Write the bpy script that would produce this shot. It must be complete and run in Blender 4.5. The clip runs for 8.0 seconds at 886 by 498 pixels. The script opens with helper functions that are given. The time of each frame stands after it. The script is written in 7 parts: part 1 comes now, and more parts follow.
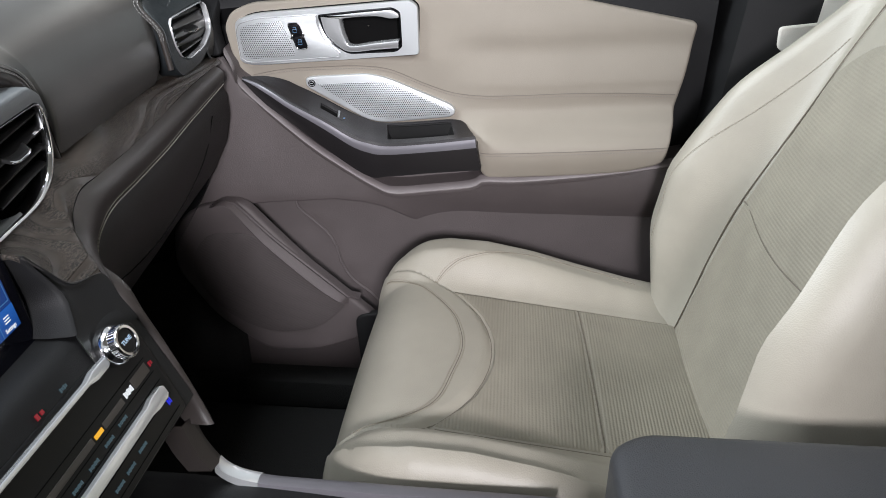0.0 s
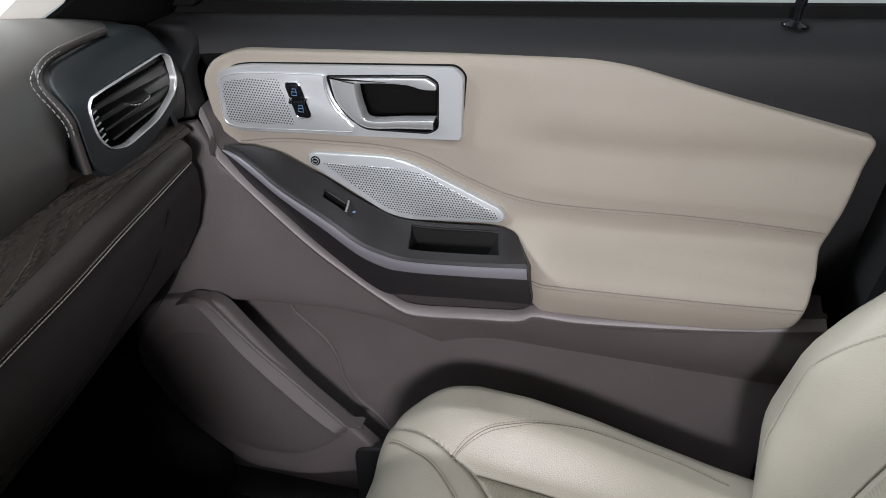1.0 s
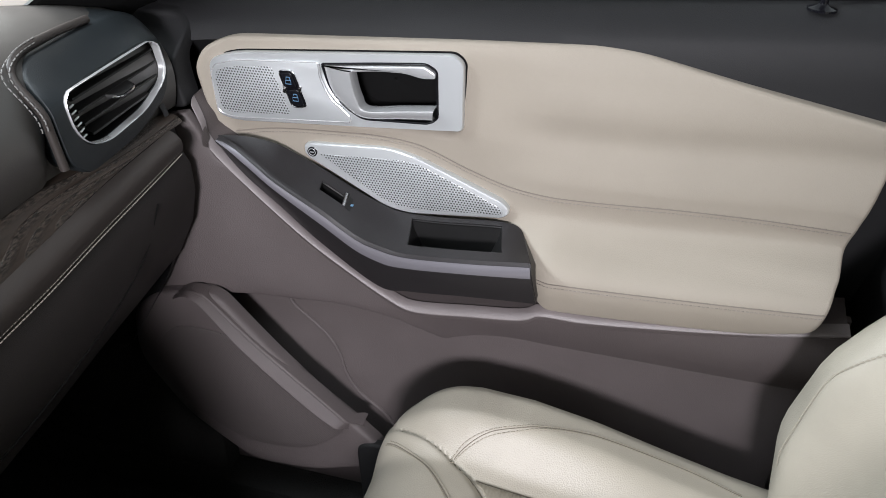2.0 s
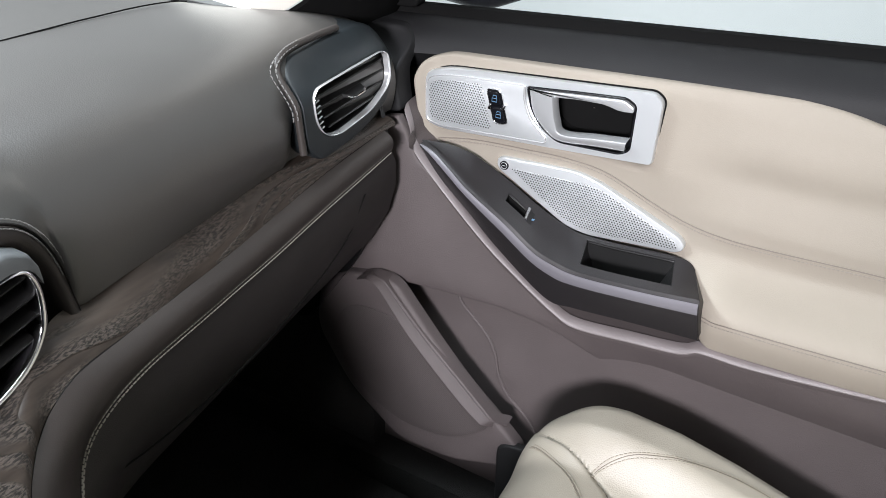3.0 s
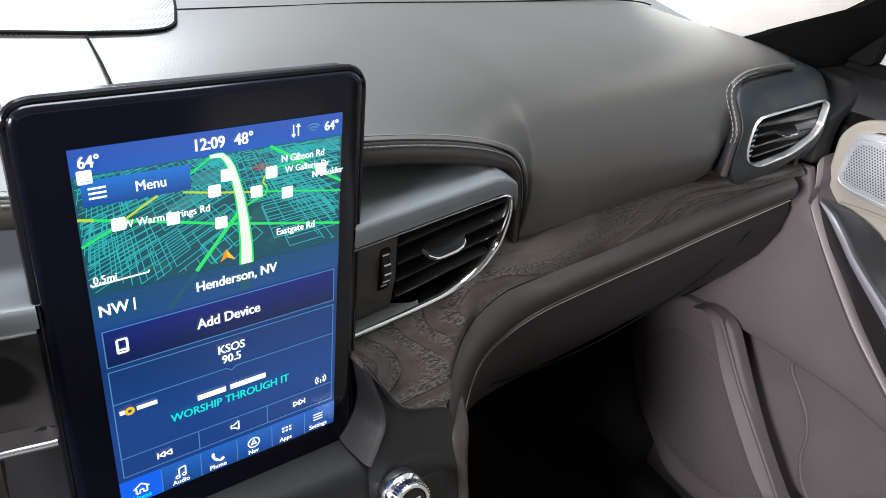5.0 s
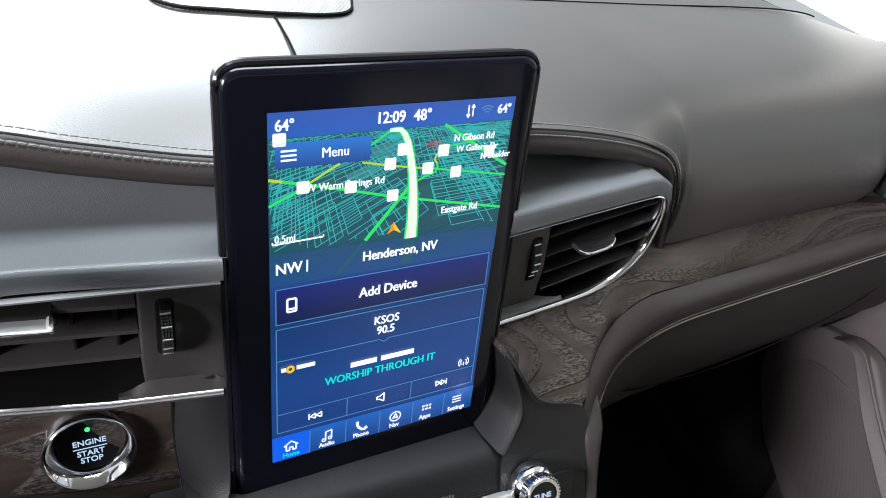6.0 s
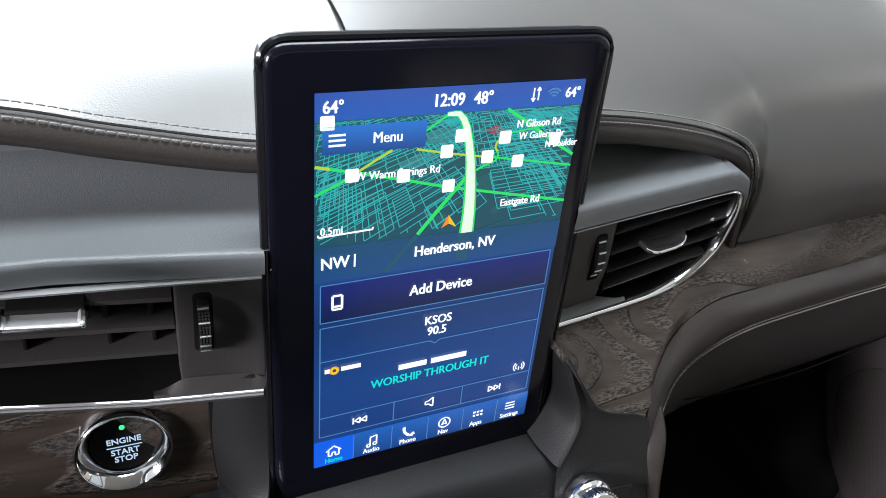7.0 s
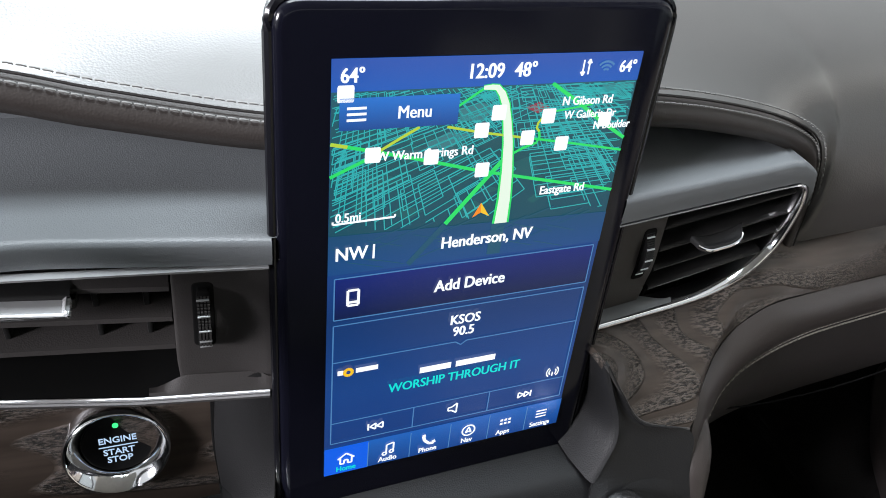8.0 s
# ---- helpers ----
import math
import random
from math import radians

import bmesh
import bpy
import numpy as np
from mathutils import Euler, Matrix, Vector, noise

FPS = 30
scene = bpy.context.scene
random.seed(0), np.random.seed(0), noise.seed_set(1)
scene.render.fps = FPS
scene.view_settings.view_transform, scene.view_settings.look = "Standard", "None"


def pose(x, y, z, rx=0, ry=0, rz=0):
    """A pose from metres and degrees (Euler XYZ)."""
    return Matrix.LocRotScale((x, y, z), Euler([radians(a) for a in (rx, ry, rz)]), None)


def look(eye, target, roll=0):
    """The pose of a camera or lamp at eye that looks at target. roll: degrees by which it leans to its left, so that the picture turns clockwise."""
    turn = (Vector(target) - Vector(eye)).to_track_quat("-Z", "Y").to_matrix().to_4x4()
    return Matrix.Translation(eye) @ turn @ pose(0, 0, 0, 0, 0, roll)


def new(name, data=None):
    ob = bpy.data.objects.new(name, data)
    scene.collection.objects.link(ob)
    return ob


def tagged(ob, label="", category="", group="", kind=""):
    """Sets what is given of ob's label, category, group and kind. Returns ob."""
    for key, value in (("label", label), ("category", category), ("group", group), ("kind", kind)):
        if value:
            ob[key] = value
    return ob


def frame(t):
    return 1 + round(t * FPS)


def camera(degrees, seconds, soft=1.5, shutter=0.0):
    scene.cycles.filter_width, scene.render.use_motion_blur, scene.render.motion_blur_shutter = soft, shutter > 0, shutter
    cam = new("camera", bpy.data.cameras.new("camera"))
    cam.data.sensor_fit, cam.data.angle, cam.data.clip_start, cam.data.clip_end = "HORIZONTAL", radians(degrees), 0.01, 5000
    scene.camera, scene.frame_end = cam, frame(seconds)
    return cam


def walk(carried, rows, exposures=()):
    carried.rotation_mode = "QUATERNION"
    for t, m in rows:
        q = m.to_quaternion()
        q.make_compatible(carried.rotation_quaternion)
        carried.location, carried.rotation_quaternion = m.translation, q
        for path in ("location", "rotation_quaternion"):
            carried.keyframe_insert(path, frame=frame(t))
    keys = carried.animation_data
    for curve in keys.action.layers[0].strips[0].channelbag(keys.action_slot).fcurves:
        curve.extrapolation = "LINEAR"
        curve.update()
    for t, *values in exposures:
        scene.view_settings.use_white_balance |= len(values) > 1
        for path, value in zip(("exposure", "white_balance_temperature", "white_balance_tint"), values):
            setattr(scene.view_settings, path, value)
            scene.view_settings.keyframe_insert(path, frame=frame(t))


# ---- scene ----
cam = camera(62.2, 8.0, soft=0.9)
PATH = [
    (0, (-0.365, -0.358, 0.961), (1.403, -0.189, 0.041), -0.5),
    (0.3, (-0.174, -0.35, 0.993), (1.559, -0.095, 0.028), -1.0),
    (0.5, (-0.069, -0.349, 0.997), (1.652, -0.087, 0.014), -0.1),
    (1, (0.025, -0.35, 1.025), (1.7, -0.011, -0.015), 2.3),
    (1.2, (0.048, -0.343, 1.021), (1.72, -0.023, -0.03), 2.5),
    (2.3, (0.075, -0.376, 1.028), (1.68, 0.079, -0.076), 1.3),
    (2.5, (0.065, -0.374, 1.024), (1.668, 0.136, -0.058), 1.4),
    (3, (0.012, -0.351, 1.053), (1.513, 0.416, -0.024), 3.1),
    (3.5, (-0.024, -0.335, 1.051), (1.358, 0.646, -0.01), 5.0),
    (4, (-0.058, -0.309, 1.051), (1.229, 0.781, -0.023), 8.5),
    (4.5, (-0.08, -0.302, 1.051), (1.068, 0.909, -0.05), 9.9),
    (5, (-0.109, -0.29, 1.044), (0.946, 0.988, -0.075), 11.4),
    (6.3, (-0.141, -0.284, 1.026), (0.614, 1.172, -0.119), 9.6),
    (6.5, (-0.138, -0.277, 1.025), (0.591, 1.18, -0.135), 9.2),
    (7, (-0.133, -0.259, 1.01), (0.571, 1.202, -0.161), 9.4),
    (7.5, (-0.129, -0.241, 1.0), (0.535, 1.218, -0.197), 9.5),
    (8, (-0.12, -0.226, 0.988), (0.514, 1.231, -0.226), 9.8),
]
walk(cam, [(t, look(eye, target, roll)) for t, eye, target, roll in PATH], [(0.0, -0.5), (0.4, -0.76), (1.2, -0.66), (2.3, -0.26), (3.0, 0.0), (3.5, 0.14), (4.0, 0.0), (5.0, -0.1), (8.0, -0.22)])

# ---------- world and lights ----------
world = bpy.data.worlds.new("studio")
scene.world = world
world.use_nodes = True
wbg = world.node_tree.nodes["Background"]
wbg.inputs["Color"].default_value = (0.93, 0.97, 1.0, 1)
wbg.inputs["Strength"].default_value = 0.9


def area_lamp(name, at, to, sx, sy, watts, colour=(1, 1, 1)):
    data = bpy.data.lights.new(name, "AREA")
    data.shape, data.size, data.size_y, data.energy, data.color = "RECTANGLE", sx, sy, watts, colour
    ob = new(name, data)
    ob.matrix_world = look(at, to)
    return ob


# ceiling light panels of the photo studio: over the bonnet and beside the driver's window
area_lamp("studio_light_front", (0.05, 1.95, 2.35), (0.0, 0.1, 0.8), 0.9, 0.4, 131, (0.91, 0.995, 1.06))
area_lamp("studio_light_ceiling", (-0.05, 0.19, 2.6), (-0.05, 0.10, 0.8), 1.4, 0.62, 66, (0.91, 0.995, 1.06))
area_lamp("studio_light_wall", (-1.3, 4.2, 1.7), (-0.1, 0.2, 0.9), 4.0, 2.0, 200, (0.91, 0.995, 1.06))
area_lamp("studio_light_side", (-2.15, -0.68, 1.50), (0.6, -0.2, 0.6), 0.6, 0.4, 140, (0.99, 0.97, 1.03))


# ---------- materials ----------
def mat(name, colour, rough=0.5, metal=0.0, **k):
    m = bpy.data.materials.new(name)
    m.use_nodes = True
    b = m.node_tree.nodes["Principled BSDF"]
    b.inputs["Base Color"].default_value = (*colour, 1)
    b.inputs["Roughness"].default_value = rough
    b.inputs["Metallic"].default_value = metal
    for key, value in k.items():
        b.inputs[key.replace("_", " ")].default_value = value
    return m


def nd(m, kind, **k):
    n = m.node_tree.nodes.new(kind)
    for key, value in k.items():
        if key in n.inputs:
            n.inputs[key].default_value = value
        else:
            n.inputs[key.replace("_", " ")].default_value = value
    return n


def wire(m, a, out, b, inp):
    m.node_tree.links.new(a.outputs[out], b.inputs[inp])


def coords(m, kind="Object", scale=(1, 1, 1), rot=(0, 0, 0)):
    tc = m.node_tree.nodes.new("ShaderNodeTexCoord")
    mp = m.node_tree.nodes.new("ShaderNodeMapping")
    mp.inputs["Scale"].default_value = scale
    mp.inputs["Rotation"].default_value = rot
    wire(m, tc, kind, mp, "Vector")
    return mp


def tinted(m, colour, amount, scale, src):
    """Base colour varied by soft blotches."""
    b = m.node_tree.nodes["Principled BSDF"]
    n = nd(m, "ShaderNodeTexNoise", Scale=scale, Detail=4.0)
    wire(m, src, "Vector", n, "Vector")
    r = m.node_tree.nodes.new("ShaderNodeValToRGB")
    r.color_ramp.elements[0].position, r.color_ramp.elements[1].position = 0.3, 0.7
    r.color_ramp.elements[0].color = (*[c * (1 - amount) for c in colour], 1)
    r.color_ramp.elements[1].color = (*[min(1, c * (1 + amount)) for c in colour], 1)
    wire(m, n, "Fac", r, "Fac")
    wire(m, r, "Color", b, "Base Color")
    return r


def bumped(m, src, scale, strength, dist=0.0006, kind="noise"):
    b = m.node_tree.nodes["Principled BSDF"]
    if kind == "voronoi":
        n = nd(m, "ShaderNodeTexVoronoi", Scale=scale)
        n.feature = "DISTANCE_TO_EDGE"
        out = "Distance"
    else:
        n = nd(m, "ShaderNodeTexNoise", Scale=scale, Detail=3.0)
        out = "Fac"
    wire(m, src, "Vector", n, "Vector")
    bp = nd(m, "ShaderNodeBump", Strength=strength, Distance=dist)
    wire(m, n, out, bp, "Height")
    wire(m, bp, "Normal", b, "Normal")
    return bp


def leather(name, colour, rough=0.5, grain=700, strength=0.35, blotch=0.06, wave=0.12):
    m = mat(name, colour, rough)
    src = coords(m)
    tinted(m, colour, blotch, 14, src)
    n = nd(m, "ShaderNodeTexVoronoi", Scale=grain)
    wire(m, src, "Vector", n, "Vector")
    n2 = nd(m, "ShaderNodeTexNoise", Scale=25.0, Detail=2.0)
    wire(m, src, "Vector", n2, "Vector")
    b1 = nd(m, "ShaderNodeBump", Strength=strength, Distance=0.0005)
    wire(m, n, "Distance", b1, "Height")
    b2 = nd(m, "ShaderNodeBump", Strength=wave, Distance=0.004)
    wire(m, n2, "Fac", b2, "Height")
    wire(m, b2, "Normal", b1, "Normal")
    wire(m, b1, "Normal", m.node_tree.nodes["Principled BSDF"], "Normal")
    return m


M_TAN = leather("tan_leather", (0.303, 0.27, 0.226), 0.6, 900, 0.3, 0.025, 0.03)
M_SEAT = leather("cream_seat_leather", (0.38, 0.35, 0.292), 0.42)
M_DASH = leather("dash_leather", (0.0485, 0.0453, 0.0425), 0.4, 900, 0.14, 0.05, 0.03)
M_PAD = leather("brown_pad_leather", (0.034, 0.0285, 0.026), 0.45, 1000, 0.15, 0.05, 0.03)
M_BROWN = leather("brown_plastic", (0.093, 0.078, 0.0775), 0.5, 1100, 0.6)
# lit copy of brown_plastic: top light on the ledge's lip put into the colour
M_LIPLIT = leather("brown_plastic_lit_lip", (0.19, 0.166, 0.166), 0.42, 900, 0.4)
M_UPPER = leather("dark_upper_plastic", (0.0175, 0.0175, 0.0185), 0.55, 1100, 0.3, 0.04, 0.03)
M_LID = leather("blue_grey_lid_leather", (0.05, 0.052, 0.057), 0.45, 800, 0.5)
M_GLOVE = leather("dark_brown_lid_plastic", (0.021, 0.0185, 0.018), 0.5, 1100, 0.3, 0.05, 0.03)
M_GREY = leather("blue_grey_plastic", (0.135, 0.145, 0.152), 0.38, 1600, 0.2, 0.04, 0.015)
M_DARK = leather("black_plastic", (0.012, 0.012, 0.0125), 0.5, 1200, 0.25, 0.05, 0.03)
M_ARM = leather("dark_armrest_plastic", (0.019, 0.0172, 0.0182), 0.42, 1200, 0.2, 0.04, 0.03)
M_SLAT = leather("black_slat_plastic", (0.014, 0.0138, 0.0138), 0.36, 1200, 0.12)
M_POD = leather("dark_blue_grey_plastic", (0.014, 0.017, 0.019), 0.42, 1300, 0.2)
M_PLATE = leather("dark_brown_plastic", (0.045, 0.043, 0.042), 0.45, 1300, 0.2)
M_WPLATE = leather("grey_brown_plate", (0.036, 0.033, 0.032), 0.45, 1300, 0.2)
for _m, _s in ((M_TAN, 0.25), (M_DASH, 0.8), (M_PAD, 0.35), (M_BROWN, 0.35), (M_ARM, 0.3), (M_SLAT, 0.2), (M_DARK, 0.25), (M_UPPER, 0.2), (M_GLOVE, 0.25), (M_POD, 0.25)):
    _m.node_tree.nodes["Principled BSDF"].inputs["Specular IOR Level"].default_value = _s
M_CARPET = mat("black_carpet", (0.016, 0.015, 0.0145), 0.95)
bumped(M_CARPET, coords(M_CARPET), 500, 1.0, 0.003)
M_BLACK = mat("gloss_black", (0.006, 0.006, 0.008), 0.17)
M_BLACK.node_tree.nodes["Principled BSDF"].inputs["Specular IOR Level"].default_value = 0.3
# black glass; its blue tint paints the display's glow scattered into the frame
M_SCREENBLACK = mat("black_glass_display_glow", (0.004, 0.0042, 0.008), 0.15)
M_SCREENBLACK.node_tree.nodes["Principled BSDF"].inputs["Specular IOR Level"].default_value = 0.3
M_PIANO = mat("panel_black", (0.008, 0.008, 0.0085), 0.3)
M_PIANO.node_tree.nodes["Principled BSDF"].inputs["Specular IOR Level"].default_value = 0.25
M_RUBBER = mat("rubber_black", (0.008, 0.008, 0.008), 0.65)
M_RUBBER.node_tree.nodes["Principled BSDF"].inputs["Specular IOR Level"].default_value = 0.02
M_CHROME = mat("chrome", (0.8, 0.8, 0.82), 0.08, 1.0)
M_SATIN = mat("satin_silver", (0.63, 0.65, 0.66), 0.36, 0.6)
bumped(M_SATIN, coords(M_SATIN), 1500, 0.15, 0.0002)
M_BRIGHT = mat("polished_silver", (0.84, 0.85, 0.86), 0.2, 0.7)
# pale tone: paints the armrest edge's highlight, and colours the console's satin trim
M_EDGE = mat("edge_sheen_and_satin_trim", (0.165, 0.158, 0.175), 0.34, 0.2)
M_SEAM = mat("seam_shadow", (0.19, 0.165, 0.132), 0.8)
M_TANSEAM = mat("tan_seam", (0.19, 0.165, 0.142), 0.8)
M_TANSTITCH = mat("tan_stitch", (0.25, 0.222, 0.195), 0.75)
M_FOLD = mat("leather_fold", (0.34, 0.31, 0.25), 0.7)
M_DARKTHREAD = mat("dark_grey_thread", (0.17, 0.167, 0.16), 0.6)
M_THREAD = mat("grey_thread", (0.34, 0.32, 0.28), 0.8)
M_CLOTH = leather("pale_pillar_cloth", (0.66, 0.63, 0.57), 0.9, 900, 0.5)
M_WALL = mat("studio_white", (0.53, 0.55, 0.545), 0.9)
M_FLOORGREY = mat("studio_floor", (0.35, 0.35, 0.35), 0.6)
tinted(M_FLOORGREY, (0.35, 0.35, 0.35), 0.1, 2, coords(M_FLOORGREY))
M_GLASS = mat("tinted_glass", (0.93, 0.97, 0.96), 0.0, 0.0, IOR=1.45)
M_GLASS.node_tree.nodes["Principled BSDF"].inputs["Transmission Weight"].default_value = 1.0


def perforated(name, base, pitch, hole, plane="yz", metal=1.0, rough=0.35, dark=(0.02, 0.02, 0.02)):
    """Sheet punched with staggered round holes."""
    m = mat(name, base, rough, metal)
    b = m.node_tree.nodes["Principled BSDF"]
    tc = m.node_tree.nodes.new("ShaderNodeTexCoord")
    sp = m.node_tree.nodes.new("ShaderNodeSeparateXYZ")
    wire(m, tc, "Object", sp, "Vector")
    a, c = {"yz": ("Y", "Z"), "xy": ("X", "Y"), "xz": ("X", "Z")}[plane]

    def op(kind, x, y=None):
        n = m.node_tree.nodes.new("ShaderNodeMath")
        n.operation = kind
        for i, v in enumerate((x, y)):
            if v is None:
                continue
            if isinstance(v, (int, float)):
                n.inputs[i].default_value = v
            else:
                m.node_tree.links.new(v, n.inputs[i])
        return n.outputs[0]

    u, v = op("DIVIDE", sp.outputs[a], pitch), op("DIVIDE", sp.outputs[c], pitch * 0.866)
    row = op("FLOOR", v)
    shift = op("MULTIPLY", op("FLOORED_MODULO", row, 2.0), 0.5)
    fu = op("SUBTRACT", op("FRACT", op("ADD", u, shift)), 0.5)
    fv = op("MULTIPLY", op("SUBTRACT", op("FRACT", v), 0.5), 0.866)
    d = op("SQRT", op("ADD", op("MULTIPLY", fu, fu), op("MULTIPLY", fv, fv)))
    inside = op("LESS_THAN", d, hole)
    mx = m.node_tree.nodes.new("ShaderNodeMix")
    mx.data_type = "RGBA"
    mx.inputs["A"].default_value, mx.inputs["B"].default_value = (*base, 1), (*dark, 1)
    m.node_tree.links.new(inside, mx.inputs["Factor"])
    m.node_tree.links.new(mx.outputs["Result"], b.inputs["Base Color"])
    m.node_tree.links.new(op("MULTIPLY", op("SUBTRACT", 1.0, inside), metal), b.inputs["Metallic"])
    bp = nd(m, "ShaderNodeBump", Strength=0.6, Distance=0.0008)
    m.node_tree.links.new(op("MINIMUM", d, hole + 0.08), bp.inputs["Height"])
    wire(m, bp, "Normal", b, "Normal")
    return m


M_PERF = perforated("perforated_silver", (0.63, 0.65, 0.66), 0.0034, 0.28, "yz", 0.6, 0.36, (0.045, 0.045, 0.045))
M_PERFDASH = perforated("perforated_dash", (0.2, 0.2, 0.2), 0.0027, 0.25, "xy", 0.0, 0.5)
M_MESH = perforated("speaker_mesh", (0.08, 0.067, 0.066), 0.0022, 0.26, "yz", 0.0, 0.6, (0.045, 0.038, 0.037))

# seat centres: fine ribs with perforations
def ribbed(name, axis):
    m = mat(name, (0.315, 0.287, 0.232), 0.5)
    src = coords(m)
    tinted(m, (0.315, 0.287, 0.232), 0.07, 20, src)
    w = nd(m, "ShaderNodeTexWave", Scale=75.0, Distortion=0.3, Detail=1.0)
    w.wave_type, w.bands_direction = "BANDS", axis
    wire(m, src, "Vector", w, "Vector")
    dots = nd(m, "ShaderNodeTexVoronoi", Scale=330.0)
    wire(m, src, "Vector", dots, "Vector")
    add = m.node_tree.nodes.new("ShaderNodeMath")
    add.operation = "MULTIPLY_ADD"
    m.node_tree.links.new(dots.outputs["Distance"], add.inputs[0])
    add.inputs[1].default_value = 0.5
    m.node_tree.links.new(w.outputs["Fac"], add.inputs[2])
    bp = nd(m, "ShaderNodeBump", Strength=0.32, Distance=0.0012)
    m.node_tree.links.new(add.outputs[0], bp.inputs["Height"])
    wire(m, bp, "Normal", m.node_tree.nodes["Principled BSDF"], "Normal")
    return m


M_RIB = ribbed("ribbed_seat_leather", "Y")
M_RIBBACK = ribbed("ribbed_back_leather", "Z")


def wood(name, rot):
    """Open-grain ash: smooth brown bands between flames of rough dark pores."""
    m = mat(name, (0.13, 0.105, 0.088), 0.36)
    b = m.node_tree.nodes["Principled BSDF"]
    b.inputs["Specular IOR Level"].default_value = 0.35
    # growth rings: bands that follow the contours of a slow noise, sharp on one side
    src = coords(m, "Object", (3.2, 15.0, 15.0), rot)
    slow = nd(m, "ShaderNodeTexNoise", Scale=1.0, Detail=1.0, Roughness=0.35)
    wire(m, src, "Vector", slow, "Vector")
    many = m.node_tree.nodes.new("ShaderNodeMath")
    many.operation = "MULTIPLY"
    many.inputs[1].default_value = 13.0
    wire(m, slow, "Fac", many, 0)
    w = m.node_tree.nodes.new("ShaderNodeMath")
    w.operation = "FRACT"
    wire(m, many, 0, w, 0)
    pore = nd(m, "ShaderNodeTexNoise", Scale=1.0, Detail=4.0, Roughness=0.75)
    wire(m, coords(m, "Object", (200, 900, 900), rot), "Vector", pore, "Vector")
    mask = m.node_tree.nodes.new("ShaderNodeValToRGB")
    mask.color_ramp.elements[0].position, mask.color_ramp.elements[0].color = 0.0, (0, 0, 0, 1)
    mask.color_ramp.elements[1].position, mask.color_ramp.elements[1].color = 0.72, (0, 0, 0, 1)
    e = mask.color_ramp.elements.new(0.07)
    e.color = (1, 1, 1, 1)
    e = mask.color_ramp.elements.new(0.4)
    e.color = (0.75, 0.75, 0.75, 1)
    wire(m, w, 0, mask, "Fac")
    pr = m.node_tree.nodes.new("ShaderNodeValToRGB")
    pr.color_ramp.elements[0].position, pr.color_ramp.elements[0].color = 0.47, (0.007, 0.0056, 0.0046, 1)
    pr.color_ramp.elements[1].position, pr.color_ramp.elements[1].color = 0.53, (0.105, 0.086, 0.072, 1)
    wire(m, pore, "Fac", pr, "Fac")
    fine = nd(m, "ShaderNodeTexNoise", Scale=1.0, Detail=3.0)
    wire(m, coords(m, "Object", (12, 160, 160), rot), "Vector", fine, "Vector")
    base = m.node_tree.nodes.new("ShaderNodeValToRGB")
    base.color_ramp.elements[0].position, base.color_ramp.elements[0].color = 0.3, (0.028, 0.0215, 0.0172, 1)
    base.color_ramp.elements[1].position, base.color_ramp.elements[1].color = 0.7, (0.054, 0.0415, 0.0335, 1)
    wire(m, fine, "Fac", base, "Fac")
    mx = m.node_tree.nodes.new("ShaderNodeMix")
    mx.data_type = "RGBA"
    m.node_tree.links.new(mask.outputs["Color"], mx.inputs["Factor"])
    m.node_tree.links.new(base.outputs["Color"], mx.inputs["A"])
    m.node_tree.links.new(pr.outputs["Color"], mx.inputs["B"])
    m.node_tree.links.new(mx.outputs["Result"], b.inputs["Base Color"])
    mul = m.node_tree.nodes.new("ShaderNodeMath")
    mul.operation = "MULTIPLY"
    m.node_tree.links.new(mask.outputs["Color"], mul.inputs[0])
    m.node_tree.links.new(pore.outputs["Fac"], mul.inputs[1])
    bp = nd(m, "ShaderNodeBump", Strength=1.0, Distance=0.0018)
    m.node_tree.links.new(mul.outputs[0], bp.inputs["Height"])
    wire(m, bp, "Normal", b, "Normal")
    return m


M_WOOD = wood("grey_ash_wood", (0.3, 0.0, 0.1))


def glow(name, colour, strength=1.0):
    m = bpy.data.materials.new(name)
    m.use_nodes = True
    b = m.node_tree.nodes["Principled BSDF"]
    b.inputs["Base Color"].default_value = (0.01, 0.01, 0.01, 1)
    b.inputs["Roughness"].default_value = 0.25
    b.inputs["Emission Color"].default_value = (*colour, 1)
    b.inputs["Emission Strength"].default_value = strength
    return m


# ---------- mesh helpers ----------
def thing(name, label, category, at=(0, 0, 0), group="", kind=""):
    ob = new(name)
    ob.location = at
    ob.empty_display_size = 0.05
    return tagged(ob, label, category, group, kind)


def part(name, bm, material, parent=None, label="", smooth=40):
    me = bpy.data.meshes.new(name)
    bmesh.ops.recalc_face_normals(bm, faces=bm.faces[:])
    bm.to_mesh(me)
    bm.free()
    me.materials.append(material)
    me.polygons.foreach_set("use_smooth", [True] * len(me.polygons))
    me.set_sharp_from_angle(angle=radians(smooth))
    ob = new(name, me)
    if parent is not None:
        ob.parent = parent
        if parent.type == "EMPTY":
            ob.matrix_parent_inverse = Matrix.Translation(parent.location).inverted()
    if label:
        ob["label"] = label
    return ob


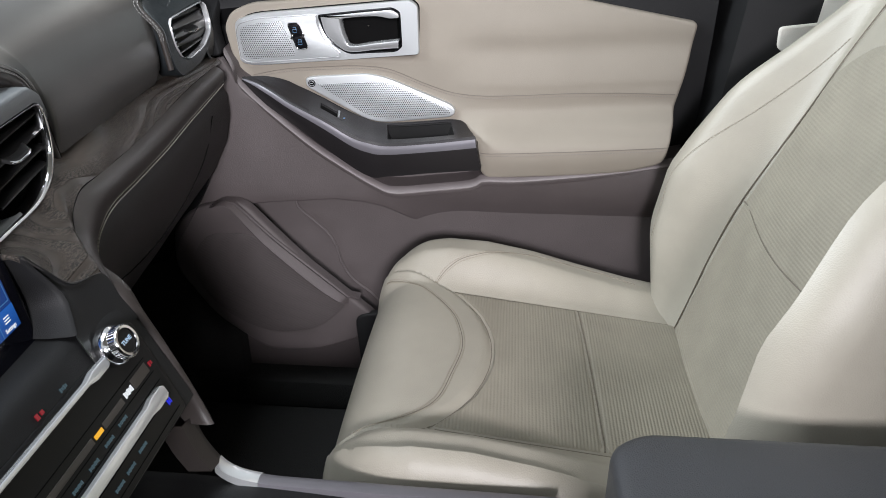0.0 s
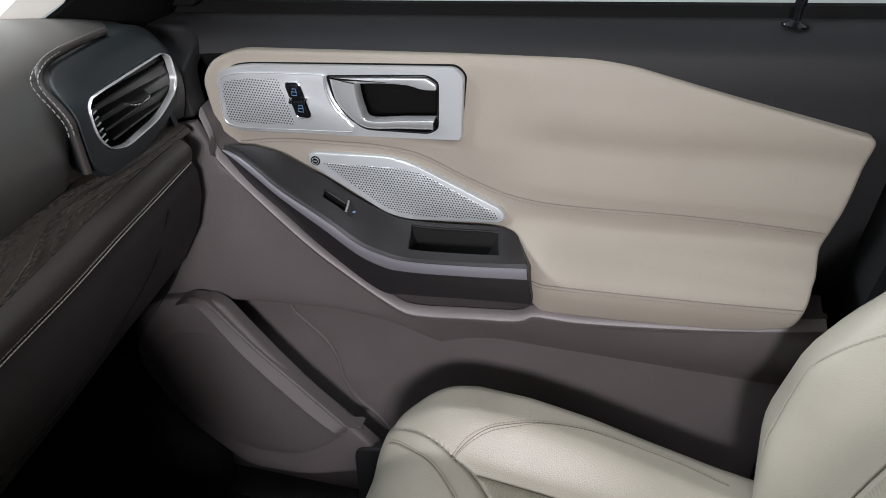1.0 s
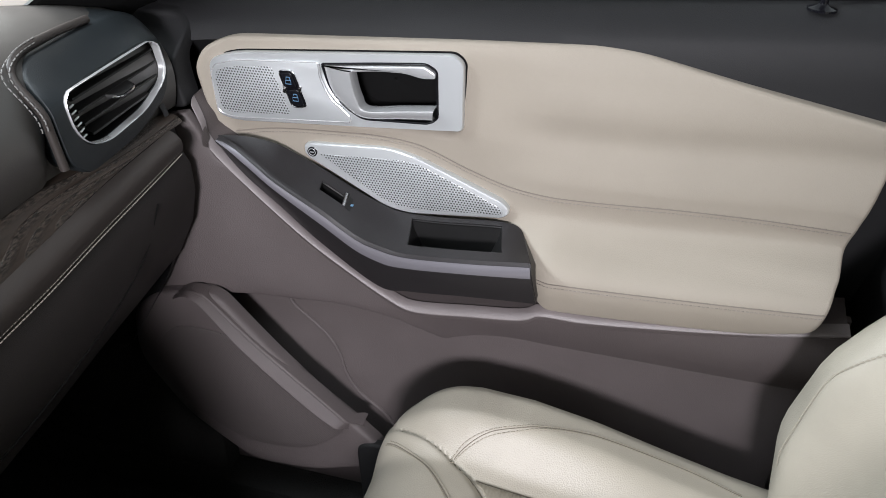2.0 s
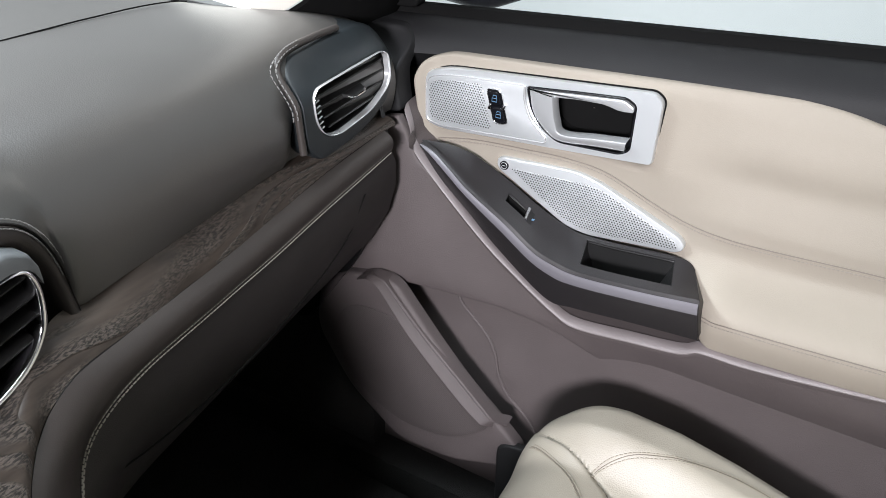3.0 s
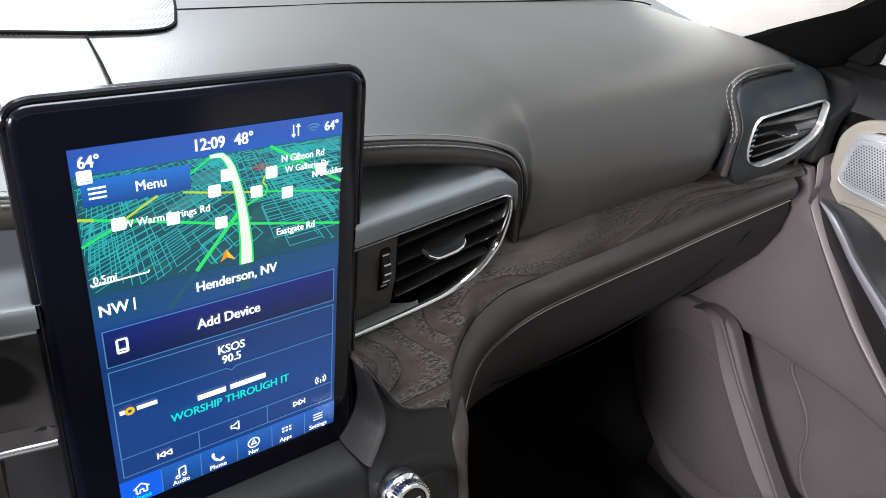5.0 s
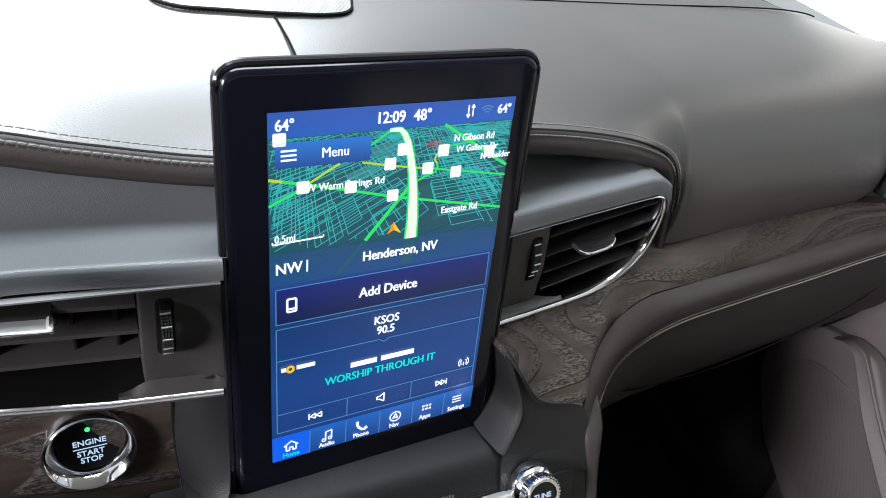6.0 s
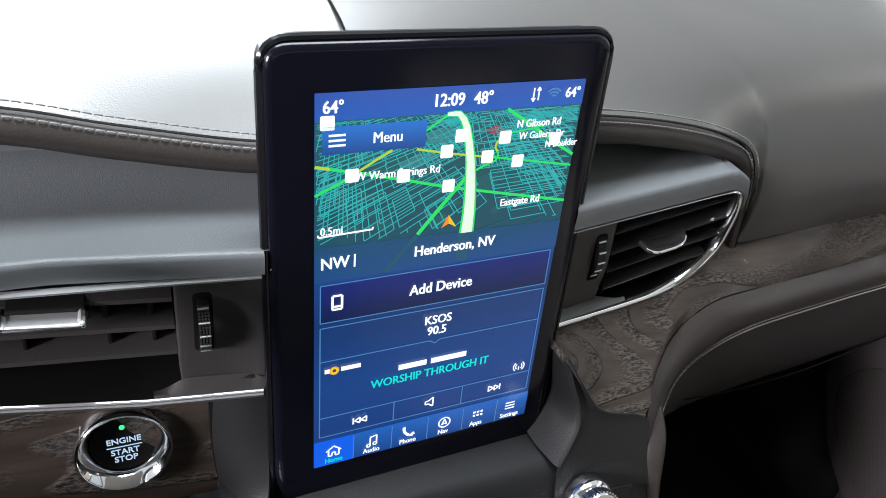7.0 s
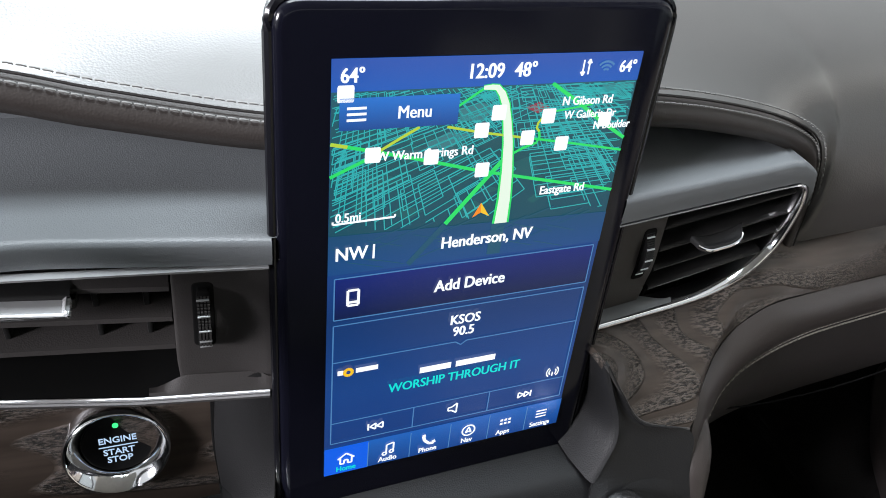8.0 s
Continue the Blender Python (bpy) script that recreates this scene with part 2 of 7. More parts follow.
def curve_pts(pts, n):
    """n points evenly along a smooth curve through pts."""
    p = np.array(pts, float)
    if len(p) == 2:
        return [Vector(p[0] + (p[1] - p[0]) * i / (n - 1)) for i in range(n)]
    e = np.vstack([2 * p[0] - p[1], p, 2 * p[-1] - p[-2]])
    dense = []
    for i in range(1, len(e) - 2):
        for t in np.linspace(0, 1, 12, endpoint=False):
            a, b, c, d = e[i - 1], e[i], e[i + 1], e[i + 2]
            dense.append(0.5 * (2 * b + (c - a) * t + (2 * a - 5 * b + 4 * c - d) * t * t + (3 * b - a - 3 * c + d) * t ** 3))
    dense = np.array(dense + [p[-1]])
    s = np.r_[0, np.cumsum(np.linalg.norm(np.diff(dense, axis=0), axis=1))]
    u = np.linspace(0, s[-1], n)
    return [Vector([np.interp(v, s, dense[:, k]) for k in range(p.shape[1])]) for v in u]


def sheet(rows, close=False):
    bm = bmesh.new()
    vs = [[bm.verts.new(p) for p in r] for r in rows]
    for a, b in zip(vs, vs[1:]):
        n = len(a)
        for i in range(n if close else n - 1):
            bm.faces.new((a[i], a[(i + 1) % n], b[(i + 1) % n], b[i]))
    return bm


def solid(bm, d):
    """Gives a sheet its thickness."""
    bmesh.ops.recalc_face_normals(bm, faces=bm.faces[:])
    bmesh.ops.solidify(bm, geom=bm.faces[:], thickness=d)
    return bm


def tube_bm(pts, r, seg=8, close=False, flat=1.0, up=(0, 0, 1), bm=None):
    """Round bar along pts; flat squeezes it along up."""
    bm = bm or bmesh.new()
    pts = [Vector(p) for p in pts]
    rings = []
    n = len(pts)
    upv = Vector(up)
    for i, p in enumerate(pts):
        t = (pts[(i + 1) % n] - pts[i - 1]) if close else (pts[min(i + 1, n - 1)] - pts[max(i - 1, 0)])
        t.normalize()
        side = t.cross(upv)
        if side.length < 1e-4:
            side = t.cross(Vector((1, 0, 0)))
        side.normalize()
        nrm = side.cross(t)
        rings.append([bm.verts.new(p + side * (r * math.cos(a)) + nrm * (r * flat * math.sin(a))) for a in np.linspace(0, 2 * math.pi, seg, endpoint=False)])
    for i in range(n if close else n - 1):
        a, b = rings[i], rings[(i + 1) % n]
        for k in range(seg):
            bm.faces.new((a[k], a[(k + 1) % seg], b[(k + 1) % seg], b[k]))
    if not close:
        bm.faces.new(rings[0][::-1]), bm.faces.new(rings[-1])
    return bm


def fillet(pts, r=0.006, n=4):
    """Closed outline with rounded corners; r a number or one a corner."""
    out = []
    m = len(pts)
    for i in range(m):
        p0, p, p1 = (Vector(pts[(i + k) % m]) for k in (-1, 0, 1))
        a, b = p0 - p, p1 - p
        rr = r[i] if isinstance(r, (list, tuple)) else r
        cut = min(rr, 0.45 * a.length, 0.45 * b.length)
        if cut < 1e-5:
            out.append(p)
            continue
        s, e = p + a.normalized() * cut, p + b.normalized() * cut
        for k in range(n + 1):
            t = k / n
            out.append(s * (1 - t) ** 2 + p * 2 * t * (1 - t) + e * t * t)
    return out


def plate_bm(outline, fn, thick=0.006, bev=0.002, cuts=0.03, bm_steps=3):
    """A panel with the given outline (u, v), rounded rim and thickness; fn(u, v, w) places it, w outward."""
    bm = bmesh.new()
    m = len(outline)
    turn = 1 if sum(outline[i][0] * outline[(i + 1) % m][1] - outline[(i + 1) % m][0] * outline[i][1] for i in range(m)) > 0 else -1
    inner = []
    for i in range(m):
        d = []
        for a, b in ((outline[i - 1], outline[i]), (outline[i], outline[(i + 1) % m])):
            t = Vector((b[0] - a[0], b[1] - a[1]))
            d.append(Vector((t.y, -t.x)).normalized() * turn)
        q = d[0] + d[1]
        q = q.normalized() if q.length > 1e-6 else d[0]
        inner.append((outline[i][0] - q.x * bev, outline[i][1] - q.y * bev))
    bm.faces.new([bm.verts.new((p[0], p[1], 0)) for p in inner])
    if cuts:
        lo = [min(p[k] for p in outline) for k in (0, 1)]
        hi = [max(p[k] for p in outline) for k in (0, 1)]
        for k in (0, 1):
            c = lo[k] + cuts
            while c < hi[k] - cuts * 0.3:
                no = (1, 0, 0) if k == 0 else (0, 1, 0)
                co = (c, 0, 0) if k == 0 else (0, c, 0)
                bmesh.ops.bisect_plane(bm, geom=bm.verts[:] + bm.edges[:] + bm.faces[:], plane_co=co, plane_no=no)
                c += cuts
    start = next(e for e in bm.edges if len(e.link_faces) == 1)
    loop = [start.verts[0]]
    prev, cur = start.verts[0], start.verts[1]
    while cur != loop[0]:
        loop.append(cur)
        nxt = [e.other_vert(cur) for e in cur.link_edges if len(e.link_faces) == 1 and e.other_vert(cur) != prev]
        prev, cur = cur, nxt[0]
    pos = [v.co.copy() for v in loop]
    n = len(pos)
    area = sum(pos[i].x * pos[(i + 1) % n].y - pos[(i + 1) % n].x * pos[i].y for i in range(n))
    sign = 1 if area > 0 else -1
    nor = []
    for i in range(n):
        d = []
        for a, b in ((pos[i - 1], pos[i]), (pos[i], pos[(i + 1) % n])):
            t = b - a
            d.append(Vector((t.y, -t.x, 0)).normalized() * sign)
        s = d[0] + d[1]
        s = s.normalized() if s.length > 1e-6 else d[0]
        nor.append(s)
    last = loop
    for k in range(1, bm_steps + 2):
        if k <= bm_steps:
            a = math.pi / 2 * k / bm_steps
            off, w = bev * math.sin(a), -bev * (1 - math.cos(a))
        else:
            off, w = bev, -thick
        ring = [bm.verts.new((pos[i].x + nor[i].x * off, pos[i].y + nor[i].y * off, w)) for i in range(n)]
        for i in range(n):
            bm.faces.new((last[i], last[(i + 1) % n], ring[(i + 1) % n], ring[i]))
        last = ring
    for v in bm.verts:
        v.co = fn(v.co.x, v.co.y, v.co.z)
    return bm


def block_bm(size, at=(0, 0, 0), bev=0.002, rot=None, bm=None):
    bm2 = bmesh.new()
    bmesh.ops.create_cube(bm2, size=1)
    bmesh.ops.scale(bm2, vec=size, verts=bm2.verts)
    if bev:
        bmesh.ops.bevel(bm2, geom=bm2.edges[:], offset=bev, segments=2, affect="EDGES", profile=0.5)
    m = Matrix.Translation(at) @ (rot or Matrix.Identity(4))
    bmesh.ops.transform(bm2, matrix=m, verts=bm2.verts)
    if bm is None:
        return bm2
    tmp = bpy.data.meshes.new("tmp")
    bm2.to_mesh(tmp)
    bm2.free()
    bm.from_mesh(tmp)
    bpy.data.meshes.remove(tmp)
    return bm


def lathe_bm(profile, at, axis_m, seg=40):
    """Turned body: profile of (radius, height)."""
    rows = [[axis_m @ Vector((r * math.cos(a), r * math.sin(a), h)) + Vector(at) for a in np.linspace(0, 2 * math.pi, seg, endpoint=False)] for r, h in profile]
    bm = sheet(rows, True)
    bm.verts.ensure_lookup_table()
    bm.faces.new([bm.verts[i] for i in range(seg)])
    bm.faces.new([bm.verts[len(bm.verts) - seg + i] for i in range(seg)])
    return bm


def thread_bm(path, step=0.0042, length=0.0032, r=0.00045, up=(0, 0, 1)):
    """Row of sewn stitches along a path."""
    p = np.array([tuple(v) for v in path])
    s = np.r_[0, np.cumsum(np.linalg.norm(np.diff(p, axis=0), axis=1))]
    bm = bmesh.new()

    def at(d):
        return Vector([np.interp(d, s, p[:, k]) for k in range(3)])

    d = 0.0
    while d + length < s[-1]:
        tube_bm([at(d), at(d + length / 2) + Vector(up) * r, at(d + length)], r, 5, up=up, bm=bm)
        d += step
    return bm


def by_angle(poly, c, n=72):
    """A closed outline resampled at even angles round c."""
    out = []
    m = len(poly)
    for k in range(n):
        d = Vector((math.cos(2 * math.pi * k / n), math.sin(2 * math.pi * k / n)))
        best = 0.0
        for i in range(m):
            p, q = Vector(poly[i][:2]) - c, Vector(poly[(i + 1) % m][:2]) - c
            e = q - p
            den = d.x * e.y - d.y * e.x
            if abs(den) < 1e-12:
                continue
            t, s_ = (p.x * e.y - p.y * e.x) / den, (p.x * d.y - p.y * d.x) / den
            if -1e-6 <= s_ <= 1 + 1e-6 and t > best:
                best = t
        out.append(c + d * best)
    return out


def lift(path, v):
    v = Vector(v)
    return [p + v for p in path]


# ---------- structure ----------
def smooth01(a, b, t):
    s = min(1.0, max(0.0, (t - a) / (b - a)))
    return s * s * (3 - 2 * s)


def wall_box(name, size, at, material, label=""):
    ob = part(name, block_bm(size, at, 0.004), material)
    return tagged(ob, label or name, "structure", kind="structure")


wall_box("ground", (16, 16, 0.1), (0, 0, -0.5), M_FLOORGREY, "grey studio floor below the car")
wall_box("wall_east", (0.1, 16, 5), (4.2, 0, 2), M_WALL, "white studio wall beyond the passenger window")
wall_box("floor", (1.62, 2.2, 0.06), (0.05, -0.3, 0.02), M_CARPET, "black carpeted car floor")
wall_box("firewall", (1.62, 0.06, 0.75), (0.05, 0.62, 0.35), M_CARPET, "black carpeted footwell front")
wall_box("wall_west", (0.06, 2.2, 0.95), (-0.84, -0.5, 0.36), M_DARK, "dark inner side of the driver's door")
# out of view: added to hold the side lamp off the passenger door's rear
wall_box("wall_west_blocker", (0.06, 0.92, 0.60), (-0.84, -1.14, 1.135), M_DARK, "unseen dark wall behind the driver's window, added to block side light")
wall_box("kick_panel", (0.08, 0.55, 0.72), (0.77, 0.40, 0.36), M_CARPET, "black carpeted footwell side")
wall_box("door_sill", (0.10, 1.6, 0.06), (0.76, -0.25, 0.08), M_CARPET, "black carpeted door sill")
wall_box("wall_rear", (1.7, 0.06, 1.3), (0.05, -1.55, 0.6), M_DARK, "dark rear end of the cabin")
ob = part("headliner", plate_bm(fillet([(-0.75, -1.6), (0.72, -1.6), (0.66, -0.02), (-0.66, -0.02)], 0.08), lambda u, v, w: Vector((u, v, 1.42 - 0.08 * smooth01(-0.40, -0.02, v) - w + 0.05 * (1 - (u / 0.75) ** 2))), 0.04, 0.006, 0.2), M_CLOTH)
tagged(ob, "pale cloth roof lining above the seats", "structure", kind="structure")


# ---------- passenger door ----------
def tan_x(y, z):
    """Depth of the tan insert: flat above, swelling into the armrest towards the rear."""
    zz = z - 0.012 * smooth01(-0.35, -0.6, y)
    zz = zz + 0.011 * np.array([-1.0, -0.66, -0.33, 0.0, 0.33, 0.66, 1.0])
    low = np.interp(zz, [0.50, 0.53, 0.55, 0.566, 0.576, 0.588, 0.600, 0.611, 0.620, 0.628, 0.638, 0.6435, 0.648, 0.665, 0.70, 0.716, 0.732, 0.76, 0.79, 0.815],
                    [0.742, 0.730, 0.7225, 0.7205, 0.7225, 0.732, 0.754, 0.770, 0.7745, 0.771, 0.7695, 0.7735, 0.770, 0.7695, 0.7725, 0.7745, 0.7715, 0.7715, 0.777, 0.787]).mean()
    low = 0.7715 + (low - 0.7715) * (1 + 0.9 * smooth01(0.600, 0.625, z) * (1 - smooth01(0.75, 0.785, z)))
    high = np.interp(z, [0.58, 0.66, 0.70, 0.79, 0.815], [0.784, 0.777, 0.774, 0.776, 0.785])
    s = smooth01(-0.24, -0.33, y)
    front = 0.02 * smooth01(0.05, 0.10, y)
    # opening behind the door handle
    hole = smooth01(-0.214, -0.196, y) * (1 - smooth01(-0.066, -0.054, y)) * smooth01(0.699, 0.709, z) * (1 - smooth01(0.7535 - 0.0854 * y, 0.7605 - 0.0854 * y, z))
    return float(low * s + high * (1 - s)) - front + 0.04 * hole


def on_door(x0):
    return lambda u, v, w: Vector((x0 - w, u, v))


def on_tan(proud=0.0):
    return lambda u, v, w: Vector((tan_x(u, v) - proud - w, u, v))


door = thing("car_door", "closed front passenger door with tan leather insert and brown lower panel", "car door", (0.80, -0.25, 0.2))

# door body behind the trim
part("door_shell", plate_bm(fillet([(0.30, 0.10), (0.30, 0.76), (0.16, 0.77), (-0.66, 0.815), (-0.66, 0.10)], 0.03), on_door(0.83), 0.07, 0.01, 0), M_DARK, door)

# upper trim under the window: rolled shoulder
rows = []
for k, (dx, dz) in enumerate([(0.035, -0.012), (0.03, 0.0), (0.018, 0.004), (0.0, 0.002), (-0.016, -0.006), (-0.028, -0.018), (-0.033, -0.03), (-0.034, -0.06), (-0.03, -0.13), (-0.022, -0.20), (-0.012, -0.27), (0.0, -0.34)]):
    rows.append([Vector((0.815 + dx + 0.016 * smooth01(0.02, 0.2, y) * (0 if k < 3 else -1.6) + (0.045 * smooth01(-0.34, -0.26, y) if k > 6 else 0.0), y, 0.800 - 0.077 * (y - 0.114) + dz)) for y in np.linspace(0.26, -0.655, 40)])
part("upper_trim", solid(sheet(rows), 0.004), M_UPPER, door, "dark soft-touch upper door trim")

part("trim_front", plate_bm(fillet([(0.0865, 0.7090), (0.118, 0.7035), (0.20, 0.703), (0.20, 0.80), (0.11, 0.80), (0.092, 0.785), (0.093, 0.745)], [0.006, 0.01, 0.003, 0.02, 0.012, 0.02, 0.02]), lambda u, v, w: Vector((0.735 - w - 0.012 * smooth01(0.10, 0.17, u) + 0.045 * smooth01(0.755, 0.80, v), u, v)), 0.03, 0.004, 0.01), M_UPPER, door, "front corner of the dark upper door trim", 50)

# window seal and glass
rows = [[Vector((0.842 + dx, y, 0.798 - 0.077 * (y - 0.114) + dz)) for y in np.linspace(0.20, -0.655, 20)] for dx, dz in [(-0.016, -0.006), (-0.014, 0.010), (-0.008, 0.016), (0.006, 0.016), (0.008, 0.002), (0.008, -0.02)]]
part("window_seal", solid(sheet(rows), 0.002), M_RUBBER, door, "black rubber window seal")
glass = part("window_glass", plate_bm(fillet([(0.13, 0.78), (-0.66, 0.83), (-0.62, 1.30), (-0.30, 1.34), (-0.1, 1.2)], 0.02), lambda u, v, w: Vector((0.862 - w - 0.2 * max(0, v - 0.85), u, v)), 0.004, 0.001, 0.1), M_GLASS, door, "closed tinted side window")
glass.visible_shadow = False
# window frame
for pts in ([(0.80, 0.20, 0.80), (0.79, 0.02, 1.0), (0.75, -0.18, 1.2), (0.71, -0.4, 1.34)], [(0.71, -0.4, 1.34), (0.70, -0.66, 1.35)], [(0.81, -0.67, 0.84), (0.78, -0.68, 1.1), (0.71, -0.68, 1.35)]):
    part("window_frame", tube_bm(curve_pts(pts, 12), 0.022, 8), M_DARK, door)

# tan insert
tan_out = [(0.084, 0.748), (0.074, 0.769), (0.045, 0.781), (-0.211, 0.799), (-0.348, 0.807), (-0.385, 0.804), (-0.487, 0.784), (-0.628, 0.758),
           (-0.622, 0.70), (-0.613, 0.65), (-0.606, 0.61), (-0.600, 0.585), (-0.594, 0.556), (-0.539, 0.537), (-0.449, 0.529), (-0.328, 0.521), (-0.316, 0.528),
           (-0.306, 0.555), (-0.292, 0.575), (-0.275, 0.585), (-0.15, 0.575), (-0.09, 0.59), (-0.05, 0.605), (-0.02, 0.632), (0.03, 0.655), (0.068, 0.667), (0.078, 0.705)]
rad = [0.02, 0.02, 0.02, 0.03, 0.03, 0.02, 0.02, 0.008, 0.02, 0.02, 0.02, 0.02, 0.012, 0.03, 0.03, 0.006, 0.006, 0.015, 0.015, 0.012, 0.03, 0.02, 0.02, 0.02, 0.012, 0.004, 0.02]
insert = part("tan_insert", plate_bm(fillet(tan_out, rad), on_tan(0.004), 0.016, 0.004, 0.005), M_TAN, door, "tan leather door insert with stitched seams", 60)


def on_surface(pts, fx, n):
    c = curve_pts(pts, n)
    return [Vector((fx(p[0], p[1]), p[0], p[1])) for p in c]


seam_pts = [(0.052, 0.671), (0.0, 0.681), (-0.07, 0.686), (-0.122, 0.688), (-0.168, 0.683), (-0.221, 0.662), (-0.26, 0.649), (-0.298, 0.645), (-0.36, 0.646), (-0.45, 0.651), (-0.53, 0.653), (-0.608, 0.652)]
low_pts = [(-0.309, 0.566), (-0.40, 0.570), (-0.50, 0.576), (-0.598, 0.583)]
for pts in (seam_pts, low_pts):
    line = on_surface(pts, lambda y, z: tan_x(y, z) - 0.0045, 120)
    part("seam", tube_bm(line, 0.0006, 6), M_TANSEAM, insert, "fine sewn seam line")
    part("stitching", thread_bm(on_surface([(a, b - 0.004) for a, b in pts], lambda y, z: tan_x(y, z) - 0.0046, 120), 0.0042, 0.0028, 0.0005, up=(-1, 0, 0)), M_TANSTITCH, insert, "row of tan stitches")

# silver handle bezel
bez_out = fillet([(0.074, 0.738), (0.069, 0.7565), (0.038, 0.767), (-0.205, 0.788), (-0.2155, 0.780), (-0.2165, 0.708), (-0.196, 0.7065), (-0.093, 0.698), (0.047, 0.687), (0.071, 0.692)], [0.01, 0.012, 0.02, 0.006, 0.006, 0.005, 0.01, 0.02, 0.012, 0.012])
hand_out = fillet([(-0.063, 0.765), (-0.126, 0.772), (-0.177, 0.777), (-0.188, 0.7705), (-0.1895, 0.7195), (-0.180, 0.7125), (-0.106, 0.7085), (-0.087, 0.7195), (-0.071, 0.738)], [0.003, 0.01, 0.006, 0.004, 0.004, 0.006, 0.008, 0.012, 0.012])
HC = Vector((-0.132, 0.743))
h_in, h_out = by_angle(hand_out, HC, 240), by_angle(bez_out, HC, 240)


def bez_row(k, x):
    return [Vector((x, c.x + (p.x - c.x) * k, c.y + (p.y - c.y) * k)) for p, c in zip(h_out, h_in)]


bezel = part("handle_bezel", sheet([bez_row(1.0, 0.781), bez_row(1.0, 0.7665), bez_row(0.985, 0.7645), bez_row(0.95, 0.7636), bez_row(0.5, 0.7635), bez_row(0.04, 0.7635), bez_row(0.0, 0.766)], True), M_SATIN, door, "satin silver door handle bezel", 30)
cup = sheet([[Vector((x, HC.x + (p.x - HC.x) * k, HC.y + (p.y - HC.y) * k)) for p in h_in] for k, x in ((1.0, 0.766), (0.985, 0.775), (0.95, 0.792), (0.80, 0.801), (0.02, 0.803))], True)
part("handle_cup", cup, M_RUBBER, bezel, "deep black recess behind the handle", 40)
part("handle_rim", tube_bm([Vector((0.7640, p[0], p[1])) for p in hand_out], 0.0012, 6, True), M_BLACK, bezel, "black gap line round the handle")
# raised plate with the tweeter, its right side a bright curved edge
in_out = fillet([(0.0675, 0.740), (0.062, 0.7515), (0.035, 0.7595), (-0.0595, 0.7665), (-0.0615, 0.750), (-0.0715, 0.730), (-0.0850, 0.7180), (-0.0925, 0.7110), (-0.0930, 0.7040), (-0.026, 0.6985), (0.046, 0.6925), (0.0645, 0.6965)], [0.008, 0.01, 0.02, 0.003, 0.01, 0.015, 0.012, 0.003, 0.003, 0.02, 0.012, 0.01])
plate = part("raised_plate", plate_bm(in_out, on_door(0.7612), 0.0028, 0.0011, 0), M_SATIN, bezel, "raised satin silver plate round the tweeter", 30)
part("plate_edge", tube_bm([Vector((0.7618, p[0], p[1])) for p in in_out], 0.0008, 6, True), M_BRIGHT, plate, "bright edge of the raised plate")
part("curved_edge", tube_bm([Vector((0.7614, a, b)) for a, b in curve_pts([(-0.0605, 0.7655), (-0.0625, 0.749), (-0.0720, 0.7295), (-0.0852, 0.7175), (-0.0925, 0.7108)], 30)], 0.0015, 8), M_BRIGHT, plate, "bright curved edge beside the handle")
# black tube behind the rim draws the shade in the gap round the bezel
part("bezel_shadow_line", tube_bm([Vector((0.7725, -0.07 + (p[0] + 0.07) * 1.004, 0.738 + (p[1] - 0.738) * 1.012)) for p in bez_out], 0.0015, 6, True), M_RUBBER, bezel, "black line standing in for the shadow gap round the bezel")
part("tweeter_grille", plate_bm(fillet([(0.0625, 0.738), (0.058, 0.7475), (0.036, 0.7525), (-0.006, 0.7565), (-0.024, 0.7045), (0.046, 0.6985), (0.060, 0.7015)], [0.008, 0.01, 0.015, 0.004, 0.006, 0.01, 0.008]), on_door(0.7609), 0.0005, 0.0003, 0), M_PERF, plate, "perforated silver tweeter grille")
# lock switch: two black rockers in a chrome ring
lk = fillet([(-0.0145, 0.7535), (-0.0315, 0.7555), (-0.0445, 0.7165), (-0.0275, 0.7135)], [0.005, 0.006, 0.005, 0.006], 5)
lock = part("lock_switch", plate_bm(lk, on_door(0.7600), 0.003, 0.0008, 0), M_BLACK, bezel, "chrome-ringed black lock switch")
part("ring", tube_bm([Vector((0.7601, p[0], p[1])) for p in lk], 0.0010, 8, True), M_CHROME, lock, "chrome ring")
part("button", plate_bm(fillet([(-0.0172, 0.7515), (-0.0302, 0.7530), (-0.0352, 0.7372), (-0.0222, 0.7355)], 0.003), on_door(0.7580), 0.004, 0.0012, 0), M_BLACK, lock)
part("button", plate_bm(fillet([(-0.0235, 0.7335), (-0.0365, 0.7352), (-0.0420, 0.7178), (-0.0288, 0.7158)], 0.003), on_door(0.7580), 0.004, 0.0012, 0), M_BLACK, lock)
for a, b in ((-0.0385, 0.7355), (-0.0205, 0.7335)):
    part("side_clip", block_bm((0.0022, 0.0034, 0.0075), (0.7592, a, b), 0.0006, Matrix.Rotation(radians(16), 4, "X")), M_CHROME, lock, "small chrome clip")
M_ICON = glow("pale_blue_icon", (0.3, 0.6, 1.0), 0.55)
for cy, cz in ((-0.0262, 0.7442), (-0.0328, 0.7258)):
    bm = tube_bm([(0.7577, cy - 0.003, cz - 0.0035), (0.7577, cy + 0.003, cz - 0.0035), (0.7577, cy + 0.003, cz + 0.0005), (0.7577, cy - 0.003, cz + 0.0005)], 0.0005, 5, True)
    tube_bm([(0.7577, cy - 0.0022, cz + 0.001), (0.7577, cy - 0.002, cz + 0.004), (0.7577, cy + 0.002, cz + 0.004), (0.7577, cy + 0.0022, cz + 0.0025)], 0.0005, 5, bm=bm)
    part("padlock_mark", bm, M_ICON, lock, "small lit padlock symbol")
